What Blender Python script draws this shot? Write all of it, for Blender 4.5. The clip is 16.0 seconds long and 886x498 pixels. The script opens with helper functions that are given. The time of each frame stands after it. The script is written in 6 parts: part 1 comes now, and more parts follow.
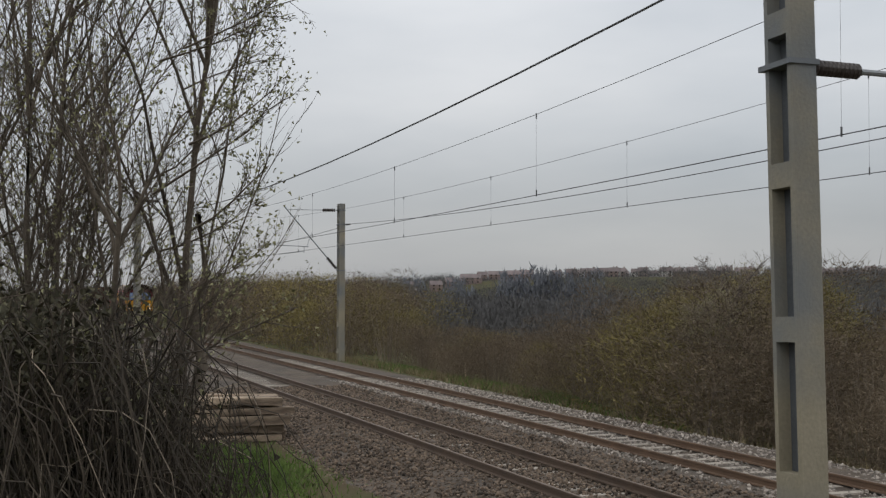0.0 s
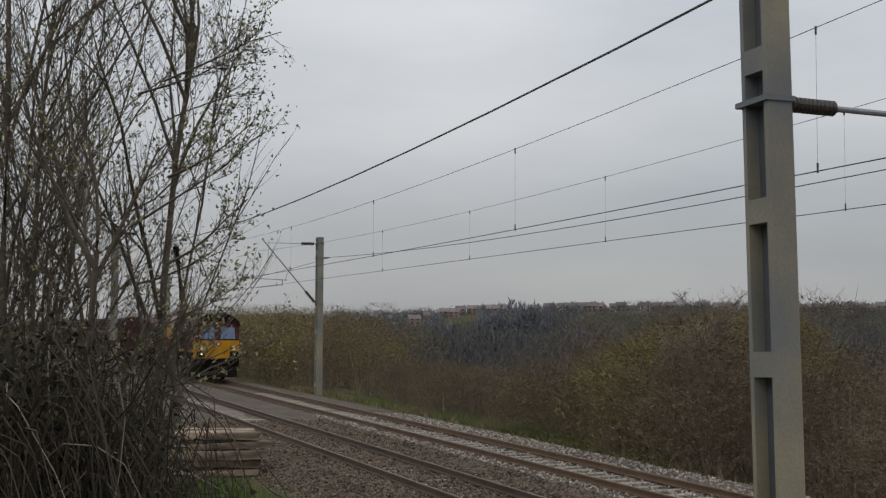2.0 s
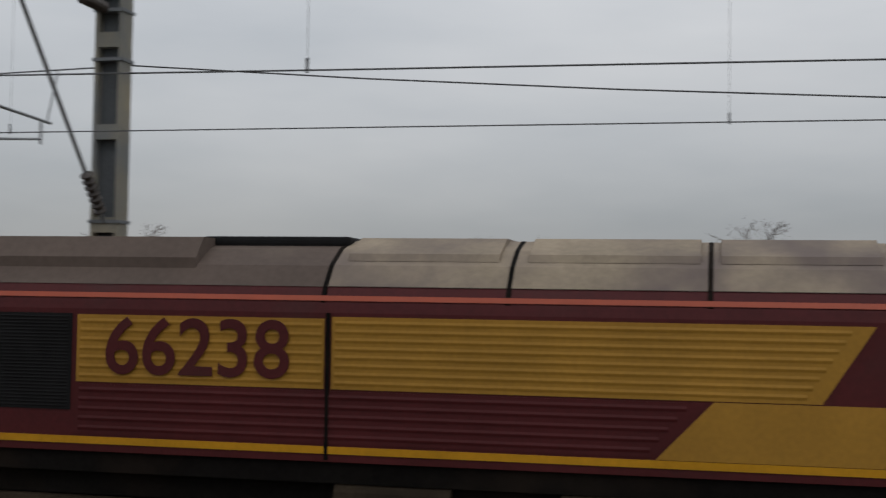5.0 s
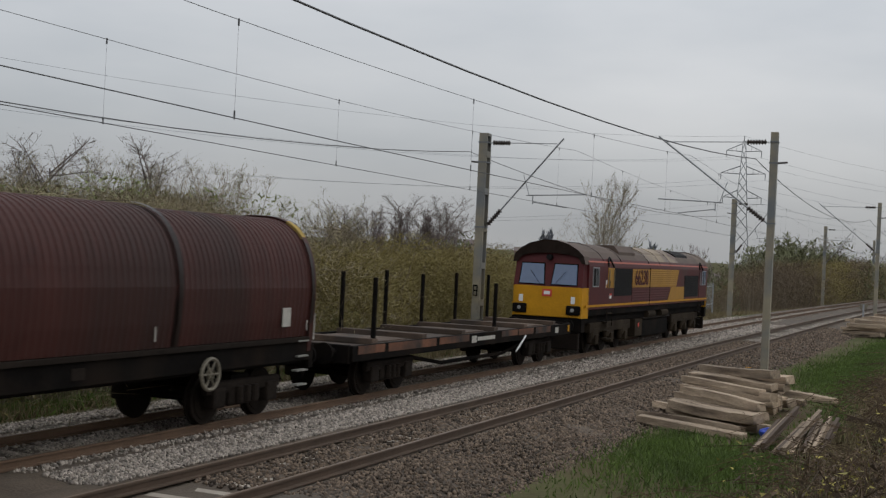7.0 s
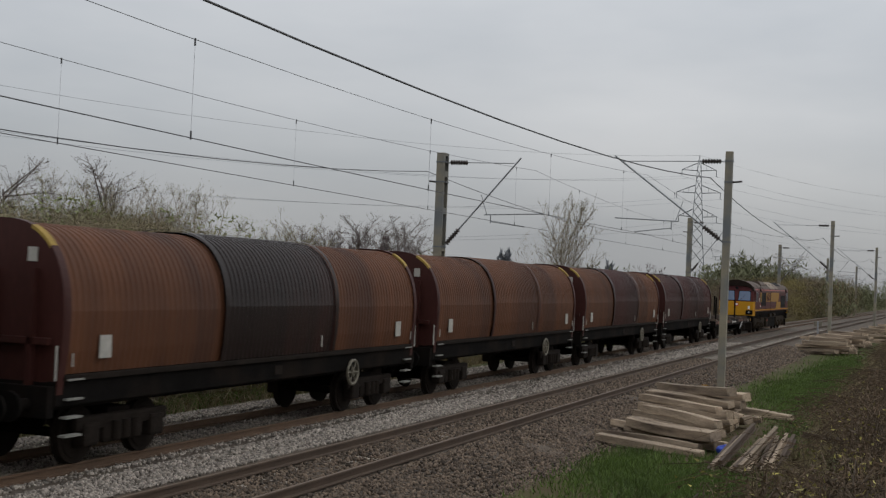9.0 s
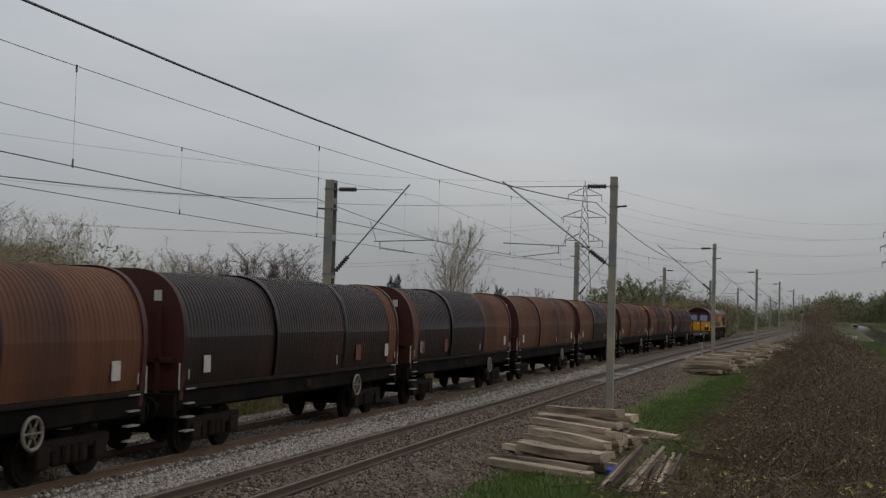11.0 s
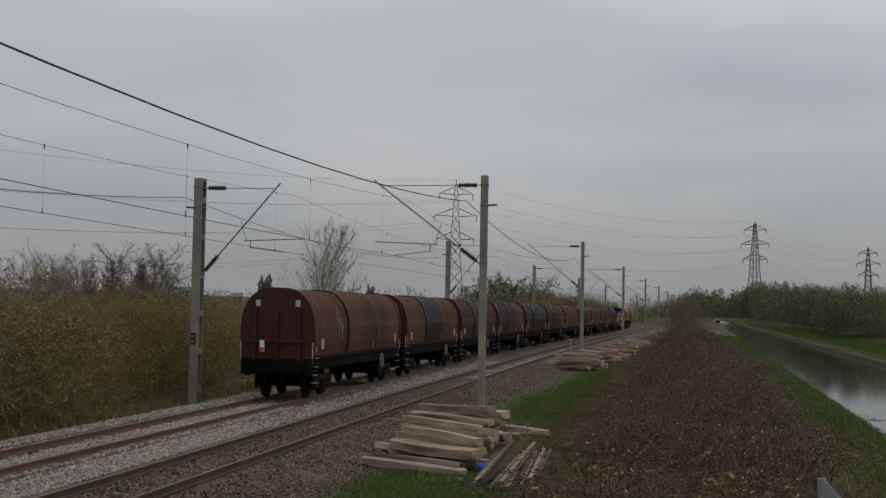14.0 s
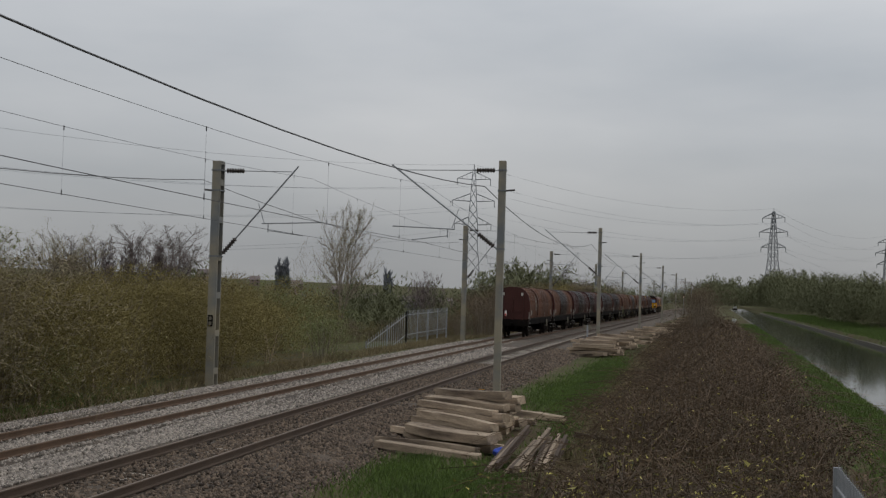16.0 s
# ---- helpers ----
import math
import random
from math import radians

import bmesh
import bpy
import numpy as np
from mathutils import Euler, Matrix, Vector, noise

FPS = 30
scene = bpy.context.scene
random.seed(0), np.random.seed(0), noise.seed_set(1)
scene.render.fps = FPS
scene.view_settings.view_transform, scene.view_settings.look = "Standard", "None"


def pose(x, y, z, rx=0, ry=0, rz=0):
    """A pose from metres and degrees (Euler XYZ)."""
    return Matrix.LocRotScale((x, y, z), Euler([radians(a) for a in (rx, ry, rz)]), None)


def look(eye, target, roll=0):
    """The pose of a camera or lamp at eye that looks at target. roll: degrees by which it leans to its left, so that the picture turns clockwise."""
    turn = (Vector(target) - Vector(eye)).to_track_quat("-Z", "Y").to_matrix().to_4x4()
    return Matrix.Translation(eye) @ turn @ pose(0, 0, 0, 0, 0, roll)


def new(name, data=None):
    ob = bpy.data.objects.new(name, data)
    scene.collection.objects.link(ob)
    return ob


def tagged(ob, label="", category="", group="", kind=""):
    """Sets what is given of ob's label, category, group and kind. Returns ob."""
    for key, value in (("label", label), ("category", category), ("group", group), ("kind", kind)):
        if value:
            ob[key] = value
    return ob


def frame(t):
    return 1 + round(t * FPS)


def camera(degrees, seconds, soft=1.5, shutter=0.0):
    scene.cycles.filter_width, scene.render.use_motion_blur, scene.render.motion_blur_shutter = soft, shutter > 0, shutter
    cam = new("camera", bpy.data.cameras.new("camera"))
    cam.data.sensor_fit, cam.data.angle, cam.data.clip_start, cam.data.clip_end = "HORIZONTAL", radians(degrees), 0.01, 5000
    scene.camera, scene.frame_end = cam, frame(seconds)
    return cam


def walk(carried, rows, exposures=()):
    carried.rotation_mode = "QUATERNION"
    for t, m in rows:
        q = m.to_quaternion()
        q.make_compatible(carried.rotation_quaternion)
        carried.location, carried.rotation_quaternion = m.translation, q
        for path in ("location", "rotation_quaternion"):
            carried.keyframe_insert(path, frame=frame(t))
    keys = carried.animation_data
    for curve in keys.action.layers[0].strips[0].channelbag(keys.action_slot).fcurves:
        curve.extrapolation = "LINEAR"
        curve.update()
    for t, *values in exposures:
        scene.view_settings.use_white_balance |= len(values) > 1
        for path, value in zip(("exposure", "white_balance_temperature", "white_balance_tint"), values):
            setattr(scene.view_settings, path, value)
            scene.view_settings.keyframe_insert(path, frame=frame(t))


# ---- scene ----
EYE = 3.236
cam = camera(39.2, 16.0, soft=1.3, shutter=0.08)
walk(cam, [
    (0, look((0, 0, EYE), (-0.94030, 0.33863, EYE + 0.03432), 0.06)),
    (0.5, look((0, 0, EYE), (-0.93860, 0.34210, EYE + 0.04457), 0.08)),
    (1, look((0, 0, EYE), (-0.93670, 0.34605, EYE + 0.05323), 0.25)),
    (1.5, look((0, 0, EYE), (-0.93494, 0.34994, EYE + 0.05848), 0.33)),
    (2, look((0, 0, EYE), (-0.93315, 0.35417, EYE + 0.06166), 0.25)),
    (2.5, look((0, 0, EYE), (-0.93144, 0.35815, EYE + 0.06436), 0.36)),
    (3, look((0, 0, EYE), (-0.92961, 0.36233, EYE + 0.06743), 0.42)),
    (3.2, look((0, 0, EYE), (-0.92897, 0.36369, EYE + 0.06889), 0.45)),
    (3.6, look((0, 0, EYE), (-0.91494, 0.39783, EYE + 0.06802), 0.50)),
    (4.0, look((0, 0, EYE), (-0.86854, 0.49140, EYE + 0.06453), 0.55)),
    (4.5, look((0, 0, EYE), (-0.66821, 0.74213, EYE + 0.05234), 0.70)),
    (5.0, look((0, 0, EYE), (-0.21625, 0.97544, EYE + 0.04188), 0.90)),
    (5.3, look((0, 0, EYE), (0.21919, 0.97502, EYE + 0.03589), 1.02)),
    (5.4, look((0, 0, EYE), (0.36619, 0.93011, EYE + 0.02832), 1.02)),
    (5.5, look((0, 0, EYE), (0.44480, 0.89534, EYE + 0.02271), 1.33)),
    (5.6, look((0, 0, EYE), (0.56734, 0.82328, EYE + 0.01810), 2.07)),
    (5.7, look((0, 0, EYE), (0.66985, 0.74228, EYE + 0.01794), 2.83)),
    (5.8, look((0, 0, EYE), (0.75233, 0.65850, EYE + 0.01939), 2.58)),
    (5.9, look((0, 0, EYE), (0.80171, 0.59744, EYE + 0.01815), 1.89)),
    (6, look((0, 0, EYE), (0.83468, 0.55050, EYE + 0.01628), 1.95)),
    (6.5, look((0, 0, EYE), (0.90607, 0.42309, EYE + 0.00503), 2.62)),
    (7, look((0, 0, EYE), (0.91966, 0.39269, EYE + 0.00467), 2.74)),
    (7.5, look((0, 0, EYE), (0.92696, 0.37506, EYE + 0.00895), 2.84)),
    (8, look((0, 0, EYE), (0.93015, 0.36687, EYE + 0.01510), 2.69)),
    (10.5, look((0, 0, EYE), (0.94111, 0.33521, EYE + 0.04403), 1.99)),
    (11, look((0, 0, EYE), (0.95928, 0.27864, EYE + 0.04633), 1.58)),
    (11.5, look((0, 0, EYE), (0.97926, 0.19690, EYE + 0.04769), 0.96)),
    (12, look((0, 0, EYE), (0.98397, 0.16996, EYE + 0.05409), 0.76)),
    (12.5, look((0, 0, EYE), (0.98333, 0.17217, EYE + 0.05852), 0.76)),
    (13, look((0, 0, EYE), (0.98315, 0.17410, EYE + 0.05577), 0.75)),
    (13.5, look((0, 0, EYE), (0.98303, 0.17609, EYE + 0.05138), 0.94)),
    (14, look((0, 0, EYE), (0.98279, 0.17846, EYE + 0.04767), 1.06)),
    (14.5, look((0, 0, EYE), (0.98244, 0.18127, EYE + 0.04430), 1.27)),
    (15, look((0, 0, EYE), (0.98199, 0.18440, EYE + 0.04118), 1.44)),
    (15.5, look((0, 0, EYE), (0.98144, 0.18796, EYE + 0.03814), 1.63)),
    (16, look((0, 0, EYE), (0.98079, 0.19186, EYE + 0.03520), 1.67)),
], exposures=[(0.0, 0.48), (1.5, 0.34), (3.0, 0.27), (5.3, 0.15), (6.5, 0.41), (8.0, 0.36), (10.5, 0.20), (12.5, 0.02), (14.0, 0.0), (16.0, 0.15)])

# ---- world and light: a flat grey overcast afternoon ----
world = bpy.data.worlds.new("overcast_sky")
scene.world = world
world.use_nodes = True
wn, wl = world.node_tree.nodes, world.node_tree.links
wn.clear()
w_out, w_bg = wn.new("ShaderNodeOutputWorld"), wn.new("ShaderNodeBackground")
w_sky = wn.new("ShaderNodeTexSky")
w_sky.sky_type, w_sky.sun_disc = "NISHITA", False
w_sky.sun_elevation, w_sky.sun_rotation = radians(38), radians(150)
w_gain = wn.new("ShaderNodeMixRGB")
w_gain.blend_type, w_gain.inputs[0].default_value, w_gain.inputs[2].default_value = "MULTIPLY", 1.0, (0.10, 0.10, 0.10, 1)
w_co, w_noise, w_ramp, w_mix = wn.new("ShaderNodeTexCoord"), wn.new("ShaderNodeTexNoise"), wn.new("ShaderNodeValToRGB"), wn.new("ShaderNodeMixRGB")
w_map = wn.new("ShaderNodeMapping")
w_map.inputs["Scale"].default_value = (1.4, 1.4, 5.0)
w_noise.inputs["Scale"].default_value, w_noise.inputs["Detail"].default_value = 1.6, 5.0
w_ramp.color_ramp.elements[0].position, w_ramp.color_ramp.elements[1].position = 0.3, 0.72
w_ramp.color_ramp.elements[0].color = (0.395, 0.415, 0.44, 1)
w_ramp.color_ramp.elements[1].color = (0.56, 0.565, 0.575, 1)
w_mix.inputs[0].default_value = 0.93
wl.new(w_co.outputs["Generated"], w_map.inputs[0])
wl.new(w_map.outputs[0], w_noise.inputs["Vector"])
wl.new(w_noise.outputs["Fac"], w_ramp.inputs[0])
wl.new(w_sky.outputs[0], w_gain.inputs[1])
wl.new(w_gain.outputs[0], w_mix.inputs[1])
wl.new(w_ramp.outputs[0], w_mix.inputs[2])
# an overcast dome: murky towards the horizon, brighter higher up
w_sep, w_dome, w_mul = wn.new("ShaderNodeSeparateXYZ"), wn.new("ShaderNodeValToRGB"), wn.new("ShaderNodeMixRGB")
wl.new(w_co.outputs["Generated"], w_sep.inputs[0])
wl.new(w_sep.outputs["Z"], w_dome.inputs[0])
dome = w_dome.color_ramp
dome.elements[0].position, dome.elements[0].color = 0.0, (0.61, 0.605, 0.60, 1)
dome.elements[1].position, dome.elements[1].color = 1.0, (1.65, 1.65, 1.65, 1)
for at, level in ((0.06, 0.68), (0.13, 0.90), (0.26, 1.14), (0.5, 1.2)):
    dome.elements.new(at).color = (level, level, level, 1)
w_mul.blend_type, w_mul.inputs[0].default_value = "MULTIPLY", 1.0
wl.new(w_mix.outputs[0], w_mul.inputs[1])
wl.new(w_dome.outputs[0], w_mul.inputs[2])
wl.new(w_mul.outputs[0], w_bg.inputs[0])
w_bg.inputs[1].default_value = 1.0
wl.new(w_bg.outputs[0], w_out.inputs[0])
sun = new("sun", bpy.data.lights.new("sun", "SUN"))
sun.data.energy, sun.data.angle, sun.data.color = 0.22, radians(25), (1.0, 0.97, 0.93)
sun.matrix_world = look((40, -60, 70), (0, 0, 0))

# ---- plan ----
NEAR_Y, FAR_Y = 9.50, 13.39          # track centres
GAUGE = 0.7525                       # half distance of the rail centres
SPEED, REAR_AT, REAR_T = 26.69, 11.25, 5.9


def bend(x):
    """Sideways offset of the railway: straight past the camera, easing to one side further on."""
    u = x - 95
    return -0.016 * (u + math.sqrt(u * u + 900)) + 0.016 * (-95 + math.sqrt(95 * 95 + 900))


def bend_slope(x):
    u = x - 95
    return -0.016 * (1 + u / math.sqrt(u * u + 900))


def smooth(a, b, v):
    t = min(1.0, max(0.0, (v - a) / (b - a)))
    return t * t * (3 - 2 * t)


def canal_near(x):
    return -5.5 - 0.026 * x


def canal_far(x):
    return -14.6 - 0.0225 * x


def land(x, y):
    """Height of the ground."""
    yb = y - bend(x)
    z = -0.42
    if yb > 15.2:
        drop = 1.3 - 0.75 * smooth(6, 15, x) * (1 - smooth(98, 120, x)) - 0.35 * smooth(34, 50, x) * (1 - smooth(98, 120, x)) - 0.8 * smooth(-34, -40, x)
        z = -0.42 - drop * smooth(16.6, 20.5, yb) - 2.2 * smooth(20, 45, yb) - 5.0 * smooth(45, 220, yb)
    if yb < 0:
        n, f = canal_near(x), canal_far(x)
        bank = 0.12 * smooth(-3, -5, y)
        z += bank - 1.6 * smooth(n + 0.25, n - 0.35, y) + 1.9 * smooth(f + 0.35, f - 0.3, y) + 0.7 * smooth(f - 4, f - 14, y)
    r = math.hypot(x, y * 1.25)
    z = max(z, z + (1.62 - z) * (1 - smooth(1.6, 10.5, r))) if yb < 6.0 else z
    d = math.hypot(x, y)
    z += 0.05 * noise.noise((x * 0.35, y * 0.35, 0)) * (0 if 6.3 < yb < 16.8 else 1)
    if d > 120:
        z += 0.8 * noise.noise((x * 0.012, y * 0.012, 3)) * smooth(120, 260, d) * (1 if abs(yb - 11) > 12 and y > -4 or y < -30 else 0)
    if y > 200:
        az = math.degrees(math.atan2(x, y))
        ridge = 21 + 1.5 * math.exp(-((az + 58) / 16) ** 2) + 4 * noise.noise((az * 0.05, 1.5, 7))
        z += ridge * smooth(260, 950, d) * smooth(200, 420, y)
    return z


# ---- materials ----
def mat(name, colour, rough=0.8, metal=0.0, vary=0.25, scale=3.0, fine=40.0, bump=0.3, dirt=None, dirt_at=0.55, stretch=(1, 1, 1), per_object=0.0, per_island=0.0, spec=0.5):
    m = bpy.data.materials.new(name)
    m.use_nodes = True
    n, l = m.node_tree.nodes, m.node_tree.links
    b = n["Principled BSDF"]
    b.inputs["Roughness"].default_value, b.inputs["Metallic"].default_value = rough, metal
    b.inputs["Specular IOR Level"].default_value = spec
    co, mp = n.new("ShaderNodeTexCoord"), n.new("ShaderNodeMapping")
    mp.inputs["Scale"].default_value = stretch
    l.new(co.outputs["Object"], mp.inputs[0])
    big, small = n.new("ShaderNodeTexNoise"), n.new("ShaderNodeTexNoise")
    big.inputs["Scale"].default_value, big.inputs["Detail"].default_value = scale, 6
    small.inputs["Scale"].default_value, small.inputs["Detail"].default_value = fine, 4
    l.new(mp.outputs[0], big.inputs["Vector"])
    l.new(mp.outputs[0], small.inputs["Vector"])
    add = n.new("ShaderNodeMath")
    add.operation = "MULTIPLY_ADD"
    add.inputs[1].default_value = 0.6
    l.new(big.outputs["Fac"], add.inputs[0])
    half = n.new("ShaderNodeMath")
    half.operation = "MULTIPLY"
    half.inputs[1].default_value = 0.4
    l.new(small.outputs["Fac"], half.inputs[0])
    l.new(half.outputs[0], add.inputs[2])
    ramp = n.new("ShaderNodeMapRange")
    ramp.inputs["From Min"].default_value, ramp.inputs["From Max"].default_value = 0.3, 0.7
    ramp.inputs["To Min"].default_value, ramp.inputs["To Max"].default_value = 1 - vary, 1 + vary
    l.new(add.outputs[0], ramp.inputs["Value"])
    last = ramp.outputs[0]
    for amount, node, socket in ((per_object, "ShaderNodeObjectInfo", "Random"), (per_island, "ShaderNodeNewGeometry", "Random Per Island")):
        if amount:
            info, r2, mul = n.new(node), n.new("ShaderNodeMapRange"), n.new("ShaderNodeMath")
            r2.inputs["To Min"].default_value, r2.inputs["To Max"].default_value = 1 - amount, 1 + amount
            mul.operation = "MULTIPLY"
            l.new(info.outputs[socket], r2.inputs["Value"])
            l.new(r2.outputs[0], mul.inputs[0])
            l.new(last, mul.inputs[1])
            last = mul.outputs[0]
    mul = n.new("ShaderNodeVectorMath")
    mul.operation = "SCALE"
    mul.inputs[0].default_value = colour
    l.new(last, mul.inputs["Scale"])
    out = mul.outputs[0]
    if dirt:
        blot, br, mix = n.new("ShaderNodeTexNoise"), n.new("ShaderNodeValToRGB"), n.new("ShaderNodeMixRGB")
        blot.inputs["Scale"].default_value, blot.inputs["Detail"].default_value = scale * 0.45, 8
        l.new(mp.outputs[0], blot.inputs["Vector"])
        br.color_ramp.elements[0].position, br.color_ramp.elements[1].position = dirt_at - 0.08, dirt_at + 0.12
        l.new(blot.outputs["Fac"], br.inputs[0])
        l.new(br.outputs[0], mix.inputs[0])
        l.new(out, mix.inputs[1])
        mix.inputs[2].default_value = (*dirt, 1)
        out = mix.outputs[0]
    l.new(out, b.inputs["Base Color"])
    if bump:
        bp = n.new("ShaderNodeBump")
        bp.inputs["Strength"].default_value, bp.inputs["Distance"].default_value = bump, 0.02
        l.new(small.outputs["Fac"], bp.inputs["Height"])
        l.new(bp.outputs[0], b.inputs["Normal"])
    return m


M_GROUND = mat("rough_grass_earth", (0.078, 0.082, 0.034), 0.95, vary=0.5, scale=0.35, fine=9, bump=0.6, dirt=(0.085, 0.066, 0.038), dirt_at=0.5, spec=0.08)
M_GRASS = mat("grass_blades", (0.080, 0.126, 0.020), 0.8, vary=0.35, scale=0.8, fine=10, bump=0, per_island=0.35)
M_DRYGRASS = mat("dead_grass", (0.20, 0.16, 0.085), 0.9, vary=0.3, scale=1, fine=10, bump=0, per_island=0.35)
# bed colour set darker to stand for the shadow gaps between loose stones
M_BALLAST = mat("ballast_bed", (0.088, 0.066, 0.047), 0.95, vary=0.55, scale=0.7, fine=22, bump=1.0, dirt=(0.085, 0.07, 0.055), dirt_at=0.58)
M_STONE = mat("ballast_stone", (0.288, 0.250, 0.212), 0.9, vary=0.2, scale=5, fine=30, bump=0.2, per_island=0.6)
M_DARKSTONE = mat("old_ballast_stone", (0.122, 0.089, 0.063), 0.92, vary=0.2, scale=5, fine=30, bump=0.2, per_island=0.75)
M_RUSTRAIL = mat("rusty_rail", (0.118, 0.071, 0.042), 0.85, vary=0.25, scale=2, fine=30, bump=0.2)
M_DARKRAIL = mat("dark_rail", (0.078, 0.050, 0.032), 0.8, vary=0.25, scale=2, fine=30, bump=0.2)
M_RAILHEAD = mat("worn_rail_head", (0.15, 0.105, 0.072), 0.6, metal=0.15, vary=0.15, scale=2, fine=30, bump=0.05)
M_CONCRETE = mat("weathered_concrete", (0.282, 0.248, 0.178), 0.9, vary=0.22, scale=1.3, fine=30, bump=0.3, dirt=(0.165, 0.175, 0.178), dirt_at=0.5)
M_SLEEPER = mat("concrete_sleeper", (0.33, 0.29, 0.24), 0.92, vary=0.2, scale=2, fine=25, bump=0.3, per_object=0.2)
M_TIMBER = mat("old_timber", (0.40, 0.308, 0.218), 0.9, vary=0.45, scale=2.5, fine=30, bump=0.8, dirt=(0.085, 0.060, 0.042), dirt_at=0.54, stretch=(0.5, 3, 3), per_object=0.35)
M_STEEL = mat("galvanised_steel", (0.30, 0.31, 0.32), 0.55, metal=0.5, vary=0.2, scale=3, fine=30, bump=0.1)
M_WIRE = mat("wire", (0.085, 0.085, 0.088), 0.7, vary=0.1, bump=0)
M_INSUL = mat("brown_insulator", (0.045, 0.035, 0.03), 0.4, vary=0.1, bump=0)
M_PYLON = mat("pylon_steel", (0.16, 0.17, 0.18), 0.7, metal=0.2, vary=0.1, bump=0)
M_BARK = mat("dark_bark", (0.12, 0.096, 0.072), 0.95, vary=0.35, scale=6, fine=40, bump=0.5, per_island=0.2)
M_TWIG = mat("twig", (0.215, 0.175, 0.13), 0.95, vary=0.25, scale=4, fine=20, bump=0, per_island=0.3)
M_BUD = mat("spring_buds", (0.235, 0.225, 0.115), 0.8, vary=0.3, scale=3, fine=20, bump=0, per_island=0.35)
M_FRESH = mat("fresh_pale_leaf", (0.27, 0.29, 0.145), 0.8, vary=0.3, scale=0.5, fine=9, bump=0, per_island=0.25)
M_GREYTWIG = mat("grey_purple_twig", (0.135, 0.108, 0.096), 0.95, vary=0.25, scale=4, fine=20, bump=0, per_island=0.2)
M_LEAF = mat("young_leaf", (0.185, 0.205, 0.075), 0.8, vary=0.35, scale=0.5, fine=9, bump=0, per_island=0.22)
M_OLIVE = mat("willow_scrub", (0.180, 0.146, 0.048), 0.9, vary=0.35, scale=0.25, fine=3, bump=0, per_island=0.16, per_object=0.25)
M_BROWN = mat("bare_scrub", (0.136, 0.101, 0.064), 0.95, vary=0.35, scale=0.3, fine=3, bump=0, per_island=0.16, per_object=0.25)
M_PALESCRUB = mat("grey_brown_scrub", (0.205, 0.170, 0.102), 0.95, vary=0.3, scale=0.3, fine=3, bump=0, per_island=0.15, per_object=0.2)
# distance haze is put into the base colours of far wood and brick
M_FARWOOD = mat("haze_grey_wood", (0.108, 0.105, 0.104), 0.95, vary=0.3, scale=0.03, fine=0.3, bump=0, per_island=0.14, spec=0.1)
M_BRICK = mat("far_brick", (0.215, 0.160, 0.145), 0.9, vary=0.2, scale=0.2, fine=3, bump=0, per_object=0.25)
M_ROOF = mat("far_roof", (0.185, 0.150, 0.145), 0.9, vary=0.2, scale=0.2, fine=3, bump=0, per_object=0.25)
M_WHITE = mat("white_paint", (0.75, 0.75, 0.73), 0.6, vary=0.08, scale=3, fine=30, bump=0.05)
M_MAROON = mat("maroon_paint", (0.074, 0.0105, 0.0115), 0.55, vary=0.25, scale=1.2, fine=18, bump=0.05, dirt=(0.055, 0.022, 0.02), dirt_at=0.6, spec=0.25)
M_GOLD = mat("gold_paint", (0.36, 0.185, 0.025), 0.55, vary=0.2, scale=1.2, fine=18, bump=0.05, spec=0.25)
M_YELLOW = mat("warning_yellow", (0.50, 0.24, 0.008), 0.55, vary=0.2, scale=2, fine=18, bump=0.05, spec=0.25)
M_ORANGE = mat("orange_red_stripe", (0.36, 0.06, 0.022), 0.5, vary=0.1, bump=0)
M_LOCOROOF = mat("dusty_grey_roof", (0.098, 0.07, 0.056), 0.85, vary=0.25, scale=0.9, fine=12, bump=0.1, dirt=(0.17, 0.13, 0.10), dirt_at=0.62)
M_GRILLE = mat("dark_grille", (0.012, 0.0115, 0.012), 0.8, vary=0.3, scale=3, fine=60, bump=0.4, spec=0.15)
# black paint and grime, made darker to carry the shade under the body
M_BLACK = mat("underframe_black", (0.008, 0.007, 0.0063), 0.85, vary=0.4, scale=2, fine=20, bump=0.2, dirt=(0.018, 0.013, 0.010), dirt_at=0.55, spec=0.05)
M_BOGIE = mat("grimy_bogie", (0.018, 0.0135, 0.0105), 0.9, vary=0.4, scale=2.5, fine=20, bump=0.3, spec=0.12)
# the blue of the reflected sky is put into the glass base colour
M_GLASS = mat("sky_tinted_glass", (0.09, 0.135, 0.235), 0.08, vary=0.1, bump=0, spec=0.9)
M_RED = mat("red_paint", (0.55, 0.05, 0.03), 0.6, vary=0.1, bump=0)
M_BLUE = mat("blue_plastic", (0.02, 0.06, 0.42), 0.5, vary=0.2, scale=8, fine=40, bump=0.4)
M_RECESSCON = mat("dark_recess_concrete", (0.085, 0.092, 0.10), 0.92, vary=0.25, scale=2, fine=25, bump=0.3)
M_RENDER = mat("grey_render", (0.42, 0.40, 0.38), 0.9, vary=0.15, scale=0.3, fine=3, bump=0, per_object=0.25)
# dark brown tone for the canal coping
M_DARKEDGE = mat("dark_coping", (0.085, 0.075, 0.058), 0.9, vary=0.3, scale=1.5, fine=20, bump=0.3)
M_RUSTFLOOR = mat("rusty_deck", (0.052, 0.036, 0.026), 0.9, vary=0.4, scale=1.5, fine=20, bump=0.3, dirt=(0.10, 0.08, 0.062), dirt_at=0.64)


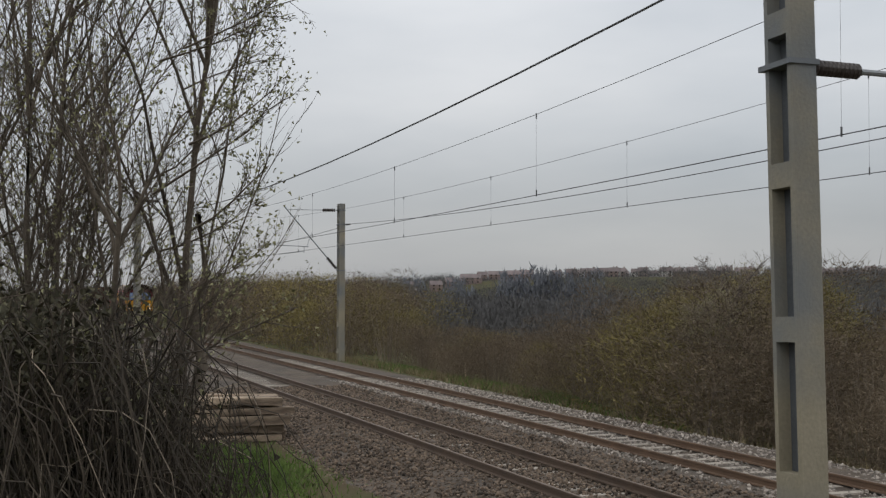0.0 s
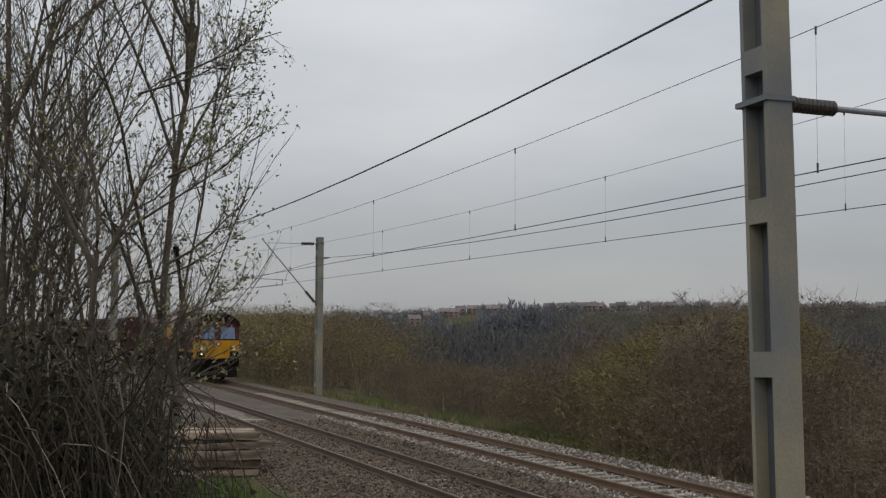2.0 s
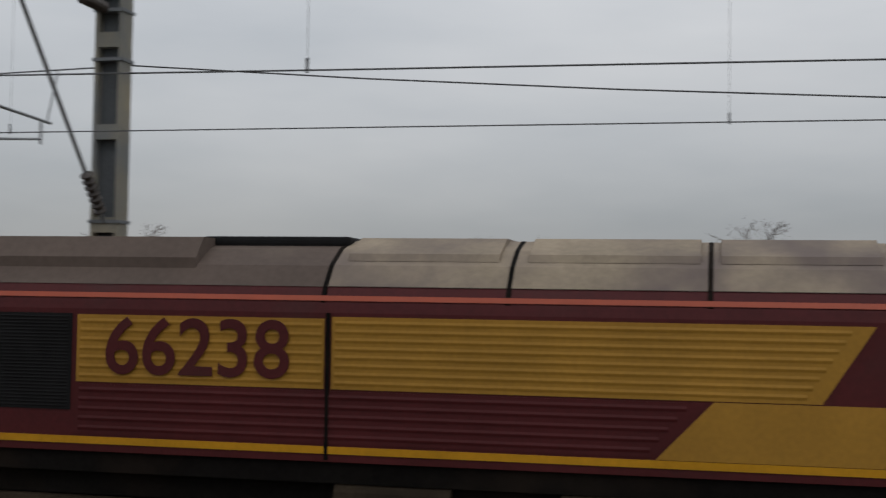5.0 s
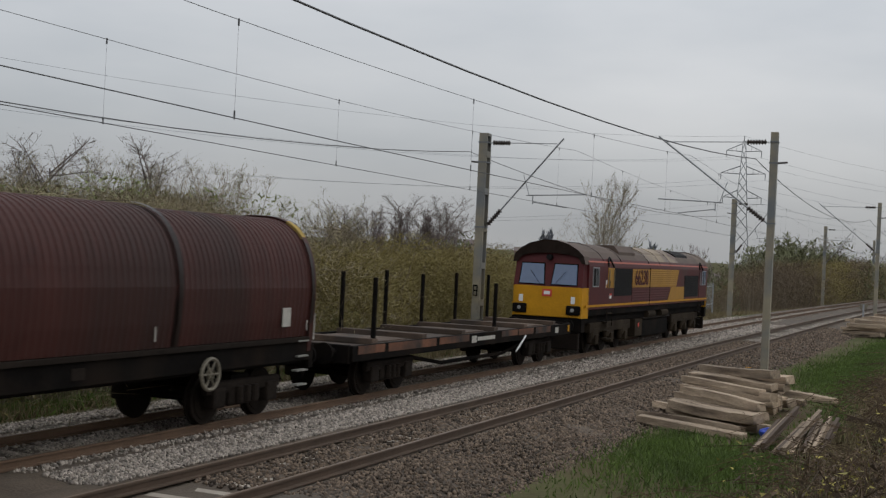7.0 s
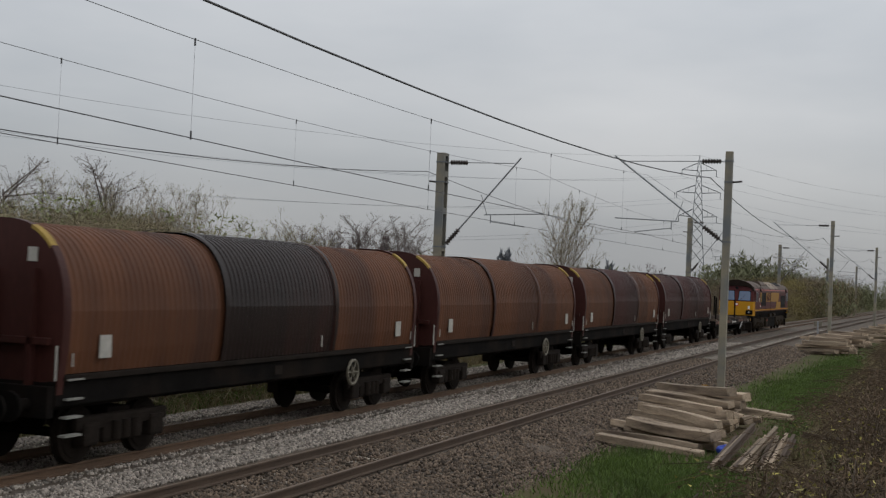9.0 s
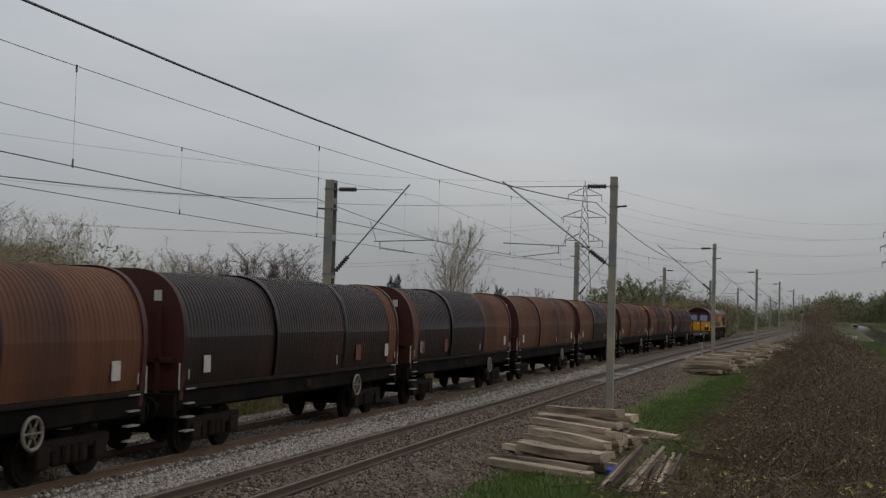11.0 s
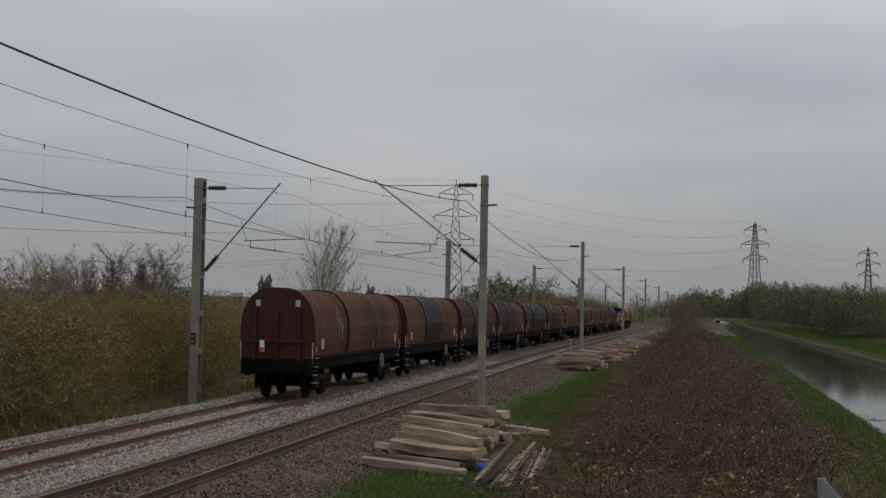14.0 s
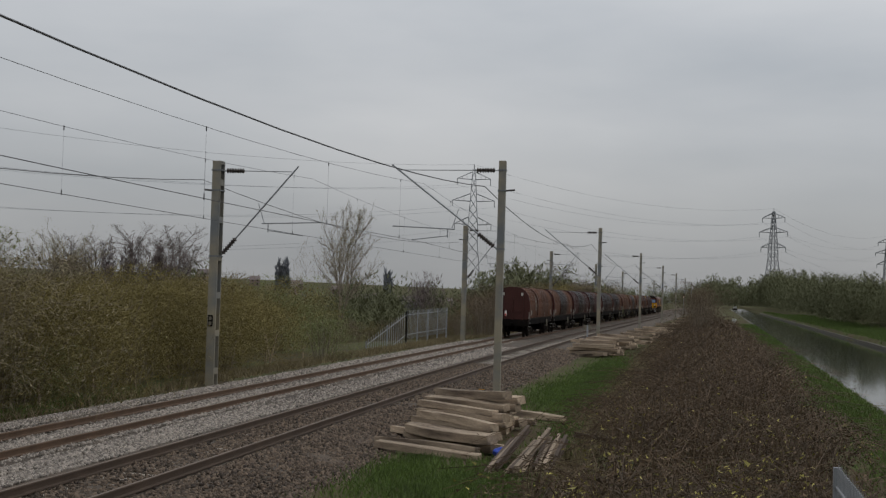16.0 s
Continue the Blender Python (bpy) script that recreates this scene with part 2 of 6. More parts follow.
# ---- building helpers ----
def part(name, bm, material, parent=None, label="", smooth_faces=False):
    me = bpy.data.meshes.new(name)
    if smooth_faces:
        for f in bm.faces:
            f.smooth = True
    bm.to_mesh(me)
    bm.free()
    for one in (material if isinstance(material, (list, tuple)) else [material]):
        me.materials.append(one)
    ob = new(name, me)
    if parent:
        ob.parent = parent
    if label:
        tagged(ob, label)
    return ob


def soup(name, verts, faces, material, parent=None, label="", smooth_faces=False):
    me = bpy.data.meshes.new(name)
    me.from_pydata(verts, [], faces)
    if smooth_faces:
        me.polygons.foreach_set("use_smooth", [True] * len(me.polygons))
    me.update()
    me.materials.append(material)
    ob = new(name, me)
    if parent:
        ob.parent = parent
    if label:
        tagged(ob, label)
    return ob


def box(bm, x0, x1, y0, y1, z0, z1, bev=0.0, m=None):
    g = bmesh.ops.create_cube(bm, size=1.0)
    bmesh.ops.scale(bm, vec=(x1 - x0, y1 - y0, z1 - z0), verts=g["verts"])
    bmesh.ops.translate(bm, vec=((x0 + x1) / 2, (y0 + y1) / 2, (z0 + z1) / 2), verts=g["verts"])
    if bev:
        edges = {e for v in g["verts"] for e in v.link_edges}
        r = bmesh.ops.bevel(bm, geom=list(edges), offset=bev, segments=2, affect="EDGES", profile=0.6)
        verts = list({v for f in r["faces"] for v in f.verts} | {v for v in g["verts"] if v.is_valid})
    else:
        verts = g["verts"]
    if m:
        bmesh.ops.transform(bm, matrix=m, verts=verts)
    return verts


def cyl(bm, p, q, r0, r1=None, seg=12, caps=True):
    p, q = Vector(p), Vector(q)
    d = q - p
    g = bmesh.ops.create_cone(bm, cap_ends=caps, segments=seg, radius1=r0, radius2=r0 if r1 is None else r1, depth=d.length)
    m = Matrix.Translation((p + q) / 2) @ d.to_track_quat("Z", "Y").to_matrix().to_4x4()
    bmesh.ops.transform(bm, matrix=m, verts=g["verts"])
    return g["verts"]


def box_bm(*a, **k):
    bm = bmesh.new()
    box(bm, *a, **k)
    return bm


def cyl_bm(*a, **k):
    bm = bmesh.new()
    cyl(bm, *a, **k)
    return bm


def extrude_profile(bm, prof, x0, x1, close=True):
    """A body along x from a closed outline of (y, z)."""
    a = [bm.verts.new((x0, y, z)) for y, z in prof]
    b = [bm.verts.new((x1, y, z)) for y, z in prof]
    n = len(prof)
    for i in range(n if close else n - 1):
        j = (i + 1) % n
        bm.faces.new((a[i], a[j], b[j], b[i]))
    if close:
        bm.faces.new(a[::-1])
        bm.faces.new(b)
    bmesh.ops.recalc_face_normals(bm, faces=bm.faces)


def tube(points, r, verts, faces, seg=5, r_end=None):
    """Adds a thin tube along points to lists of verts and faces."""
    n, base = len(points), len(verts)
    for i, p in enumerate(points):
        d = Vector(points[min(i + 1, n - 1)]) - Vector(points[max(i - 1, 0)])
        d = d.normalized() if d.length > 1e-9 else Vector((0, 0, 1))
        u = d.cross(Vector((0, 0, 1)))
        u = u.normalized() if u.length > 1e-4 else Vector((1, 0, 0))
        w = d.cross(u)
        rr = r if r_end is None else r + (r_end - r) * i / (n - 1)
        for k in range(seg):
            a = 2 * math.pi * k / seg
            verts.append(tuple(Vector(p) + rr * (math.cos(a) * u + math.sin(a) * w)))
    for i in range(n - 1):
        for k in range(seg):
            a, b = base + i * seg + k, base + i * seg + (k + 1) % seg
            faces.append((a, b, b + seg, a + seg))


def empty(name, m, label="", category="", group="", kind=""):
    ob = new(name)
    ob.matrix_basis = m
    return tagged(ob, label, category, group, kind)


def own(ob, m, label="", category="", group="", kind=""):
    ob.matrix_basis = m
    return tagged(ob, label, category, group, kind)


# ---- ground ----
def spaced(stops):
    out = []
    for a, b, step in stops:
        n = max(1, round((b - a) / step))
        out += [a + (b - a) * i / n for i in range(n)]
    return out + [stops[-1][1]]


GX = spaced([(-4200, -800, 300), (-800, -120, 28), (-120, -45, 2.5), (-45, 75, 0.8), (75, 170, 1.9), (170, 520, 9), (520, 1000, 40), (1000, 4400, 300)])
GY = spaced([(-3500, -300, 250), (-300, -40, 18), (-40, -14, 1.0), (-14, 24, 0.42), (24, 60, 1.5), (60, 200, 8), (200, 1100, 24), (1100, 4400, 300)])
g_verts = [(x, y, land(x, y)) for x in GX for y in GY]
nyy = len(GY)
g_faces = [(i * nyy + j, (i + 1) * nyy + j, (i + 1) * nyy + j + 1, i * nyy + j + 1) for i in range(len(GX) - 1) for j in range(nyy - 1)]
ground = soup("ground", g_verts, g_faces, M_GROUND, smooth_faces=True)
tagged(ground, "rough grass and bare earth falling away to a scrubby valley", "ground", kind="structure")

# canal water
M_WATER = bpy.data.materials.new("canal_water")
M_WATER.use_nodes = True
_n, _l = M_WATER.node_tree.nodes, M_WATER.node_tree.links
_b = _n["Principled BSDF"]
_b.inputs["Base Color"].default_value = (0.020, 0.026, 0.020, 1)
_b.inputs["Roughness"].default_value = 0.06
_b.inputs["IOR"].default_value = 1.33
_t, _m, _w, _p = _n.new("ShaderNodeTexCoord"), _n.new("ShaderNodeMapping"), _n.new("ShaderNodeTexNoise"), _n.new("ShaderNodeBump")
_m.inputs["Scale"].default_value = (0.5, 2.2, 1)
_w.inputs["Scale"].default_value, _w.inputs["Detail"].default_value = 1.2, 4
_p.inputs["Strength"].default_value, _p.inputs["Distance"].default_value = 0.045, 0.04
_l.new(_t.outputs["Object"], _m.inputs[0])
_l.new(_m.outputs[0], _w.inputs["Vector"])
_l.new(_w.outputs["Fac"], _p.inputs["Height"])
_l.new(_p.outputs[0], _b.inputs["Normal"])
wv, wf = [], []
for i, x in enumerate(spaced([(-60, 640, 20)])):
    wv += [(x, canal_near(x) + 0.6, -0.62), (x, canal_far(x) - 0.6, -0.62)]
    if i:
        wf.append((2 * i - 2, 2 * i - 1, 2 * i + 1, 2 * i))
water = soup("water", wv, wf, M_WATER)
tagged(water, "still dark green canal water reflecting the grey sky", "canal", kind="structure")

# ---- permanent way ----
TX = spaced([(-420, -60, 12), (-60, 80, 4), (80, 520, 6)])


def along(profile, xs, name, material, parent=None, label="", smooth_faces=False, jitter=0.0):
    """A strip of constant outline (y, z) that follows the railway."""
    verts, faces, k = [], [], len(profile)
    for x in xs:
        o = bend(x)
        for y, z in profile:
            verts.append((x, y + o + jitter * noise.noise((x * 0.4, y, 2)), z + 0.3 * jitter * noise.noise((x * 0.5, y * 2, 5))))
    for i in range(len(xs) - 1):
        for j in range(k - 1):
            a = i * k + j
            faces.append((a, a + 1, a + k + 1, a + k))
    return soup(name, verts, faces, material, parent, label, smooth_faces)


BAL_X = spaced([(-420, -50, 8), (-50, 80, 1.0), (80, 520, 6)])
# low in the four-foot, heaped over the sleeper ends
BAL_PROF = [(5.4, -0.6), (6.4, -0.45), (7.4, -0.27), (8.0, -0.17), (8.35, -0.165), (8.9, -0.195), (9.5, -0.205), (10.1, -0.195), (10.65, -0.165), (11.0, -0.17), (11.45, -0.22), (11.9, -0.155), (12.3, -0.155), (12.85, -0.2), (13.4, -0.215), (13.95, -0.2), (14.5, -0.155), (15.2, -0.155), (16.0, -0.23), (16.6, -0.42), (17.3, -0.75)]
ballast = along(BAL_PROF, BAL_X, "ballast_bed", M_BALLAST, jitter=0.16)
tagged(ballast, "grey crushed stone ballast bed under two tracks", "ballast", kind="structure")

RAIL = [(-0.07, -0.155), (-0.07, -0.135), (-0.012, -0.12), (-0.012, -0.045), (-0.036, -0.035), (-0.036, -0.005), (-0.028, 0.0), (0.028, 0.0), (0.036, -0.005), (0.036, -0.035), (0.012, -0.045), (0.012, -0.12), (0.07, -0.135), (0.07, -0.155)]
track_objs = []
for cy, name, side, lab in ((NEAR_Y, "near_track", M_DARKRAIL, "running track with dark brown rails on grimy ballast"), (FAR_Y, "far_track", M_RUSTRAIL, "running track with orange-brown rusty rails on pale ballast")):
    track = empty(name, pose(0, 0, 0), lab, "railway track", "pair of running tracks", "structure")
    for s in (-1, 1):
        y = cy + s * GAUGE
        rail = along([(y + a, b) for a, b in RAIL], TX, "rail", side, track)
        along([(y - 0.024, 0.002), (y + 0.024, 0.002)], TX, "rail_head", M_RAILHEAD, rail, "worn shiny rail top")
    track_objs.append(track)

# ---- overhead line masts ----


def strut_with_insulator(p, q, parent, ins_from=0.12, ins_len=0.62, r=0.03, sheds=7, fat=0.095):
    """A tube from p on the mast to q, with a ribbed insulator near p."""
    p, q = Vector(p), Vector(q)
    d = (q - p).normalized()
    part("strut", cyl_bm(p, q, r, seg=8), M_STEEL, parent)
    bm = bmesh.new()
    a = p + d * ins_from
    turn = d.to_track_quat("Z", "Y").to_matrix()
    core = fat * (0.55 if sheds < 9 else 0.86)
    prof = [(0, 0.03)] + [(ins_len * (i + k) / sheds, w) for i in range(sheds) for k, w in ((0.1, core), (0.35, fat), (0.6, fat), (0.85, core))] + [(ins_len, 0.03)]
    rings = [[bm.verts.new(a + turn @ Vector((r * math.cos(0.5236 * j), r * math.sin(0.5236 * j), h))) for j in range(12)] for h, r in prof]
    for lo, hi in zip(rings, rings[1:]):
        for j in range(12):
            bm.faces.new((lo[j], lo[(j + 1) % 12], hi[(j + 1) % 12], hi[j]))
    bm.faces.new(rings[0][::-1])
    bm.faces.new(rings[-1])
    part("insulator", bm, M_INSUL, parent, "ribbed dark brown insulator")


def mast(x, y, side, top=8.1, wide=True, base=-0.6, simple=False, low_arm=False, lean=0.0, reach=3.1, foot=4.9):
    """side: +1 when the track lies towards +y, -1 towards -y."""
    o = bend(x)
    th = empty("catenary_mast", pose(x - 0.066 * lean, y + o, base, 0, lean, 0), "tall concrete mast carrying the overhead line beside the track" if wide else "slender pale concrete mast carrying the overhead line beside the track", "catenary mast", "overhead line masts")
    H = top - base
    wx, wy = ((0.41, 0.275) if low_arm else (0.46, 0.33)) if wide else (0.24, 0.26)
    bm = bmesh.new()
    box(bm, -wx / 2, wx / 2, -wy / 2, wy / 2, 0, H, bev=0.02)
    if wide:
        # recessed panels down both broad faces, cut as insets
        cuts = [f for f in bm.faces if abs(f.normal.y) > 0.9 and f.calc_area() > 1]
        for f in cuts:
            bm.faces.remove(f)
        zs = [0.0] + [0.70 + 1.40 * i for i in range(1 + int((H - 1.2) / 1.40))] + [H]
        n = len(zs) - 1
        for s in (-1, 1):
            yy = s * wy / 2
            hw, iw = wx / 2 - 0.02, wx / 2 - 0.065
            for i in range(n):
                z0, z1 = zs[i] + (0.02 if i == 0 else 0), zs[i + 1] - (0.02 if i == n - 1 else 0)
                a, b = zs[i] + 0.115, zs[i + 1] - 0.115
                o4 = [bm.verts.new(c) for c in ((-hw, yy, z0), (hw, yy, z0), (hw, yy, z1), (-hw, yy, z1))]
                i4 = [bm.verts.new(c) for c in ((-iw, yy, a), (iw, yy, a), (iw, yy, b), (-iw, yy, b))]
                d4 = [bm.verts.new(c) for c in ((-iw, yy - s * 0.14, a), (iw, yy - s * 0.14, a), (iw, yy - s * 0.14, b), (-iw, yy - s * 0.14, b))]
                for k in range(4):
                    j = (k + 1) % 4
                    bm.faces.new((o4[k], o4[j], i4[j], i4[k]))
                    bm.faces.new((i4[k], i4[j], d4[j], d4[k]))
                # back face of each recess in a darker blue-grey concrete
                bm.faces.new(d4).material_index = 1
        bmesh.ops.remove_doubles(bm, verts=bm.verts, dist=0.001)
        bmesh.ops.recalc_face_normals(bm, faces=bm.faces)
    part("post", bm, [M_CONCRETE, M_RECESSCON], th)
    zt, zl = H - 0.35, foot - base
    face = side * wy / 2
    tip = side * reach
    # top tie and insulator
    strut_with_insulator((0, face, zt), (0, tip, zt - 0.02), th, 0.15, 0.7, 0.016)
    # raking strut with its insulator at the foot
    if not low_arm:
        strut_with_insulator((0, face, zl), (0, tip + side * 0.25, zt + 0.18), th, 0.15, 0.75, 0.032)
    # registration arm with a drop bracket
    ry, rz = side * 1.75, 5.6 - base
    bm = bmesh.new()
    cyl(bm, (0, ry, rz), (0, side * 4.1, rz + 0.08), 0.022, seg=8)
    cyl(bm, (0, ry + side * 0.1, rz), (0, ry - side * 0.15, rz + 0.75), 0.015, seg=6)
    cyl(bm, (0, ry + side * 0.25, rz), (0, ry + side * 0.25, rz - 0.32), 0.02, seg=6)
    cyl(bm, (0, ry + side * 0.25, rz - 0.25), (0, ry + side * 1.6, rz - 0.42), 0.018, seg=6)
    part("registration_arm", bm, M_STEEL, th)
    for z in (zt, zt - 0.75) if low_arm else (zl, zt, zt - 0.75):
        part("clamp", box_bm(-wx / 2 - 0.02, wx / 2 + 0.02, -wy / 2 - 0.02, wy / 2 + 0.02, z - 0.025, z + 0.025), M_PYLON, th)
    # feeder bracket on the field side
    bm = bmesh.new()
    cyl(bm, (0, -face, zt - 0.75), (0, -face - side * 0.35, zt - 0.72), 0.035, seg=8)
    part("feeder_bracket", bm, M_INSUL, th)
    if low_arm:
        strut_with_insulator((0, face, 5.32 - base), (0, side * 3.2, 5.27 - base), th, 0.10, 0.52, 0.03, 11, 0.076)
        bm = bmesh.new()
        box(bm, -wx / 2 - 0.06, wx / 2 + 0.02, -wy / 2 - 0.03, wy / 2 + 0.02, 5.295 - base, 5.345 - base)
        part("clamp", bm, M_PYLON, th)
    return th


NEAR_MASTS = [-118, -64, -9.55, 45.2, 94, 145, 197, 250, 305, 360]
FAR_MASTS = [-118, -63.9, -9, 43.8, 95, 146, 198, 250, 305, 360]
for x in NEAR_MASTS:
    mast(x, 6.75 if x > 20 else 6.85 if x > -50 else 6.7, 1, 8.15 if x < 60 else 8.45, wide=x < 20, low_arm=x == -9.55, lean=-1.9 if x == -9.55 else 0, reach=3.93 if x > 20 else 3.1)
for x in FAR_MASTS:
    mast(x, 17.23, -1, 7.9 if x < 60 else 8.5, reach=2.85, foot=4.35)

# ---- wires ----
def sag_line(a, b, dip, n=14):
    a, b = Vector(a), Vector(b)
    return [a.lerp(b, i / n) - Vector((0, 0, 4 * dip * (i / n) * (1 - i / n))) for i in range(n + 1)]


def wire_run(name, spans, r, label):
    for pts in spans:
        verts, faces = [], []
        tube(pts, r, verts, faces, 5)
        tagged(soup(name, verts, faces, M_WIRE), label, "overhead wire", label.split()[1] + " line wires")


for masts, my, cy, side in ((NEAR_MASTS, 6.85, NEAR_Y, 1), (FAR_MASTS, 17.35, FAR_Y, -1)):
    pts = [(x, cy + (0.2 if i % 2 else -0.2) + bend(x)) for i, x in enumerate(masts)]
    hold = [(6.9 if side > 0 else 7.0) if -12 < x < -8 else 7.05 if x < 0 else 7.28 for x in masts]
    dips = [(0.62 if side > 0 else 0.5) if x0 < -12 else 0.74 if side > 0 else 0.6 for x0 in masts]
    taut = [5.1 if side > 0 else 5.15 for x in masts]
    slack = 0.12 if side > 0 else 0.0
    cat = [sag_line((x0, y0, h0), (x1, y1, h1), dip) for (x0, y0), (x1, y1), h0, h1, dip in zip(pts, pts[1:], hold, hold[1:], dips)]
    con = [sag_line((x0, y0, z0), (x1, y1, z1), slack, 8) for (x0, y0), (x1, y1), z0, z1 in zip(pts, pts[1:], taut, taut[1:])]
    wire_run("contact_wire", con, 0.008, "taut dark contact wire over the track")
    wire_run("catenary_wire", cat, 0.0055, "sagging catenary wire over the track")
    fy = my + 0.55 if side > 0 else my + 0.5
    hang = [(6.85 if x == -9.55 else 7.2) if side > 0 else (6.85 if x < 0 else 7.2) for x in masts]
    droop = [(0.75 if a < -12 else 0.92) if side > 0 else (0.45 if a < -12 else 1.2 if a < 0 else 0.8) for a in masts]
    wire_run("feeder_wire", [sag_line((a, fy + bend(a), za), (b, fy + bend(b), zb), dr) for a, b, za, zb, dr in zip(masts, masts[1:], hang, hang[1:], droop)], 0.016 if side > 0 else 0.013, "thick dark feeder cable slung between mast tops")
    verts, faces = [], []
    for (x0, y0), (x1, y1), h0, h1, dip in zip(pts, pts[1:], hold, hold[1:], dips):
        step, first = (8.9, 5.7) if side > 0 else (8.3, -24.8)
        for i in range(math.ceil((x0 - first) / step), math.ceil((x1 - first) / step)):
            x = first + step * i
            k = (x - x0) / (x1 - x0)
            y = y0 + (y1 - y0) * k
            zc = h0 + (h1 - h0) * k - 4 * dip * k * (1 - k)
            zw = taut[0] - 4 * slack * k * (1 - k)
            tube([(x, y, zw), (x, y, zc)], 0.0022, verts, faces, 4)
            tube([(x, y, zw - 0.02), (x, y, zw + 0.10)], 0.013, verts, faces, 5)
            tube([(x, y, zc - 0.08), (x, y, zc + 0.02)], 0.014, verts, faces, 5)
    tagged(soup("dropper_wires", verts, faces, M_WIRE), "thin vertical droppers between catenary and contact wire", "overhead wire", kind="stuff")

# ---- the train ----
M_HOODS = {
    "r": mat("rust_brown_hood", (0.116, 0.046, 0.0215), 0.55, vary=0.28, scale=0.8, fine=14, bump=0.1, dirt=(0.062, 0.027, 0.0165), dirt_at=0.55, stretch=(2.2, 1, 0.35), spec=0.2),
    "m": mat("dark_maroon_hood", (0.056, 0.019, 0.0155), 0.5, vary=0.3, scale=0.8, fine=14, bump=0.1, dirt=(0.035, 0.017, 0.0145), dirt_at=0.55, stretch=(2.2, 1, 0.35), spec=0.2),
    "d": mat("sooty_black_brown_hood", (0.019, 0.0118, 0.0102), 0.38, vary=0.35, scale=0.8, fine=14, bump=0.1, dirt=(0.045, 0.019, 0.015), dirt_at=0.66, stretch=(2.2, 1, 0.35), spec=0.2),
}
M_DECKWOOD = mat("grimy_deck_wood", (0.085, 0.057, 0.040), 0.95, vary=0.45, scale=2, fine=25, bump=0.4, dirt=(0.05, 0.038, 0.03), dirt_at=0.5, per_object=0.3)
M_CREAM = mat("cream_paint", (0.17, 0.15, 0.11), 0.6, vary=0.2, scale=6, fine=30, bump=0.1)
M_LABEL = mat("faded_white_panel", (0.43, 0.41, 0.365), 0.7, vary=0.25, scale=6, fine=40, bump=0)
M_LAMP = bpy.data.materials.new("lit_headlamp")
M_LAMP.use_nodes = True
_b = M_LAMP.node_tree.nodes["Principled BSDF"]
_b.inputs["Emission Color"].default_value, _b.inputs["Emission Strength"].default_value = (1.0, 0.60, 0.25, 1), 0.9


def rail_pose(x):
    return pose(x, FAR_Y + bend(x), 0, 0, 0, math.degrees(math.atan(bend_slope(x))))


def wheel_mesh(r):
    bm = bmesh.new()
    cyl(bm, (0, -0.065, 0), (0, 0.065, 0), r, seg=28)
    cyl(bm, (0, 0.04, 0), (0, 0.075, 0), r + 0.03, seg=28)
    cyl(bm, (0, -0.085, 0), (0, -0.06, 0), r * 0.82, seg=28)
    cyl(bm, (0, -0.14, 0), (0, -0.08, 0), 0.13, seg=14)
    me = bpy.data.meshes.new("wheel")
    bm.to_mesh(me)
    bm.free()
    me.materials.append(M_BOGIE)
    return me


WHEEL_W, WHEEL_L = wheel_mesh(0.46), wheel_mesh(0.53)


def wheels(th, xs, me, r):
    for x in xs:
        for s in (-1, 1):
            w = new("wheel", me)
            w.parent = th
            w.matrix_basis = pose(x, s * 0.75, r, 0, 0, 0 if s < 0 else 180)
        part("axle", cyl_bm((x, -0.72, r), (x, 0.72, r), 0.08, seg=10), M_BLACK, th)


M_LOCOBOGIE = mat("mud_brown_bogie", (0.040, 0.030, 0.020), 0.95, vary=0.4, scale=2.2, fine=20, bump=0.3, dirt=(0.024, 0.018, 0.013), dirt_at=0.55, spec=0.1)


def bogie_frame(th, xc, base, r, long=False):
    """Cast side frames with axle boxes and springs."""
    for s in (-1, 1):
        bm = bmesh.new()
        y0, y1 = s * 0.93, s * (1.16 if long else 1.08)
        y0, y1 = min(y0, y1), max(y0, y1)
        ax = [xc - base / 2, xc + base / 2] if not long else [xc - base / 2, xc, xc + base / 2]
        if long:
            box(bm, xc - base / 2 - 0.75, xc + base / 2 + 0.75, y0, y1, 0.74, 1.10, bev=0.06)
            for a in ax:
                box(bm, a - 0.48, a + 0.48, y0 - 0.01, y1 + 0.01, 0.52, 1.02, bev=0.14)
                box(bm, a - 0.17, a + 0.17, y0 - 0.06, y1 + 0.06, 0.33, 0.68, bev=0.04)
                for d in (-0.45, 0.45):
                    cyl(bm, (a + d, (y0 + y1) / 2, 0.42), (a + d, (y0 + y1) / 2, 0.78), 0.10, seg=10)
        else:
            box(bm, xc - 0.55, xc + 0.55, y0, y1, 0.30, 0.72, bev=0.08)
            box(bm, xc - base / 2 - 0.35, xc + base / 2 + 0.35, y0, y1, 0.55, 0.78, bev=0.06)
            for a in ax:
                box(bm, a - 0.2, a + 0.2, y0 - 0.05, y1 + 0.05, 0.3, 0.68, bev=0.06)
            for d in (-0.25, 0, 0.25):
                cyl(bm, (xc + d, y1 + 0.02 if s > 0 else y0 - 0.02, 0.36), (xc + d, y1 + 0.02 if s > 0 else y0 - 0.02, 0.66), 0.09, seg=10)
        part("bogie_frame", bm, M_LOCOBOGIE if long else M_BOGIE, th)
    part("bogie_bolster", box_bm(xc - 0.3, xc + 0.3, -0.95, 0.95, 0.55, 0.85), M_BLACK, th)


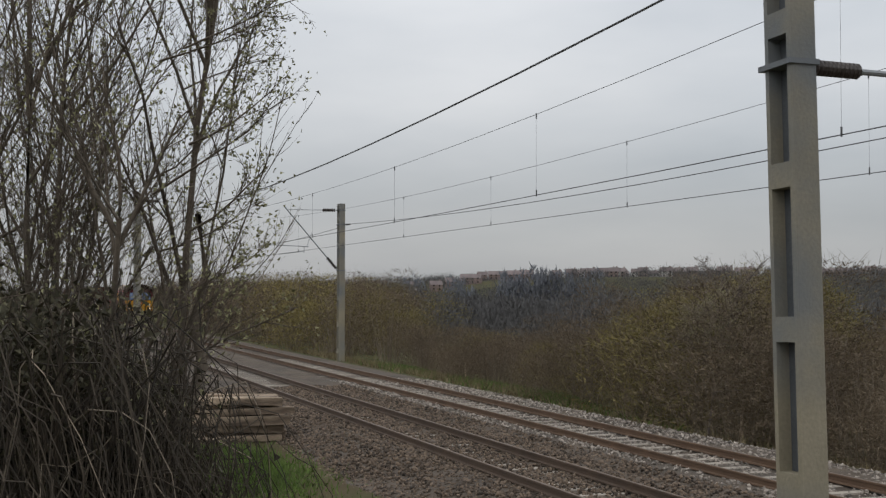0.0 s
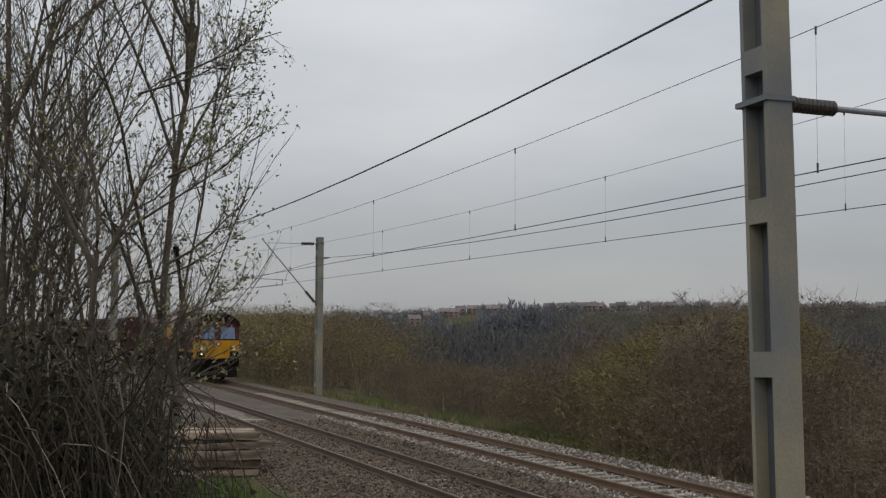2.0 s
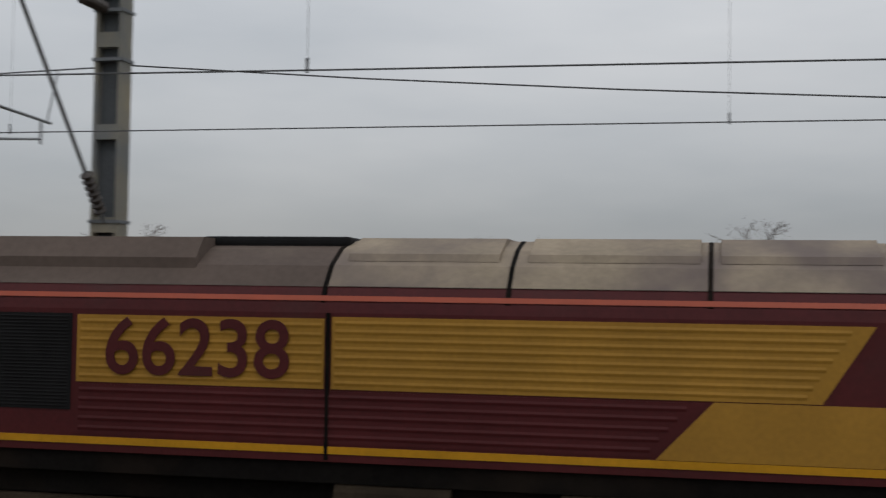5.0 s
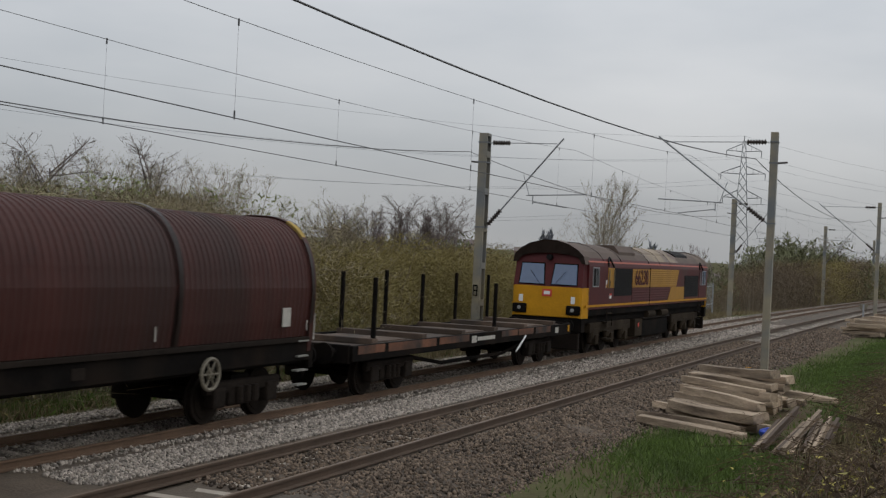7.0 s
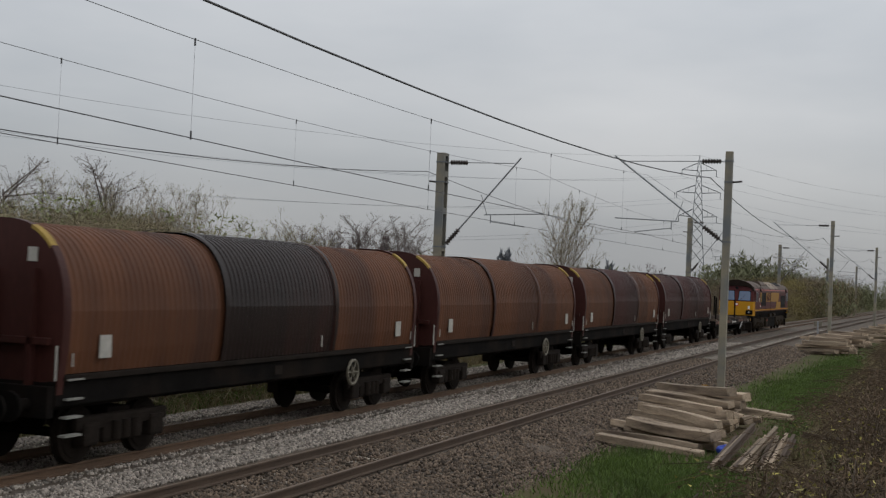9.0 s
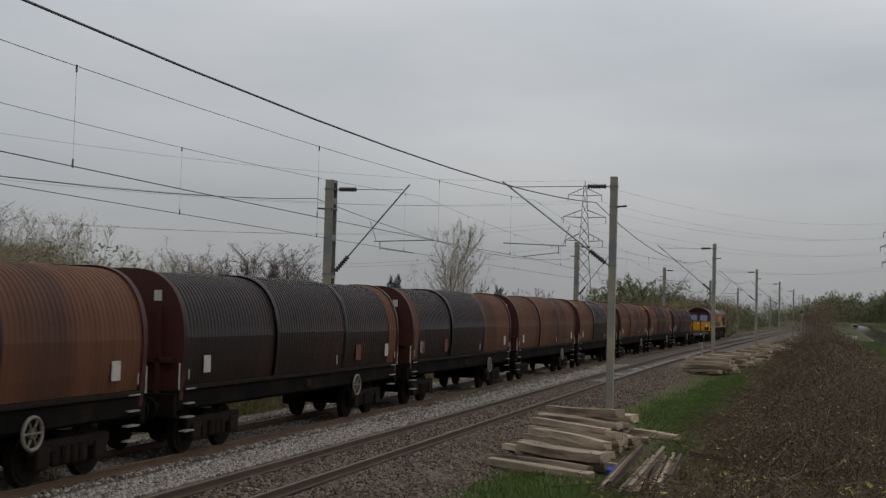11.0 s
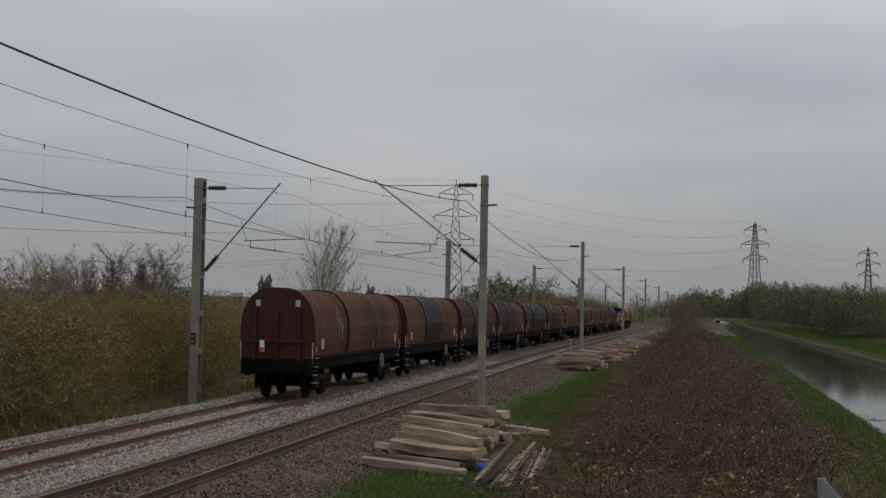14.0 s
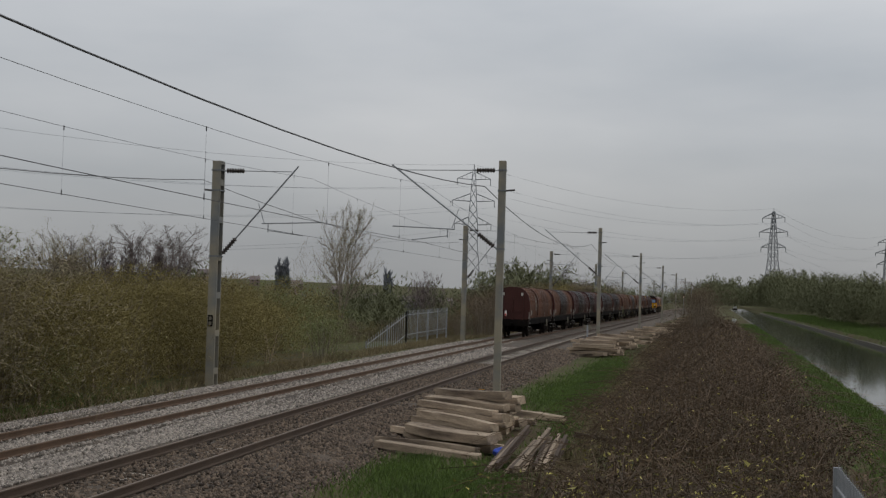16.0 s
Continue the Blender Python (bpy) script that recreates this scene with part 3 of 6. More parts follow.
def buffers(th, x, s):
    """A pair of buffers, hook and pipes at the end x; s: outward direction along x."""
    for y in (-0.87, 0.87):
        bm = bmesh.new()
        cyl(bm, (x, y, 1.05), (x + s * 0.38, y, 1.05), 0.10, seg=14)
        cyl(bm, (x + s * 0.36, y, 1.05), (x + s * 0.42, y, 1.05), 0.23, seg=18)
        part("buffer", bm, M_BLACK, th)
    bm = bmesh.new()
    box(bm, min(x, x + s * 0.35), max(x, x + s * 0.35), -0.06, 0.06, 0.95, 1.1, bev=0.02)
    part("drawhook", bm, M_BLACK, th)
    for y in (-0.35, 0.3):
        vs, fs = [], []
        tube([(x, y, 0.95), (x + s * 0.2, y, 0.7), (x + s * 0.3, y, 0.5), (x + s * 0.3, y * 0.8, 0.75)], 0.025, vs, fs, 6)
        soup("brake_hose", vs, fs, M_BLACK, th)


# class of long diesel locomotive; x = 0 at its trailing end, 20.8 at its leading end
LOCO_PROF = [(-1.32, 1.60), (-1.32, 3.10), (-1.30, 3.20), (-1.22, 3.36), (-1.02, 3.58), (-0.70, 3.76), (-0.30, 3.87), (0.30, 3.87), (0.70, 3.76), (1.02, 3.58), (1.22, 3.36), (1.30, 3.20), (1.32, 3.10), (1.32, 1.60)]


def face_panel(name, pts, material, th, y=-1.32, depth=0.012, label=""):
    """A flat plate on the body side from (x, z) corners, standing a little proud."""
    s = -1 if y < 0 else 1
    bm = bmesh.new()
    a = [bm.verts.new((x, y + s * depth, z)) for x, z in pts]
    b = [bm.verts.new((x, y - s * 0.01, z)) for x, z in pts]
    bm.faces.new(a)
    n = len(pts)
    for i in range(n):
        bm.faces.new((a[i], a[(i + 1) % n], b[(i + 1) % n], b[i]))
    bmesh.ops.recalc_face_normals(bm, faces=bm.faces)
    return part(name, bm, material, th, label)


def ribs(name, x0, x1, z0, z1, material, th, s, step=0.085, slant0=0.0, slant1=0.0):
    """Horizontal pressed ribs on a side panel."""
    bm = bmesh.new()
    n, deep, half = int((z1 - z0) / step), min(0.007, step * 0.12), step * 0.3
    for i in range(n):
        z = z0 + (i + 0.5) * (z1 - z0) / n
        k0, k1 = slant0 * (z - z0), slant1 * (z - z0)
        y = s * 1.333
        v = [bm.verts.new(c) for c in ((x0 + k0, y, z - half), (x1 + k1, y, z - half), (x1 + k1, y + s * deep, z), (x0 + k0, y + s * deep, z), (x0 + k0, y, z + half), (x1 + k1, y, z + half))]
        bm.faces.new((v[0], v[1], v[2], v[3]))
        bm.faces.new((v[3], v[2], v[5], v[4]))
    bmesh.ops.recalc_face_normals(bm, faces=bm.faces)
    return part(name, bm, material, th)


M_STEPEDGE = mat("white_step_edge", (0.24, 0.235, 0.21), 0.7, vary=0.3, scale=6, fine=30, bump=0)
M_VISOR = mat("dark_visor", (0.032, 0.022, 0.018), 0.85, vary=0.35, scale=2, fine=15, bump=0.1, spec=0.15)
M_LENS = mat("grey_lamp_lens", (0.30, 0.30, 0.29), 0.2, vary=0.2, bump=0)


def loco_cab_end(th, x, s, lit):
    """x: plane of the end; s = -1 at the trailing end, +1 at the leading end."""
    def X(d):
        return x + s * d

    # tapered yellow nose below the windscreens
    bm = bmesh.new()
    ring0 = [(-1.325, 1.30), (1.325, 1.30), (1.325, 2.34), (-1.325, 2.34)]
    a = [bm.verts.new((X(-0.35), y, z)) for y, z in ring0]
    b = [bm.verts.new((X(0.12), y * 0.93, z)) for y, z in ring0]
    c = [bm.verts.new((X(0.16), y * 0.86, z if z > 2 else z + 0.02)) for y, z in ring0]
    for p, q in ((a, b), (b, c)):
        for i in range(4):
            bm.faces.new((p[i], p[(i + 1) % 4], q[(i + 1) % 4], q[i]))
    bm.faces.new(c)
    bm.faces.new(a[::-1])
    bmesh.ops.recalc_face_normals(bm, faces=bm.faces)
    nose = part("nose", bm, M_YELLOW, th, "warning-yellow nose panel")
    # windscreen wall, raked back
    bm = bmesh.new()
    prof = [(-1.30, 2.33), (1.30, 2.33), (1.27, 3.16), (0.9, 3.52), (0, 3.72), (-0.9, 3.52), (-1.27, 3.16)]
    def rake(z):
        return 0.14 - 0.22 * (z - 2.33)
    a = [bm.verts.new((X(rake(z)), y * 0.95, z)) for y, z in prof]
    b = [bm.verts.new((X(-0.45), y, z)) for y, z in prof]
    n = len(prof)
    bm.faces.new(a)
    for i in range(n):
        bm.faces.new((a[i], a[(i + 1) % n], b[(i + 1) % n], b[i]))
    bmesh.ops.recalc_face_normals(bm, faces=bm.faces)
    part("cab_front", bm, M_MAROON, th)
    for side in (-1, 1):
        for nm, grow, out, mt in (("windscreen_frame", 0.04, 0.012, M_BLACK), ("windscreen", 0.0, 0.022, M_GLASS)):
            bm = bmesh.new()
            q = [(0.14 - grow, 2.42 - grow), (1.02 + grow, 2.42 - grow), (0.98 + grow, 3.10 + grow), (0.20 - grow, 3.10 + grow)]
            vs = [bm.verts.new((X(rake(z) + out), side * y, z)) for y, z in q]
            vb = [bm.verts.new((X(rake(z) - 0.01), side * y, z)) for y, z in q]
            bm.faces.new(vs)
            for i in range(4):
                bm.faces.new((vs[i], vs[(i + 1) % 4], vb[(i + 1) % 4], vb[i]))
            bmesh.ops.recalc_face_normals(bm, faces=bm.faces)
            part(nm, bm, mt, th)
        cyl_w = bmesh.new()
        cyl(cyl_w, (X(0.20), side * 0.25, 2.40), (X(0.12), side * 0.62, 2.85), 0.007, seg=6)
        part("wiper", cyl_w, M_BLACK, th)
        # lamp cluster
        bm = bmesh.new()
        box(bm, min(X(0.10), X(0.26)), max(X(0.10), X(0.26)), side * 0.96 - 0.25, side * 0.96 + 0.25, 1.40, 1.72, bev=0.06)
        lamp = part("lamp_housing", bm, M_BLACK, th)
        part("headlamp", cyl_bm((X(0.25), side * 0.95, 1.57), (X(0.285), side * 0.95, 1.57), 0.065, seg=16), M_LAMP if lit else M_LENS, lamp)
        bm = bmesh.new()
        box(bm, min(X(0.165), X(0.175)), max(X(0.165), X(0.175)), side * 0.93 - 0.07, side * 0.93 + 0.07, 1.78, 2.02)
        part("warning_label", bm, M_WHITE, nose)
    part("panel_emblem", box_bm(min(X(0.16), X(0.175)), max(X(0.16), X(0.175)), -0.17, 0.17, 2.0, 2.24), M_RED, nose, "red and white square emblem, plain")
    part("emblem_centre", box_bm(min(X(0.175), X(0.18)), max(X(0.175), X(0.18)), -0.11, 0.11, 2.06, 2.18), M_WHITE, nose)
    # dark peaked visor over the windscreens
    bm = bmesh.new()
    out = [(-1.30, 3.14), (-1.24, 3.40), (-1.02, 3.62), (-0.70, 3.80), (-0.22, 3.93), (0.22, 3.93), (0.70, 3.80), (1.02, 3.62), (1.24, 3.40), (1.30, 3.14)]
    inn = [(-1.14, 3.16), (-1.02, 3.34), (-0.80, 3.42), (-0.5, 3.46), (-0.2, 3.48), (0.2, 3.48), (0.5, 3.46), (0.80, 3.42), (1.02, 3.34), (1.14, 3.16)]
    A = [bm.verts.new((X(0.10 + 0.10 * (z - 3.1)), y, z)) for y, z in out]
    B = [bm.verts.new((X(0.02), y, z)) for y, z in inn]
    C = [bm.verts.new((X(-0.5), y, z)) for y, z in out]
    for i in range(len(out) - 1):
        # front and underside dark brown, top in the roof colour
        bm.faces.new((A[i], A[i + 1], B[i + 1], B[i]))
        bm.faces.new((A[i], A[i + 1], C[i + 1], C[i])).material_index = 1
    bmesh.ops.recalc_face_normals(bm, faces=bm.faces)
    part("visor", bm, [M_VISOR, M_LOCOROOF], th, "roof visor over the windscreens, dark brown face and dusty top")
    part("top_lamp", cyl_bm((X(-0.05), 0, 3.33), (X(0.12), 0, 3.33), 0.06 if lit else 0.10, seg=14), M_LAMP if lit else M_GRILLE, th)
    # buffer beam, plough, couplings
    part("buffer_beam", box_bm(min(X(-0.3), X(0.12)), max(X(-0.3), X(0.12)), -1.25, 1.25, 0.82, 1.30, bev=0.03), M_BLACK, th)
    part("plough", box_bm(min(X(-0.1), X(0.1)), max(X(-0.1), X(0.1)), -1.15, 1.15, 0.22, 0.8, bev=0.05), M_BOGIE, th)
    buffers(th, X(0.12), s)


def build_loco():
    th = empty("locomotive", rail_pose(0), "maroon and gold freight diesel locomotive with yellow ends, roof dusty grey", "locomotive")
    bm = bmesh.new()
    extrude_profile(bm, LOCO_PROF, 0.30, 20.5)
    part("body", bm, M_MAROON, th)
    # roof skin, orange line along the cantrail, gold waist line
    bm = bmesh.new()
    roof = [(y * 1.004, z + 0.006) for y, z in LOCO_PROF[3:11]]
    a = [bm.verts.new((0.25, y, z)) for y, z in roof]
    b = [bm.verts.new((20.55, y, z)) for y, z in roof]
    for i in range(len(roof) - 1):
        bm.faces.new((a[i], a[i + 1], b[i + 1], b[i]))
    bmesh.ops.recalc_face_normals(bm, faces=bm.faces)
    part("roof", bm, M_LOCOROOF, th, "dusty grey-brown roof skin")
    for s in (-1, 1):
        y = s * 1.32
        bm = bmesh.new()
        v = [bm.verts.new(c) for c in ((0.28, s * 1.306, 3.222), (20.5, s * 1.306, 3.222), (20.5, s * 1.282, 3.275), (0.28, s * 1.282, 3.275))]
        bm.faces.new(v)
        part("cantrail_line", bm, M_ORANGE, th, "thin orange-red cantrail line")
        face_panel("waist_line", [(0.06, 1.68), (20.55, 1.68), (20.55, 1.755), (0.06, 1.755)], M_YELLOW, th, y, 0.014)
        # equipment grille, ribbed gold panels with slanted ends, second grille
        g = face_panel("side_grille", [(3.56, 2.03), (6.08, 2.03), (6.08, 3.05), (3.56, 3.05)], M_GRILLE, th, y, 0.010)
        ribs("grille_slats", 3.6, 6.04, 2.05, 3.03, M_GRILLE, g, s, 0.035)
        p = face_panel("gold_panel", [(6.14, 2.33), (8.88, 2.33), (8.88, 3.04), (6.14, 3.04)], M_GOLD, th, y, 0.010)
        ribs("panel_ribs", 6.18, 8.85, 2.35, 3.02, M_GOLD, p, s)
        p = face_panel("gold_panel", [(8.96, 2.33), (13.72, 2.33), (14.2, 3.06), (8.96, 3.06)], M_GOLD, th, y, 0.010)
        ribs("panel_ribs", 9.0, 13.55, 2.35, 3.04, M_GOLD, p, s, slant1=0.66)
        face_panel("gold_panel", [(12.2, 1.76), (15.36, 1.76), (15.36, 2.32), (12.74, 2.32)], M_GOLD, th, y, 0.010)
        p = face_panel("maroon_panel", [(6.14, 1.78), (12.17, 1.78), (12.68, 2.31), (6.14, 2.31)], M_MAROON, th, y, 0.008)
        ribs("panel_ribs", 6.18, 12.1, 1.80, 2.30, M_MAROON, p, s, slant1=0.85)
        g = face_panel("side_grille", [(15.4, 1.86), (18.4, 1.86), (18.4, 2.82), (15.4, 2.82)], M_GRILLE, th, y, 0.012)
        ribs("grille_slats", 15.45, 18.35, 1.88, 2.80, M_GRILLE, g, s, 0.035)
        for x in (8.92,):
            face_panel("panel_seam", [(x - 0.02, 1.62), (x + 0.02, 1.62), (x + 0.02, 3.1), (x - 0.02, 3.1)], M_BLACK, th, y, 0.02)
        # cab doors with handrails
        for x0, x1, gold in ((2.68, 3.5, True), (18.62, 19.2, False)):
            d = face_panel("cab_door", [(x0, 2.33 if gold else 1.8), (x1, 2.33 if gold else 1.8), (x1, 3.05), (x0, 3.05)], M_GOLD if gold else M_MAROON, th, y, 0.016)
            if gold:
                face_panel("door_window", [(x0 + 0.12, 2.42), (x0 + 0.3, 2.42), (x0 + 0.3, 2.60), (x0 + 0.12, 2.60)], M_GRILLE, d, y, 0.02)
            for x in (x0 + 0.02, x1 - 0.16):
                part("handrail", cyl_bm((x, s * 1.38, 2.35), (x, s * 1.38, 3.0), 0.018, seg=8), M_CREAM if gold else M_STEEL, th)
            for x in (x0, x1 - 0.1):
                part("step_rail", cyl_bm((x, s * 1.33, 0.95), (x, s * 1.33, 1.62), 0.018, seg=8), M_BOGIE, th)
            for z in (1.42, 1.10, 0.78, 0.5):
                part("step", box_bm(x0 + 0.1, x1 - 0.15, min(s * 1.1, s * 1.34), max(s * 1.1, s * 1.34), z - 0.02, z + 0.02), M_LOCOBOGIE if gold else M_BOGIE, th)
            vs, fs = [], []
            tube([(x0 - 0.02, s * 1.34, 3.1), (x0, s * 1.31, 3.3), (x0 + 0.25, s * 1.27, 3.42), (x0 + 0.6, s * 1.33, 3.16), (x0 + 0.7, s * 1.345, 3.08)], 0.035, vs, fs, 7)
            soup("door_drip_rail", vs, fs, M_GRILLE, th)
        # cab side windows in bright frames
        for x0, x1 in ((0.78, 1.47), (19.35, 20.1)):
            w = face_panel("cab_window", [(x0, 2.40), (x1, 2.40), (x1, 3.03), (x0, 3.03)], M_GLASS if x0 > 10 else M_GRILLE, th, y, 0.008)
            for q in ([(x0, 3.02), (x1, 3.02), (x1, 3.06), (x0, 3.06)], [(x0, 2.37), (x1, 2.37), (x1, 2.41), (x0, 2.41)], [(x0 + 0.52 * (x1 - x0), 2.4), (x0 + 0.56 * (x1 - x0), 2.4), (x0 + 0.56 * (x1 - x0), 3.03), (x0 + 0.52 * (x1 - x0), 3.03)], [(x0 + 0.78 * (x1 - x0), 2.4), (x0 + 0.81 * (x1 - x0), 2.4), (x0 + 0.81 * (x1 - x0), 3.03), (x0 + 0.78 * (x1 - x0), 3.03)], [(x0 - 0.03, 2.37), (x0 + 0.01, 2.37), (x0 + 0.01, 3.06), (x0 - 0.03, 3.06)], [(x1 - 0.01, 2.37), (x1 + 0.03, 2.37), (x1 + 0.03, 3.06), (x1 - 0.01, 3.06)]):
                face_panel("window_bar", q, M_STEEL, w, y, 0.025)
        lb = face_panel("warning_label", [(2.42, 2.34), (2.56, 2.34), (2.56, 2.62), (2.42, 2.62)], M_WHITE, th, y, 0.014)
        face_panel("label_base", [(2.43, 2.35), (2.55, 2.35), (2.55, 2.47), (2.43, 2.47)], M_YELLOW, lb, y, 0.018)
        lb = face_panel("notice_label", [(2.92, 1.95), (3.18, 1.95), (3.18, 2.13), (2.92, 2.13)], M_WHITE, th, y, 0.020)
        face_panel("label_top", [(2.92, 2.06), (3.18, 2.06), (3.18, 2.13), (2.92, 2.13)], M_RED, lb, y, 0.024)
        # running number
        cu = bpy.data.curves.new("running_number", "FONT")
        cu.body, cu.size, cu.extrude, cu.offset = "66238", 0.83, 0.004, 0.010
        cu.align_x, cu.align_y = "CENTER", "CENTER"
        cu.materials.append(M_MAROON)
        num = new("running_number", cu)
        num.parent = th
        num.matrix_basis = pose(7.5, s * 1.356, 2.685, 90, 0, 0 if s < 0 else 180)
        tagged(num, "large maroon running number on gold")
        # tanks, boxes and pipes below the body
        part("fuel_tank", box_bm(8.4, 12.9, min(s * 0.5, s * 1.2), max(s * 0.5, s * 1.2), 0.32, 1.02, bev=0.09), M_BLACK, th)
        bx = part("battery_box", box_bm(7.15, 8.25, min(s * 0.6, s * 1.25), max(s * 0.6, s * 1.25), 0.40, 1.08, bev=0.03), M_LOCOBOGIE, th)
        part("notice_label", box_bm(7.55, 7.72, min(s * 1.25, s * 1.26), max(s * 1.25, s * 1.26), 0.78, 0.92), M_RED, bx)
        for x in (9.6, 11.9):
            part("air_reservoir", cyl_bm((x - 0.6, s * 1.16, 1.24), (x + 0.6, s * 1.16, 1.24), 0.16, seg=16), M_LOCOBOGIE, th)
        part("side_pipe", cyl_bm((8.3, s * 1.22, 1.08), (13.0, s * 1.22, 1.08), 0.035, seg=8), M_BOGIE, th)
        part("side_sill", box_bm(0.4, 20.4, min(s * 1.05, s * 1.12), max(s * 1.05, s * 1.12), 1.12, 1.40), M_BLACK, th)
        part("sole_bar", box_bm(0.4, 20.4, min(s * 1.05, s * 1.27), max(s * 1.05, s * 1.27), 1.38, 1.61), M_BLACK, th)
    # dark box added to close the bright gap between the wheels
    part("dark_filler_box", box_bm(0.5, 20.3, -0.6, 0.6, 0.5, 1.06), M_BLACK, th)
    part("underframe", box_bm(0.3, 20.5, -1.05, 1.05, 1.05, 1.6), M_BLACK, th)
    # roof gear: hatches, silencer, radiator fans, worn patch
    for x0, x1, z, m in ((1.6, 2.5, 3.9, M_GRILLE), (14.8, 17.4, 3.88, M_GRILLE)):
        bm = bmesh.new()
        prof = [(-0.98, 3.60), (-0.92, z - 0.16), (-0.5, z + 0.02), (0.5, z + 0.02), (0.92, z - 0.16), (0.98, 3.60)] if x1 - x0 > 2 else [(-0.3, 3.8), (-0.3, z), (0.3, z), (0.3, 3.8)]
        extrude_profile(bm, prof, x0, x1)
        part("roof_hatch", bm, m, th)
    # low flat-topped box over the equipment bay, its sides standing on the roof shoulders
    bm = bmesh.new()
    extrude_profile(bm, [(-1.06, 3.50), (-1.06, 3.66), (-0.86, 3.89), (0.86, 3.89), (1.06, 3.66), (1.06, 3.50)], 4.9, 7.35)
    part("equipment_hatch", bm, M_LOCOROOF, th, "low dusty hatch box on the roof")
    for x in (2.2, 4.6, 8.85, 10.75, 12.7):
        bm = bmesh.new()
        ring = [(y * 1.006, z + 0.014) for y, z in LOCO_PROF[2:12]]
        extrude_profile(bm, ring + [(y * 0.97, z - 0.05) for y, z in ring[::-1]], x - 0.025, x + 0.025)
        part("roof_seam", bm, M_BLACK, th)
    bm = bmesh.new()
    worn = [(y * 1.005, z + 0.012) for y, z in LOCO_PROF[3:11]]
    a = [bm.verts.new((8.88, y, z)) for y, z in worn]
    b = [bm.verts.new((14.4, y, z)) for y, z in worn]
    for i in range(len(worn) - 1):
        bm.faces.new((a[i], a[i + 1], b[i + 1], b[i]))
    bmesh.ops.recalc_face_normals(bm, faces=bm.faces)
    part("worn_roof", bm, M_ROOFWORN, th, "buff worn stretch of roof skin")
    for x0, x1 in ((9.0, 10.6), (10.9, 12.6), (12.8, 14.3)):
        bm = bmesh.new()
        extrude_profile(bm, [(-0.95, 3.64), (-0.90, 3.72), (-0.45, 3.905), (0.45, 3.905), (0.90, 3.72), (0.95, 3.64)], x0, x1)
        part("engine_hatch", bm, M_ROOFWORN, th, "pale worn hatch on the roof")
    part("exhaust_silencer", box_bm(7.2, 8.9, -0.55, 0.55, 3.80, 3.915, bev=0.04), M_GRILLE, th)
    loco_cab_end(th, 0.0, -1, False)
    loco_cab_end(th, 20.8, 1, True)
    for xc in (4.0, 16.6):
        bogie_frame(th, xc, 4.0, 0.53, True)
        wheels(th, (xc - 2.0, xc, xc + 2.0), WHEEL_L, 0.53)
    return th


M_ROOFWORN = mat("worn_buff_roof", (0.30, 0.24, 0.17), 0.8, vary=0.25, scale=1.5, fine=14, bump=0.1, dirt=(0.15, 0.115, 0.10), dirt_at=0.5)


M_RUSTSILL = mat("flaking_rust", (0.15, 0.062, 0.032), 0.9, vary=0.4, scale=2, fine=20, bump=0.3, dirt=(0.03, 0.022, 0.018), dirt_at=0.5)


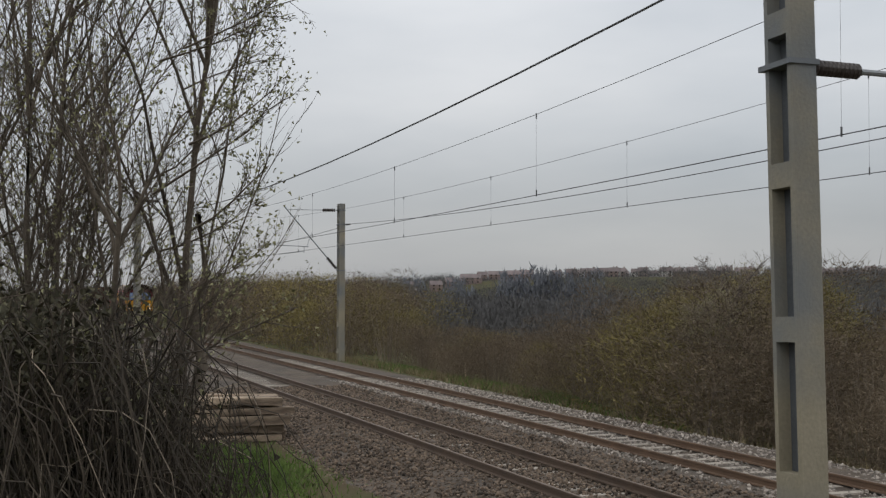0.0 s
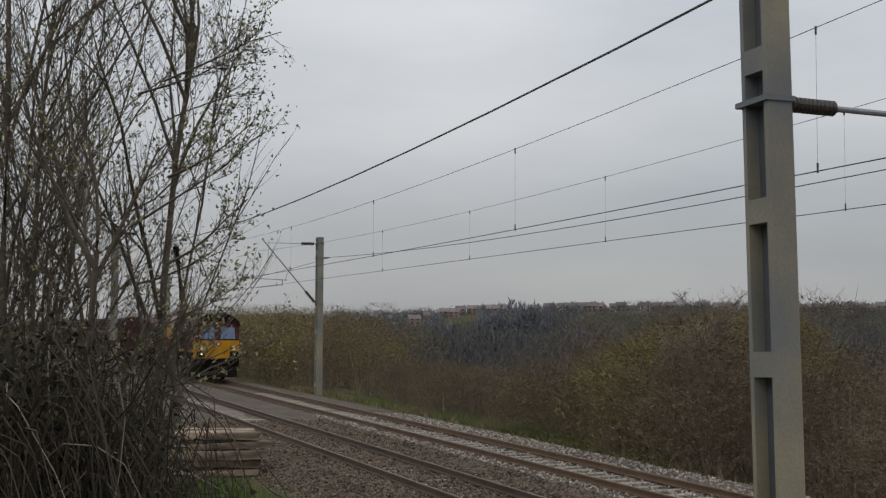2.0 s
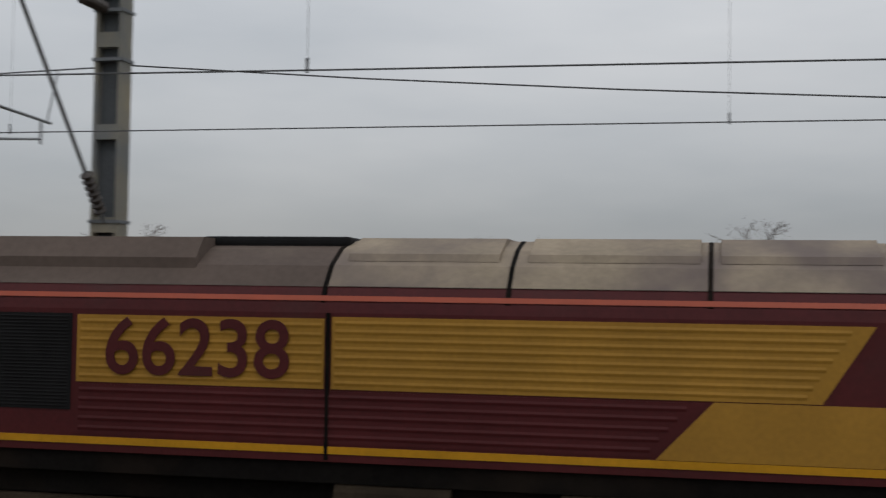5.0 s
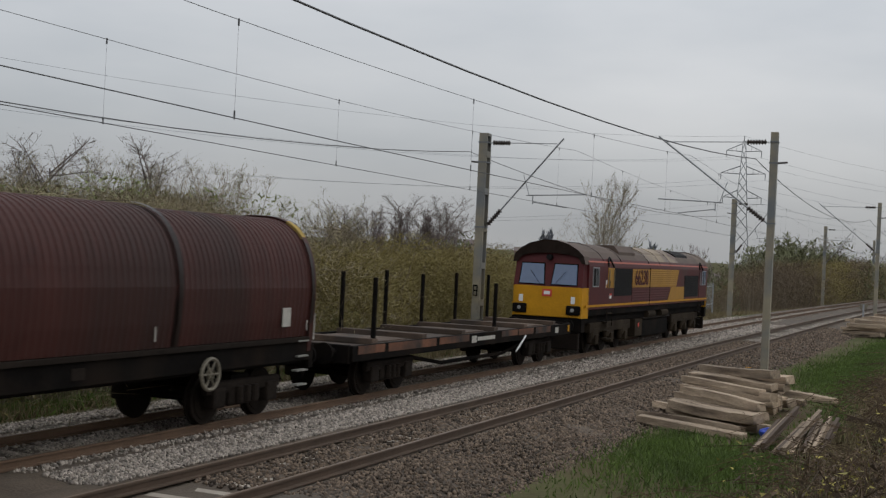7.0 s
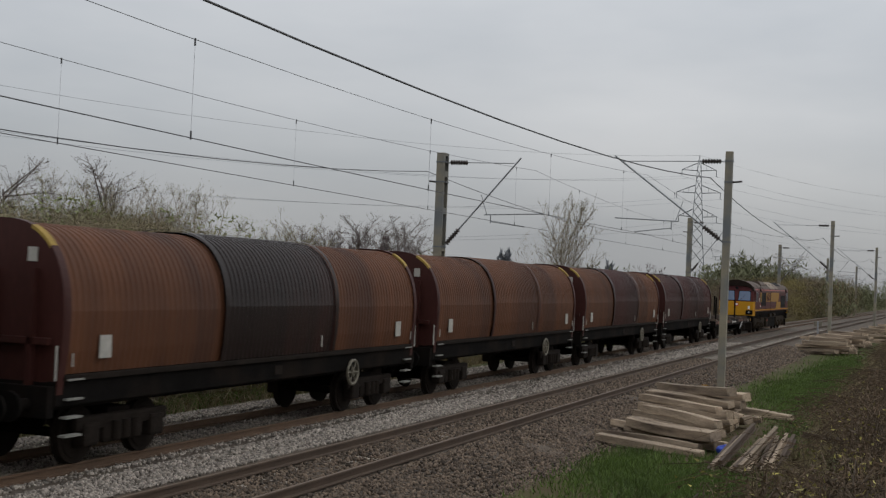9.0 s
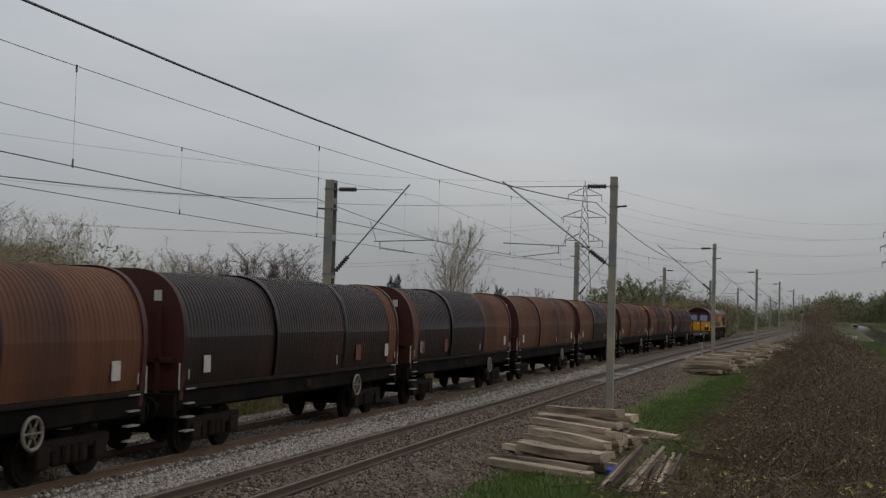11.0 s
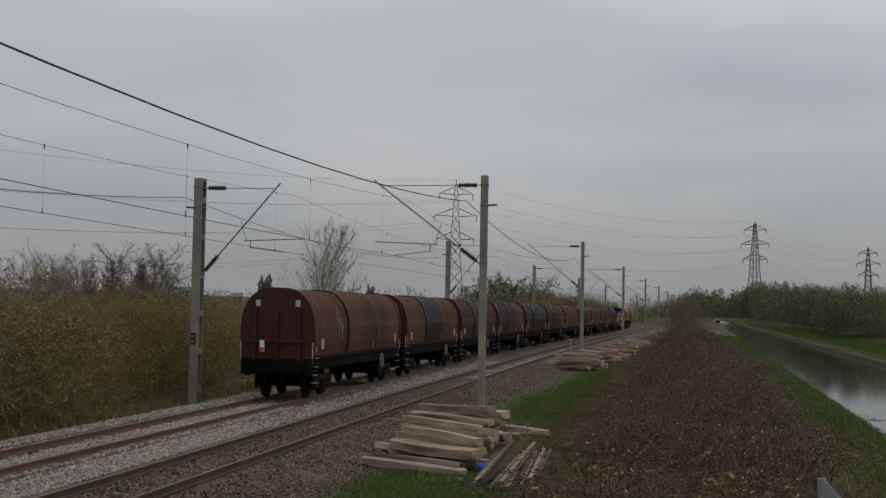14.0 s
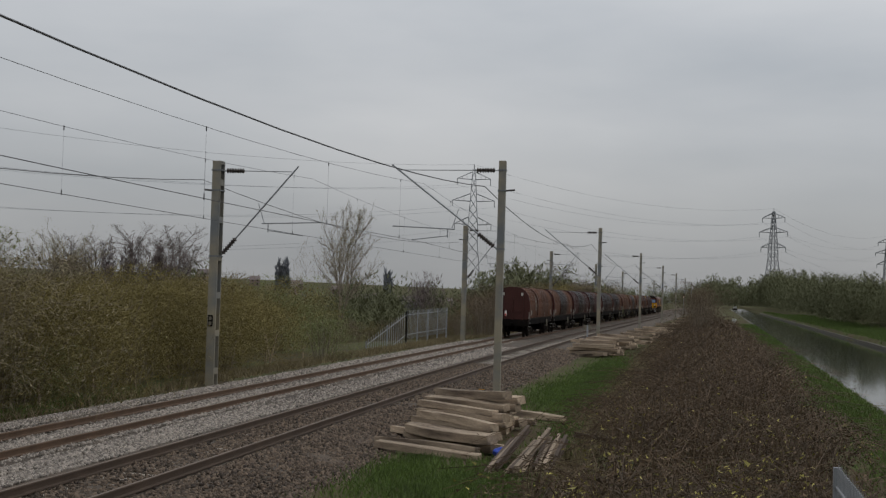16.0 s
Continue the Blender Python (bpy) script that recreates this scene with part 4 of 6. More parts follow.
def build_flat():
    """Empty bolster wagon, x = 0 at its middle, 15.8 m long."""
    th = empty("bolster_wagon", rail_pose(0), "empty low bolster wagon with rusty deck and upright stakes", "wagon")
    L = 7.75
    part("deck", box_bm(-L, L, -1.22, 1.22, 1.08, 1.16), M_RUSTFLOOR, th)
    for s in (-1, 1):
        part("side_sill", box_bm(-L, L, min(s * 1.2, s * 1.32), max(s * 1.2, s * 1.32), 0.86, 1.20, bev=0.015), M_BLACK, th)
        for x0, x1 in ((-7.5, -6.2), (-6.0, -3.3), (-3.1, -1.15), (1.3, 2.6), (2.7, 4.0), (4.2, 5.6)):
            part("rust_panel", box_bm(x0, x1, min(s * 1.322, s * 1.328), max(s * 1.322, s * 1.328), 1.0 + 0.02 * (x0 % 2), 1.19), M_RUSTSILL, th, "bare rusty stretch of sill")
        part("name_panel", box_bm(-0.55, 0.75, min(s * 1.322, s * 1.33), max(s * 1.322, s * 1.33), 1.0, 1.1), M_LABEL, th, "pale plain lettering bar")
        part("name_panel", box_bm(-0.95, -0.62, min(s * 1.322, s * 1.33), max(s * 1.322, s * 1.33), 0.96, 1.14), M_LABEL, th, "pale plain square emblem")
        part("data_panel", box_bm(6.1, 6.4, min(s * 1.322, s * 1.33), max(s * 1.322, s * 1.33), 0.95, 1.12), M_LABEL, th)
        part("warning_label", box_bm(7.4, 7.55, min(s * 1.322, s * 1.33), max(s * 1.322, s * 1.33), 0.95, 1.15), M_YELLOW, th)
        bm = bmesh.new()
        for a, b in (((-5.0, 0.86), (-2.2, 0.5)), ((-2.2, 0.5), (2.2, 0.5)), ((2.2, 0.5), (5.0, 0.86))):
            cyl(bm, (a[0], s * 1.0, a[1]), (b[0], s * 1.0, b[1]), 0.05, seg=6)
        part("truss_rod", bm, M_BLACK, th)
        part("brake_lever", cyl_bm((2.6, s * 1.3, 0.55), (3.3, s * 1.33, 0.98), 0.025, seg=6), M_WHITE, th)
    for x in (-6.4, -3.7, -1.2, 1.2, 3.7, 6.4):
        part("bolster", box_bm(x - 0.14, x + 0.14, -1.18, 1.18, 1.16, 1.30, bev=0.02), M_DECKWOOD, th)
    for x in (-5.1, 0.0, 5.1):
        part("floor_board", box_bm(x - 1.0, x + 1.0, -0.9, 0.9, 1.16, 1.19), M_DECKWOOD, th)
    for x, y, dz in ((-6.4, -1.12, 1.5), (-3.7, 1.12, 1.55), (-1.2, 1.12, 1.6), (1.2, 1.12, 1.5), (1.2, -1.12, 1.35), (3.7, 1.12, 1.55), (6.4, 1.12, 1.5), (-6.4, 1.12, 1.5)):
        part("stake", box_bm(x - 0.045, x + 0.045, y - 0.045, y + 0.045, 1.16, 1.16 + dz, bev=0.01), M_BLACK, th)
    part("underframe", box_bm(-L, L, -0.5, 0.5, 0.72, 1.08), M_BLACK, th)
    for s in (-1, 1):
        part("headstock", box_bm(s * L - 0.08, s * L + 0.08, -1.25, 1.25, 0.82, 1.22, bev=0.02), M_BLACK, th)
        buffers(th, s * (L + 0.08), s)
        bogie_frame(th, s * 5.3, 1.8, 0.46)
        wheels(th, (s * 5.3 - 0.9, s * 5.3 + 0.9), WHEEL_W, 0.46)
    return th


def hood_section(x0, x1, grow):
    """Ribbed telescopic hood: outline swept along x with a rib every 15 cm."""
    out = []
    for i in range(33):
        a = math.pi * i / 32
        c, s = math.cos(a), math.sin(a)
        out.append((1.31 * (abs(c) ** 0.72) * (1 if c > 0 else -1), 2.25 + 1.55 * (s ** 0.88)))
    out = [(1.24, 1.50), (1.29, 1.85)] + out + [(-1.29, 1.85), (-1.24, 1.50)]
    out = [(y * grow, z if z < 1.6 else z * 1.0 + (grow - 1) * 1.4) for y, z in out]
    verts, faces, k = [], [], len(out)
    n = round((x1 - x0) / 0.16)
    xs = []
    for i in range(n):
        a, w = x0 + (x1 - x0) * i / n, (x1 - x0) / n
        xs += [(a, 0.0), (a + 0.5 * w, 0.0), (a + 0.62 * w, 0.015), (a + 0.88 * w, 0.015)]
    xs.append((x1, 0.0))
    for x, d in xs:
        for y, z in out:
            e = d * min(1.0, max(0.4, (z - 2.35) / 0.5)) + 0.008 * (2.40 < z < 2.52)
            verts.append((x, y * (1 + e / 1.3), z + (e if z > 2.4 else 0)))
    for i in range(len(xs) - 1):
        for j in range(k - 1):
            a = i * k + j
            faces.append((a, a + 1, a + k + 1, a + k))
    me = bpy.data.meshes.new("hood")
    me.from_pydata(verts, [], faces)
    me.materials.append(M_HOODS["m"])
    me.update()
    ya = [(y * 1.035, z + (0.05 if z > 2.2 else 0)) for y, z in out]
    bands = []
    for xa in (x0, x1):
        band = bmesh.new()
        p = [band.verts.new((xa - 0.06, y, z)) for y, z in ya]
        q = [band.verts.new((xa + 0.06, y, z)) for y, z in ya]
        for j in range(k - 1):
            band.faces.new((p[j], p[j + 1], q[j + 1], q[j]))
        me2 = bpy.data.meshes.new("hood_band")
        band.to_mesh(me2)
        band.free()
        me2.materials.append(M_HOODS["d"])
        bands.append(me2)
    return me, bands, out


HOODS = [hood_section(-6.82, -2.25, 1.0), hood_section(-2.3, 2.3, 1.03), hood_section(2.25, 6.82, 1.0)]


EDGES = {-1: hood_section(-6.84, -6.2, 1.012)[0], 1: hood_section(6.05, 6.84, 1.012)[0]}
M_DULLRED = mat("dull_red_patch", (0.13, 0.030, 0.020), 0.75, vary=0.3, scale=5, fine=30, bump=0.05)


def build_carrier(colours, label, tail=False, flash=False, strips=(), patches=()):
    th = empty("steel_carrier_wagon", rail_pose(0), label, "covered wagon", "covered steel wagons of the train")
    for (me, bands, out), c in zip(HOODS, colours):
        h = new("hood", me)
        h.parent = th
        h.material_slots[0].link = "OBJECT"
        h.material_slots[0].material = M_HOODS[c]
        for one in bands:
            b = new("hood_band", one)
            b.parent = h
            b.material_slots[0].link = "OBJECT"
            b.material_slots[0].material = M_HOODS["d" if c != "r" else "m"]
    for end in strips:
        h = new("hood_edge", EDGES[end])
        h.parent = th
        h.material_slots[0].link = "OBJECT"
        h.material_slots[0].material = M_HOODS["r"]
        tagged(h, "rust-brown end stretch of hood")
    for x in patches:
        part("paint_patch", box_bm(x - 0.2, x + 0.2, -1.335, -1.325, 1.68, 2.1), M_DULLRED, th, "dull red square of paint")
    prof = HOODS[0][2]
    for s in (-1, 1):
        bm = bmesh.new()
        ring = [(y * 1.03, z + (0.06 if z > 2.2 else -0.3 if z < 1.6 else 0)) for y, z in prof]
        extrude_profile(bm, ring, s * 6.86 - 0.07, s * 6.86 + 0.07)
        end = part("end_plate", bm, M_HOODS["m"], th, "rounded end plate, dark rusty maroon")
        for y in (-0.8, 0, 0.8):
            part("end_stiffener", box_bm(s * 6.98 - 0.06, s * 6.98 + 0.06, y - 0.05, y + 0.05, 1.3, 3.1), M_HOODS["m"], end)
        part("end_rail", box_bm(s * 6.98 - 0.06, s * 6.98 + 0.06, -1.15, 1.15, 1.95, 2.05), M_HOODS["m"], end)
        top = sorted((y * 1.03, z + 0.06) for y, z in prof if z > 2.2 and -1.08 < y < -0.62)
        bm = bmesh.new()
        loop = [(y, z + 0.006) for y, z in top] + [(y * 0.99, z - 0.05) for y, z in reversed(top)]
        if flash and len(top) > 1:
            extrude_profile(bm, loop, s * 6.86 - 0.075, s * 6.86 + 0.075)
            part("edge_flash", bm, M_GOLDFADE, end, "faded yellow paint on the top edge")
        else:
            bm.free()
        for y in (-0.72, 0.72):
            part("warning_label", box_bm(min(s * 6.93, s * 6.945), max(s * 6.93, s * 6.945), y - 0.085, y + 0.085, 3.2, 3.42), M_LABEL, end)
        part("headstock", box_bm(s * 7.02 - 0.08, s * 7.02 + 0.08, -1.25, 1.25, 0.85, 1.3, bev=0.02), M_BLACK, th)
        part("end_platform", box_bm(min(s * 6.7, s * 7.1), max(s * 6.7, s * 7.1), -1.25, 1.25, 1.28, 1.33), M_BLACK, th)
        buffers(th, s * 7.1, s)
        bogie_frame(th, s * 4.9, 1.8, 0.46)
        wheels(th, (s * 4.9 - 0.9, s * 4.9 + 0.9), WHEEL_W, 0.46)
        for w in (-1, 1):
            y = w * 1.31
            for z in (1.42, 1.12, 0.84, 0.56):
                part("step", box_bm(min(s * 6.35, s * 6.75), max(s * 6.35, s * 6.75), min(w * 1.2, w * 1.34), max(w * 1.2, w * 1.34), z - 0.015, z + 0.015), M_STEPEDGE, th)
            part("grab_rail", cyl_bm((s * 7.0, w * 1.3, 1.42), (s * 7.0, w * 1.3, 1.95), 0.018, seg=6), M_LABEL, th)
            part("grab_rail", cyl_bm((s * 6.65, w * 1.33, 1.62), (s * 6.65, w * 1.33, 1.82), 0.016, seg=6), M_LABEL, th)
            part("data_panel", box_bm(min(s * 5.7, s * 6.0), max(s * 5.7, s * 6.0), min(w * 1.32, w * 1.335), max(w * 1.32, w * 1.335), 1.72, 2.08), M_LABEL, th, "faded white data panel")
    for s in (-1, 1):
        part("side_sill", box_bm(-6.95, 6.95, min(s * 1.1, s * 1.27), max(s * 1.1, s * 1.27), 1.02, 1.40, bev=0.015), M_BLACK, th)
        part("hood_rail", box_bm(-6.8, 6.8, min(s * 1.2, s * 1.33), max(s * 1.2, s * 1.33), 1.40, 1.49, bev=0.01), M_BOGIE, th)
        part("small_plate", box_bm(-0.2, 0.1, min(s * 1.27, s * 1.28), max(s * 1.27, s * 1.28), 1.12, 1.30), M_BOGIE, th)
        part("lever", cyl_bm((1.7, s * 1.34, 1.62), (1.7, s * 1.34, 1.86), 0.018, seg=6), M_LABEL, th)
        # spoked handbrake wheel
        bm = bmesh.new()
        hub = (3.35, s * 1.33, 0.98)
        g = []
        vs, fs = [], []
        ring = [(hub[0] + 0.27 * math.cos(2 * math.pi * i / 20), hub[1], hub[2] + 0.27 * math.sin(2 * math.pi * i / 20)) for i in range(21)]
        tube(ring, 0.035, vs, fs, 6)
        bm.free()
        wheel = soup("brake_wheel", vs, fs, M_CREAM, th, "dull cream spoked handbrake wheel")
        for i in range(6):
            a = math.pi * i / 3
            vs, fs = [], []
            tube([hub, (hub[0] + 0.27 * math.cos(a), hub[1], hub[2] + 0.27 * math.sin(a))], 0.02, vs, fs, 5)
            soup("spoke", vs, fs, M_CREAM, wheel)
        vs, fs = [], []
        tube([(hub[0], hub[1] - 0.03, hub[2]), (hub[0], hub[1] + 0.03, hub[2])], 0.1, vs, fs, 10)
        soup("hub", vs, fs, M_CREAM, wheel)
    part("underframe", box_bm(-6.95, 6.95, -1.1, 1.1, 0.95, 1.38), M_BLACK, th)
    if tail:
        tl = part("tail_lamp", box_bm(-7.12, -7.04, 0.42, 0.58, 1.62, 2.02, bev=0.02), M_WHITE, th, "white and red tail lamp")
        part("lens", box_bm(-7.15, -7.12, 0.44, 0.56, 1.64, 1.78), M_RED, tl)
        vs, fs = [], []
        random.seed(11)
        for x, z in ((-4.0, 3.0), (-3.7, 2.85), (-3.4, 2.6), (-3.2, 2.3), (-3.65, 2.3)):
            pts = [(x + random.uniform(-0.12, 0.12), -1.30 - 0.05, z + 0.25 - 0.1 * i) for i in range(6)]
            pts = [(a, -1.345 + 0.10 * max(0, c - 2.6) ** 1.5, c) for a, b, c in pts]
            tube(pts, 0.014, vs, fs, 4)
        soup("paint_scrawl", vs, fs, M_LABEL, th, "pale scrawled strokes of paint, unreadable")
    return th


M_GOLDFADE = mat("faded_yellow", (0.36, 0.24, 0.05), 0.8, vary=0.3, scale=5, fine=30, bump=0.1)
TRAIN = [(build_loco(), 0.0), (build_flat(), -9.25)]
SETS = [("mmm", "dark maroon ribbed covered wagon, worn and rusty"), ("rmr", "rust-brown ribbed covered wagon with a darker middle hood"),
        ("rrr", "rust-brown ribbed covered wagon"), ("rdr", "rust-brown covered wagon with a sooty middle hood"),
        ("rrr", "rust-brown ribbed covered wagon"), ("ddr", "sooty covered wagon with one rust-brown end hood"),
        ("ddd", "sooty black-brown ribbed covered wagon with a rust-brown edge"), ("dmr", "dark covered wagon with one rust-brown hood"),
        ("mdm", "dark maroon and sooty ribbed covered wagon"), ("rdr", "rust-red covered wagon with a sooty middle hood"),
        ("rrr", "rust-brown last wagon with tail lamp and scrawled paint")]
for k, (c, lab) in enumerate(SETS):
    TRAIN.append((build_carrier(c, lab, k == 10, k < 4, {5: (-1,), 6: (1,)}.get(k, ()), {5: (-5.75, -3.0), 6: (3.4,), 10: (6.1,)}.get(k, ())), -18.05 - 15.32 * (k + 0.5)))

# ---- plants ----
def polar(az, d):
    a = radians(az)
    return d * math.sin(a), d * math.cos(a)


def slivers(points, dirs, lengths, widths, rng):
    """Thin three-cornered leaves or twigs at points, pointing along dirs."""
    p, d = np.asarray(points, float), np.asarray(dirs, float)
    d /= np.linalg.norm(d, axis=1, keepdims=True) + 1e-9
    side = np.cross(d, rng.normal(size=d.shape))
    side /= np.linalg.norm(side, axis=1, keepdims=True) + 1e-9
    l, w = np.asarray(lengths)[:, None], np.asarray(widths)[:, None]
    v = np.stack([p - side * w, p + side * w, p + d * l], 1).reshape(-1, 3)
    f = np.arange(len(v)).reshape(-1, 3)
    return v, f


def np_mesh(name, v, f, material):
    me = bpy.data.meshes.new(name)
    me.vertices.add(len(v))
    me.vertices.foreach_set("co", np.asarray(v, np.float32).ravel())
    me.loops.add(len(f) * 3)
    me.loops.foreach_set("vertex_index", np.asarray(f, np.int32).ravel())
    me.polygons.add(len(f))
    me.polygons.foreach_set("loop_start", np.arange(0, len(f) * 3, 3, dtype=np.int32))
    me.update(calc_edges=True)
    me.materials.append(material)
    return me


def branching(rnd, verts, faces, tips, p, d, length, r, level, spread, up, kids, wob=0.16, rmin=0.0022, inside=None):
    """A wandering limb that forks; tips collects the ends of the finest shoots."""
    n = 4 if level else 6
    start = Vector(d).normalized()
    for again in range(3):
        pts, d = [Vector(p)], start.copy()
        for i in range(n):
            d = (d + Vector((rnd.gauss(0, wob), rnd.gauss(0, wob), rnd.gauss(0, wob * 0.6) + up))).normalized()
            pts.append(pts[-1] + d * length / n)
        if inside is None or inside(pts[-1]):
            break
        if again == 2 and level:
            return
        length *= 0.7
        start = (start + Vector((0, -0.2, 0.2))).normalized()
    tube(pts, r, verts, faces, 6 if r > 0.03 else 4 if r > 0.012 else 3, r * (0.35 if level < len(kids) else 0.25))
    if level >= len(kids):
        tips.append((pts[-1], d))
        tips.append((pts[-2], d))
        return
    for i in range(kids[level]):
        k = rnd.uniform(0.22, 1.0) if level else rnd.uniform(0.36, 1.0)
        j = min(n - 1, int(k * n))
        q = pts[j].lerp(pts[j + 1], k * n - j)
        axis = Vector((rnd.gauss(0, 1), rnd.gauss(0, 1), rnd.gauss(0, 0.5)))
        nd = (d + spread * axis.normalized()).normalized()
        branching(rnd, verts, faces, tips, q, nd, length * rnd.uniform(0.30, 0.52) * (1.12 - 0.5 * k), max(rmin, r * rnd.uniform(0.26, 0.42)), level + 1, spread, up, kids, wob, rmin, inside)


def leaves_at(tips, n, size, jitter, rng, rnd):
    pts, ds = [], []
    for _ in range(n):
        p, d = rnd.choice(tips)
        pts.append([p[i] + rnd.gauss(0, jitter) for i in range(3)])
        ds.append([d[0] + rnd.gauss(0, 0.8), d[1] + rnd.gauss(0, 0.8), d[2] + rnd.gauss(0, 0.8)])
    k = len(pts)
    return slivers(pts, ds, rng.uniform(0.6, 1.4, k) * size, rng.uniform(0.25, 0.5, k) * size, rng)


# the many-stemmed tree close beside the camera
def near_tree():
    rnd, rng = random.Random(5), np.random.default_rng(5)
    th = empty("sallow_tree", pose(0, 0, 0), "bare many-stemmed tree with dark twigs and first spring buds", "tree")
    tips_all = []

    def inside(p):
        """The rounded outer edge of the crown on the trackside."""
        ragged = 0.35 * noise.noise((p.x, 0.5, p.z * 2.2))
        return p.y < (2.1 + ragged - 0.3 * max(0.0, p.z - 4.9) if p.z > 3.1 else 1.45)

    count = 15
    for i in range(count):
        y = 1.2 - 1.75 * i / count + rnd.uniform(-0.05, 0.05)
        x = -8.3 + rnd.uniform(-0.9, 0.5)
        verts, faces, tips = [], [], []
        dirn = Vector((rnd.gauss(0, 0.08), 0.07 * (y - 0.6) + rnd.gauss(0, 0.03), 1.0))
        thick = rnd.uniform(0.030, 0.048) if i % 2 == 0 else rnd.uniform(0.014, 0.024)
        branching(rnd, verts, faces, tips, (x, y, land(x, y) - 0.1), dirn, rnd.uniform(4.6, 6.0), thick, 0, 0.58, 0.05, (13, 9, 5), 0.11, 0.0022, inside)
        soup("stem", verts, faces, M_BARK, th, smooth_faces=True)
        tips_all += tips
    # one crooked limb low on the trackside
    verts, faces = [], []
    tube([(-8.3, 1.05, land(-8.3, 1.05) - 0.1), (-8.3, 1.12, 2.2), (-8.28, 1.30, 2.75), (-8.3, 1.24, 3.0), (-8.3, 1.32, 3.35), (-8.3, 1.26, 3.75)], 0.05, verts, faces, 7, 0.022)
    soup("stem", verts, faces, M_BARK, th, smooth_faces=True)
    # limbs that reach out sideways over the trackside, sweeping up
    for i in range(11):
        verts, faces, tips = [], [], []
        z = 2.8 + 0.21 * i + rnd.uniform(-0.1, 0.1)
        branching(rnd, verts, faces, tips, (-8.35 + rnd.gauss(0, 0.25), 1.0 + rnd.uniform(-0.15, 0.2), z), (rnd.gauss(0, 0.2), 0.85, rnd.uniform(0.1, 0.6)), rnd.uniform(0.6, 1.05), rnd.uniform(0.007, 0.012), 1, 0.75, 0.06, (0, 12, 5), 0.16, 0.0022, lambda p: p.y < 2.5 - 0.25 * max(0.0, p.z - 5.0))
        soup("limb", verts, faces, M_BARK, th, smooth_faces=True)
        tips_all += tips * 2
    # canes that rise, arch over and droop
    verts, faces, pale_v, pale_f = [], [], [], []
    for i in range(2600):
        y, x = 1.15 - 2.1 * rnd.random(), -8.2 + rnd.uniform(-0.9, 1.5)
        z = land(x, y)
        h, lean = rnd.uniform(1.5, 2.95 if y < 0.75 else 2.5), rnd.uniform(0.5, 1.5)
        a = rnd.uniform(0, 2 * math.pi)
        dx, dy = lean * math.cos(a), lean * math.sin(a) * (0.55 if y > 0.6 else 1.0)
        pts, turn = [], rnd.uniform(0, 6.28)
        for k in range(12):
            q = k / 11
            pts.append((x + dx * q ** 1.3 + 0.10 * math.cos(turn + 6 * q) + rnd.gauss(0, 0.025), y + dy * q ** 1.3 + 0.13 * math.sin(turn + 7 * q) + rnd.gauss(0, 0.025), z + h * (3.4 * q - 2.9 * q * q) + rnd.gauss(0, 0.035)))
        tube(pts, rnd.uniform(0.004, 0.009), *((pale_v, pale_f) if i % 13 == 0 else (verts, faces)), 3, 0.002)
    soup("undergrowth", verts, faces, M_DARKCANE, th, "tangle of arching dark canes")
    soup("undergrowth", pale_v, pale_f, M_TWIG, th, "pale dead canes drooping through the tangle")
    v, f = leaves_at(tips_all, 13000, 0.027, 0.03, rng, rnd)
    b = new("bud_cover", np_mesh("buds", v, f, M_BUD))
    b.parent = th
    tagged(b, "pale yellow-green opening buds")
    # dark low leaves that thicken and darken the tangle of canes
    low = []
    for _ in range(900):
        x, y = -8.1 + rnd.uniform(-1.0, 1.2), 1.05 - 2.0 * rnd.random()
        low.append((Vector((x, y, land(x, y) + 1.2 + rnd.random() ** 1.3 * (1.75 if y < 0.7 else 1.3))), Vector((0, 0, 1))))
    v, f = leaves_at(low, 42000, 0.042, 0.13, rng, rnd)
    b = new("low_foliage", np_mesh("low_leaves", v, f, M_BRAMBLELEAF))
    b.parent = th


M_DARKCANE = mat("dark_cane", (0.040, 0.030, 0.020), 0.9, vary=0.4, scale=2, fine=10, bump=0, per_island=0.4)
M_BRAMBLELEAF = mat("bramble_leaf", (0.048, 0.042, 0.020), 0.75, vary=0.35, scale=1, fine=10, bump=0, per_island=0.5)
M_CANE = mat("dead_bramble_cane", (0.106, 0.072, 0.043), 0.9, vary=0.65, scale=0.4, fine=8, bump=0, per_island=0.45)
near_tree()


# scrub along the far side of the line
def scrub_mesh(seed, h, w, n, material, leaf, lean_up=1.2):
    rng = np.random.default_rng(seed)
    cx = rng.normal(0, 0.42 * w, (9, 2))
    ch = h * rng.uniform(0.62, 1.0, 9)
    k = rng.integers(0, 9, n)
    u = rng.random(n) ** 0.55
    ang = rng.uniform(0, 2 * np.pi, n)
    rad = rng.random(n) ** 0.5 * 0.55 * w * np.sqrt(np.clip(1 - (u - 0.35) ** 2 / 0.46, 0.02, 1))
    p = np.stack([cx[k, 0] + rad * np.cos(ang), cx[k, 1] + rad * np.sin(ang), u * ch[k]], 1)
    d = np.stack([rng.normal(0, 0.75, n) + 0.45 * np.cos(ang), rng.normal(0, 0.75, n) + 0.45 * np.sin(ang), rng.uniform(-0.2, lean_up, n)], 1)
    big = rng.random(n) < 0.5
    ln = np.where(big, rng.uniform(0.25, 0.7, n), rng.uniform(0.5, 1.3, n) * leaf)
    wd = np.where(big, 0.0055, rng.uniform(0.14, 0.28, n) * leaf)
    v, f = slivers(p, d, ln, wd, rng)
    return np_mesh("scrub_crown", v, f, material)


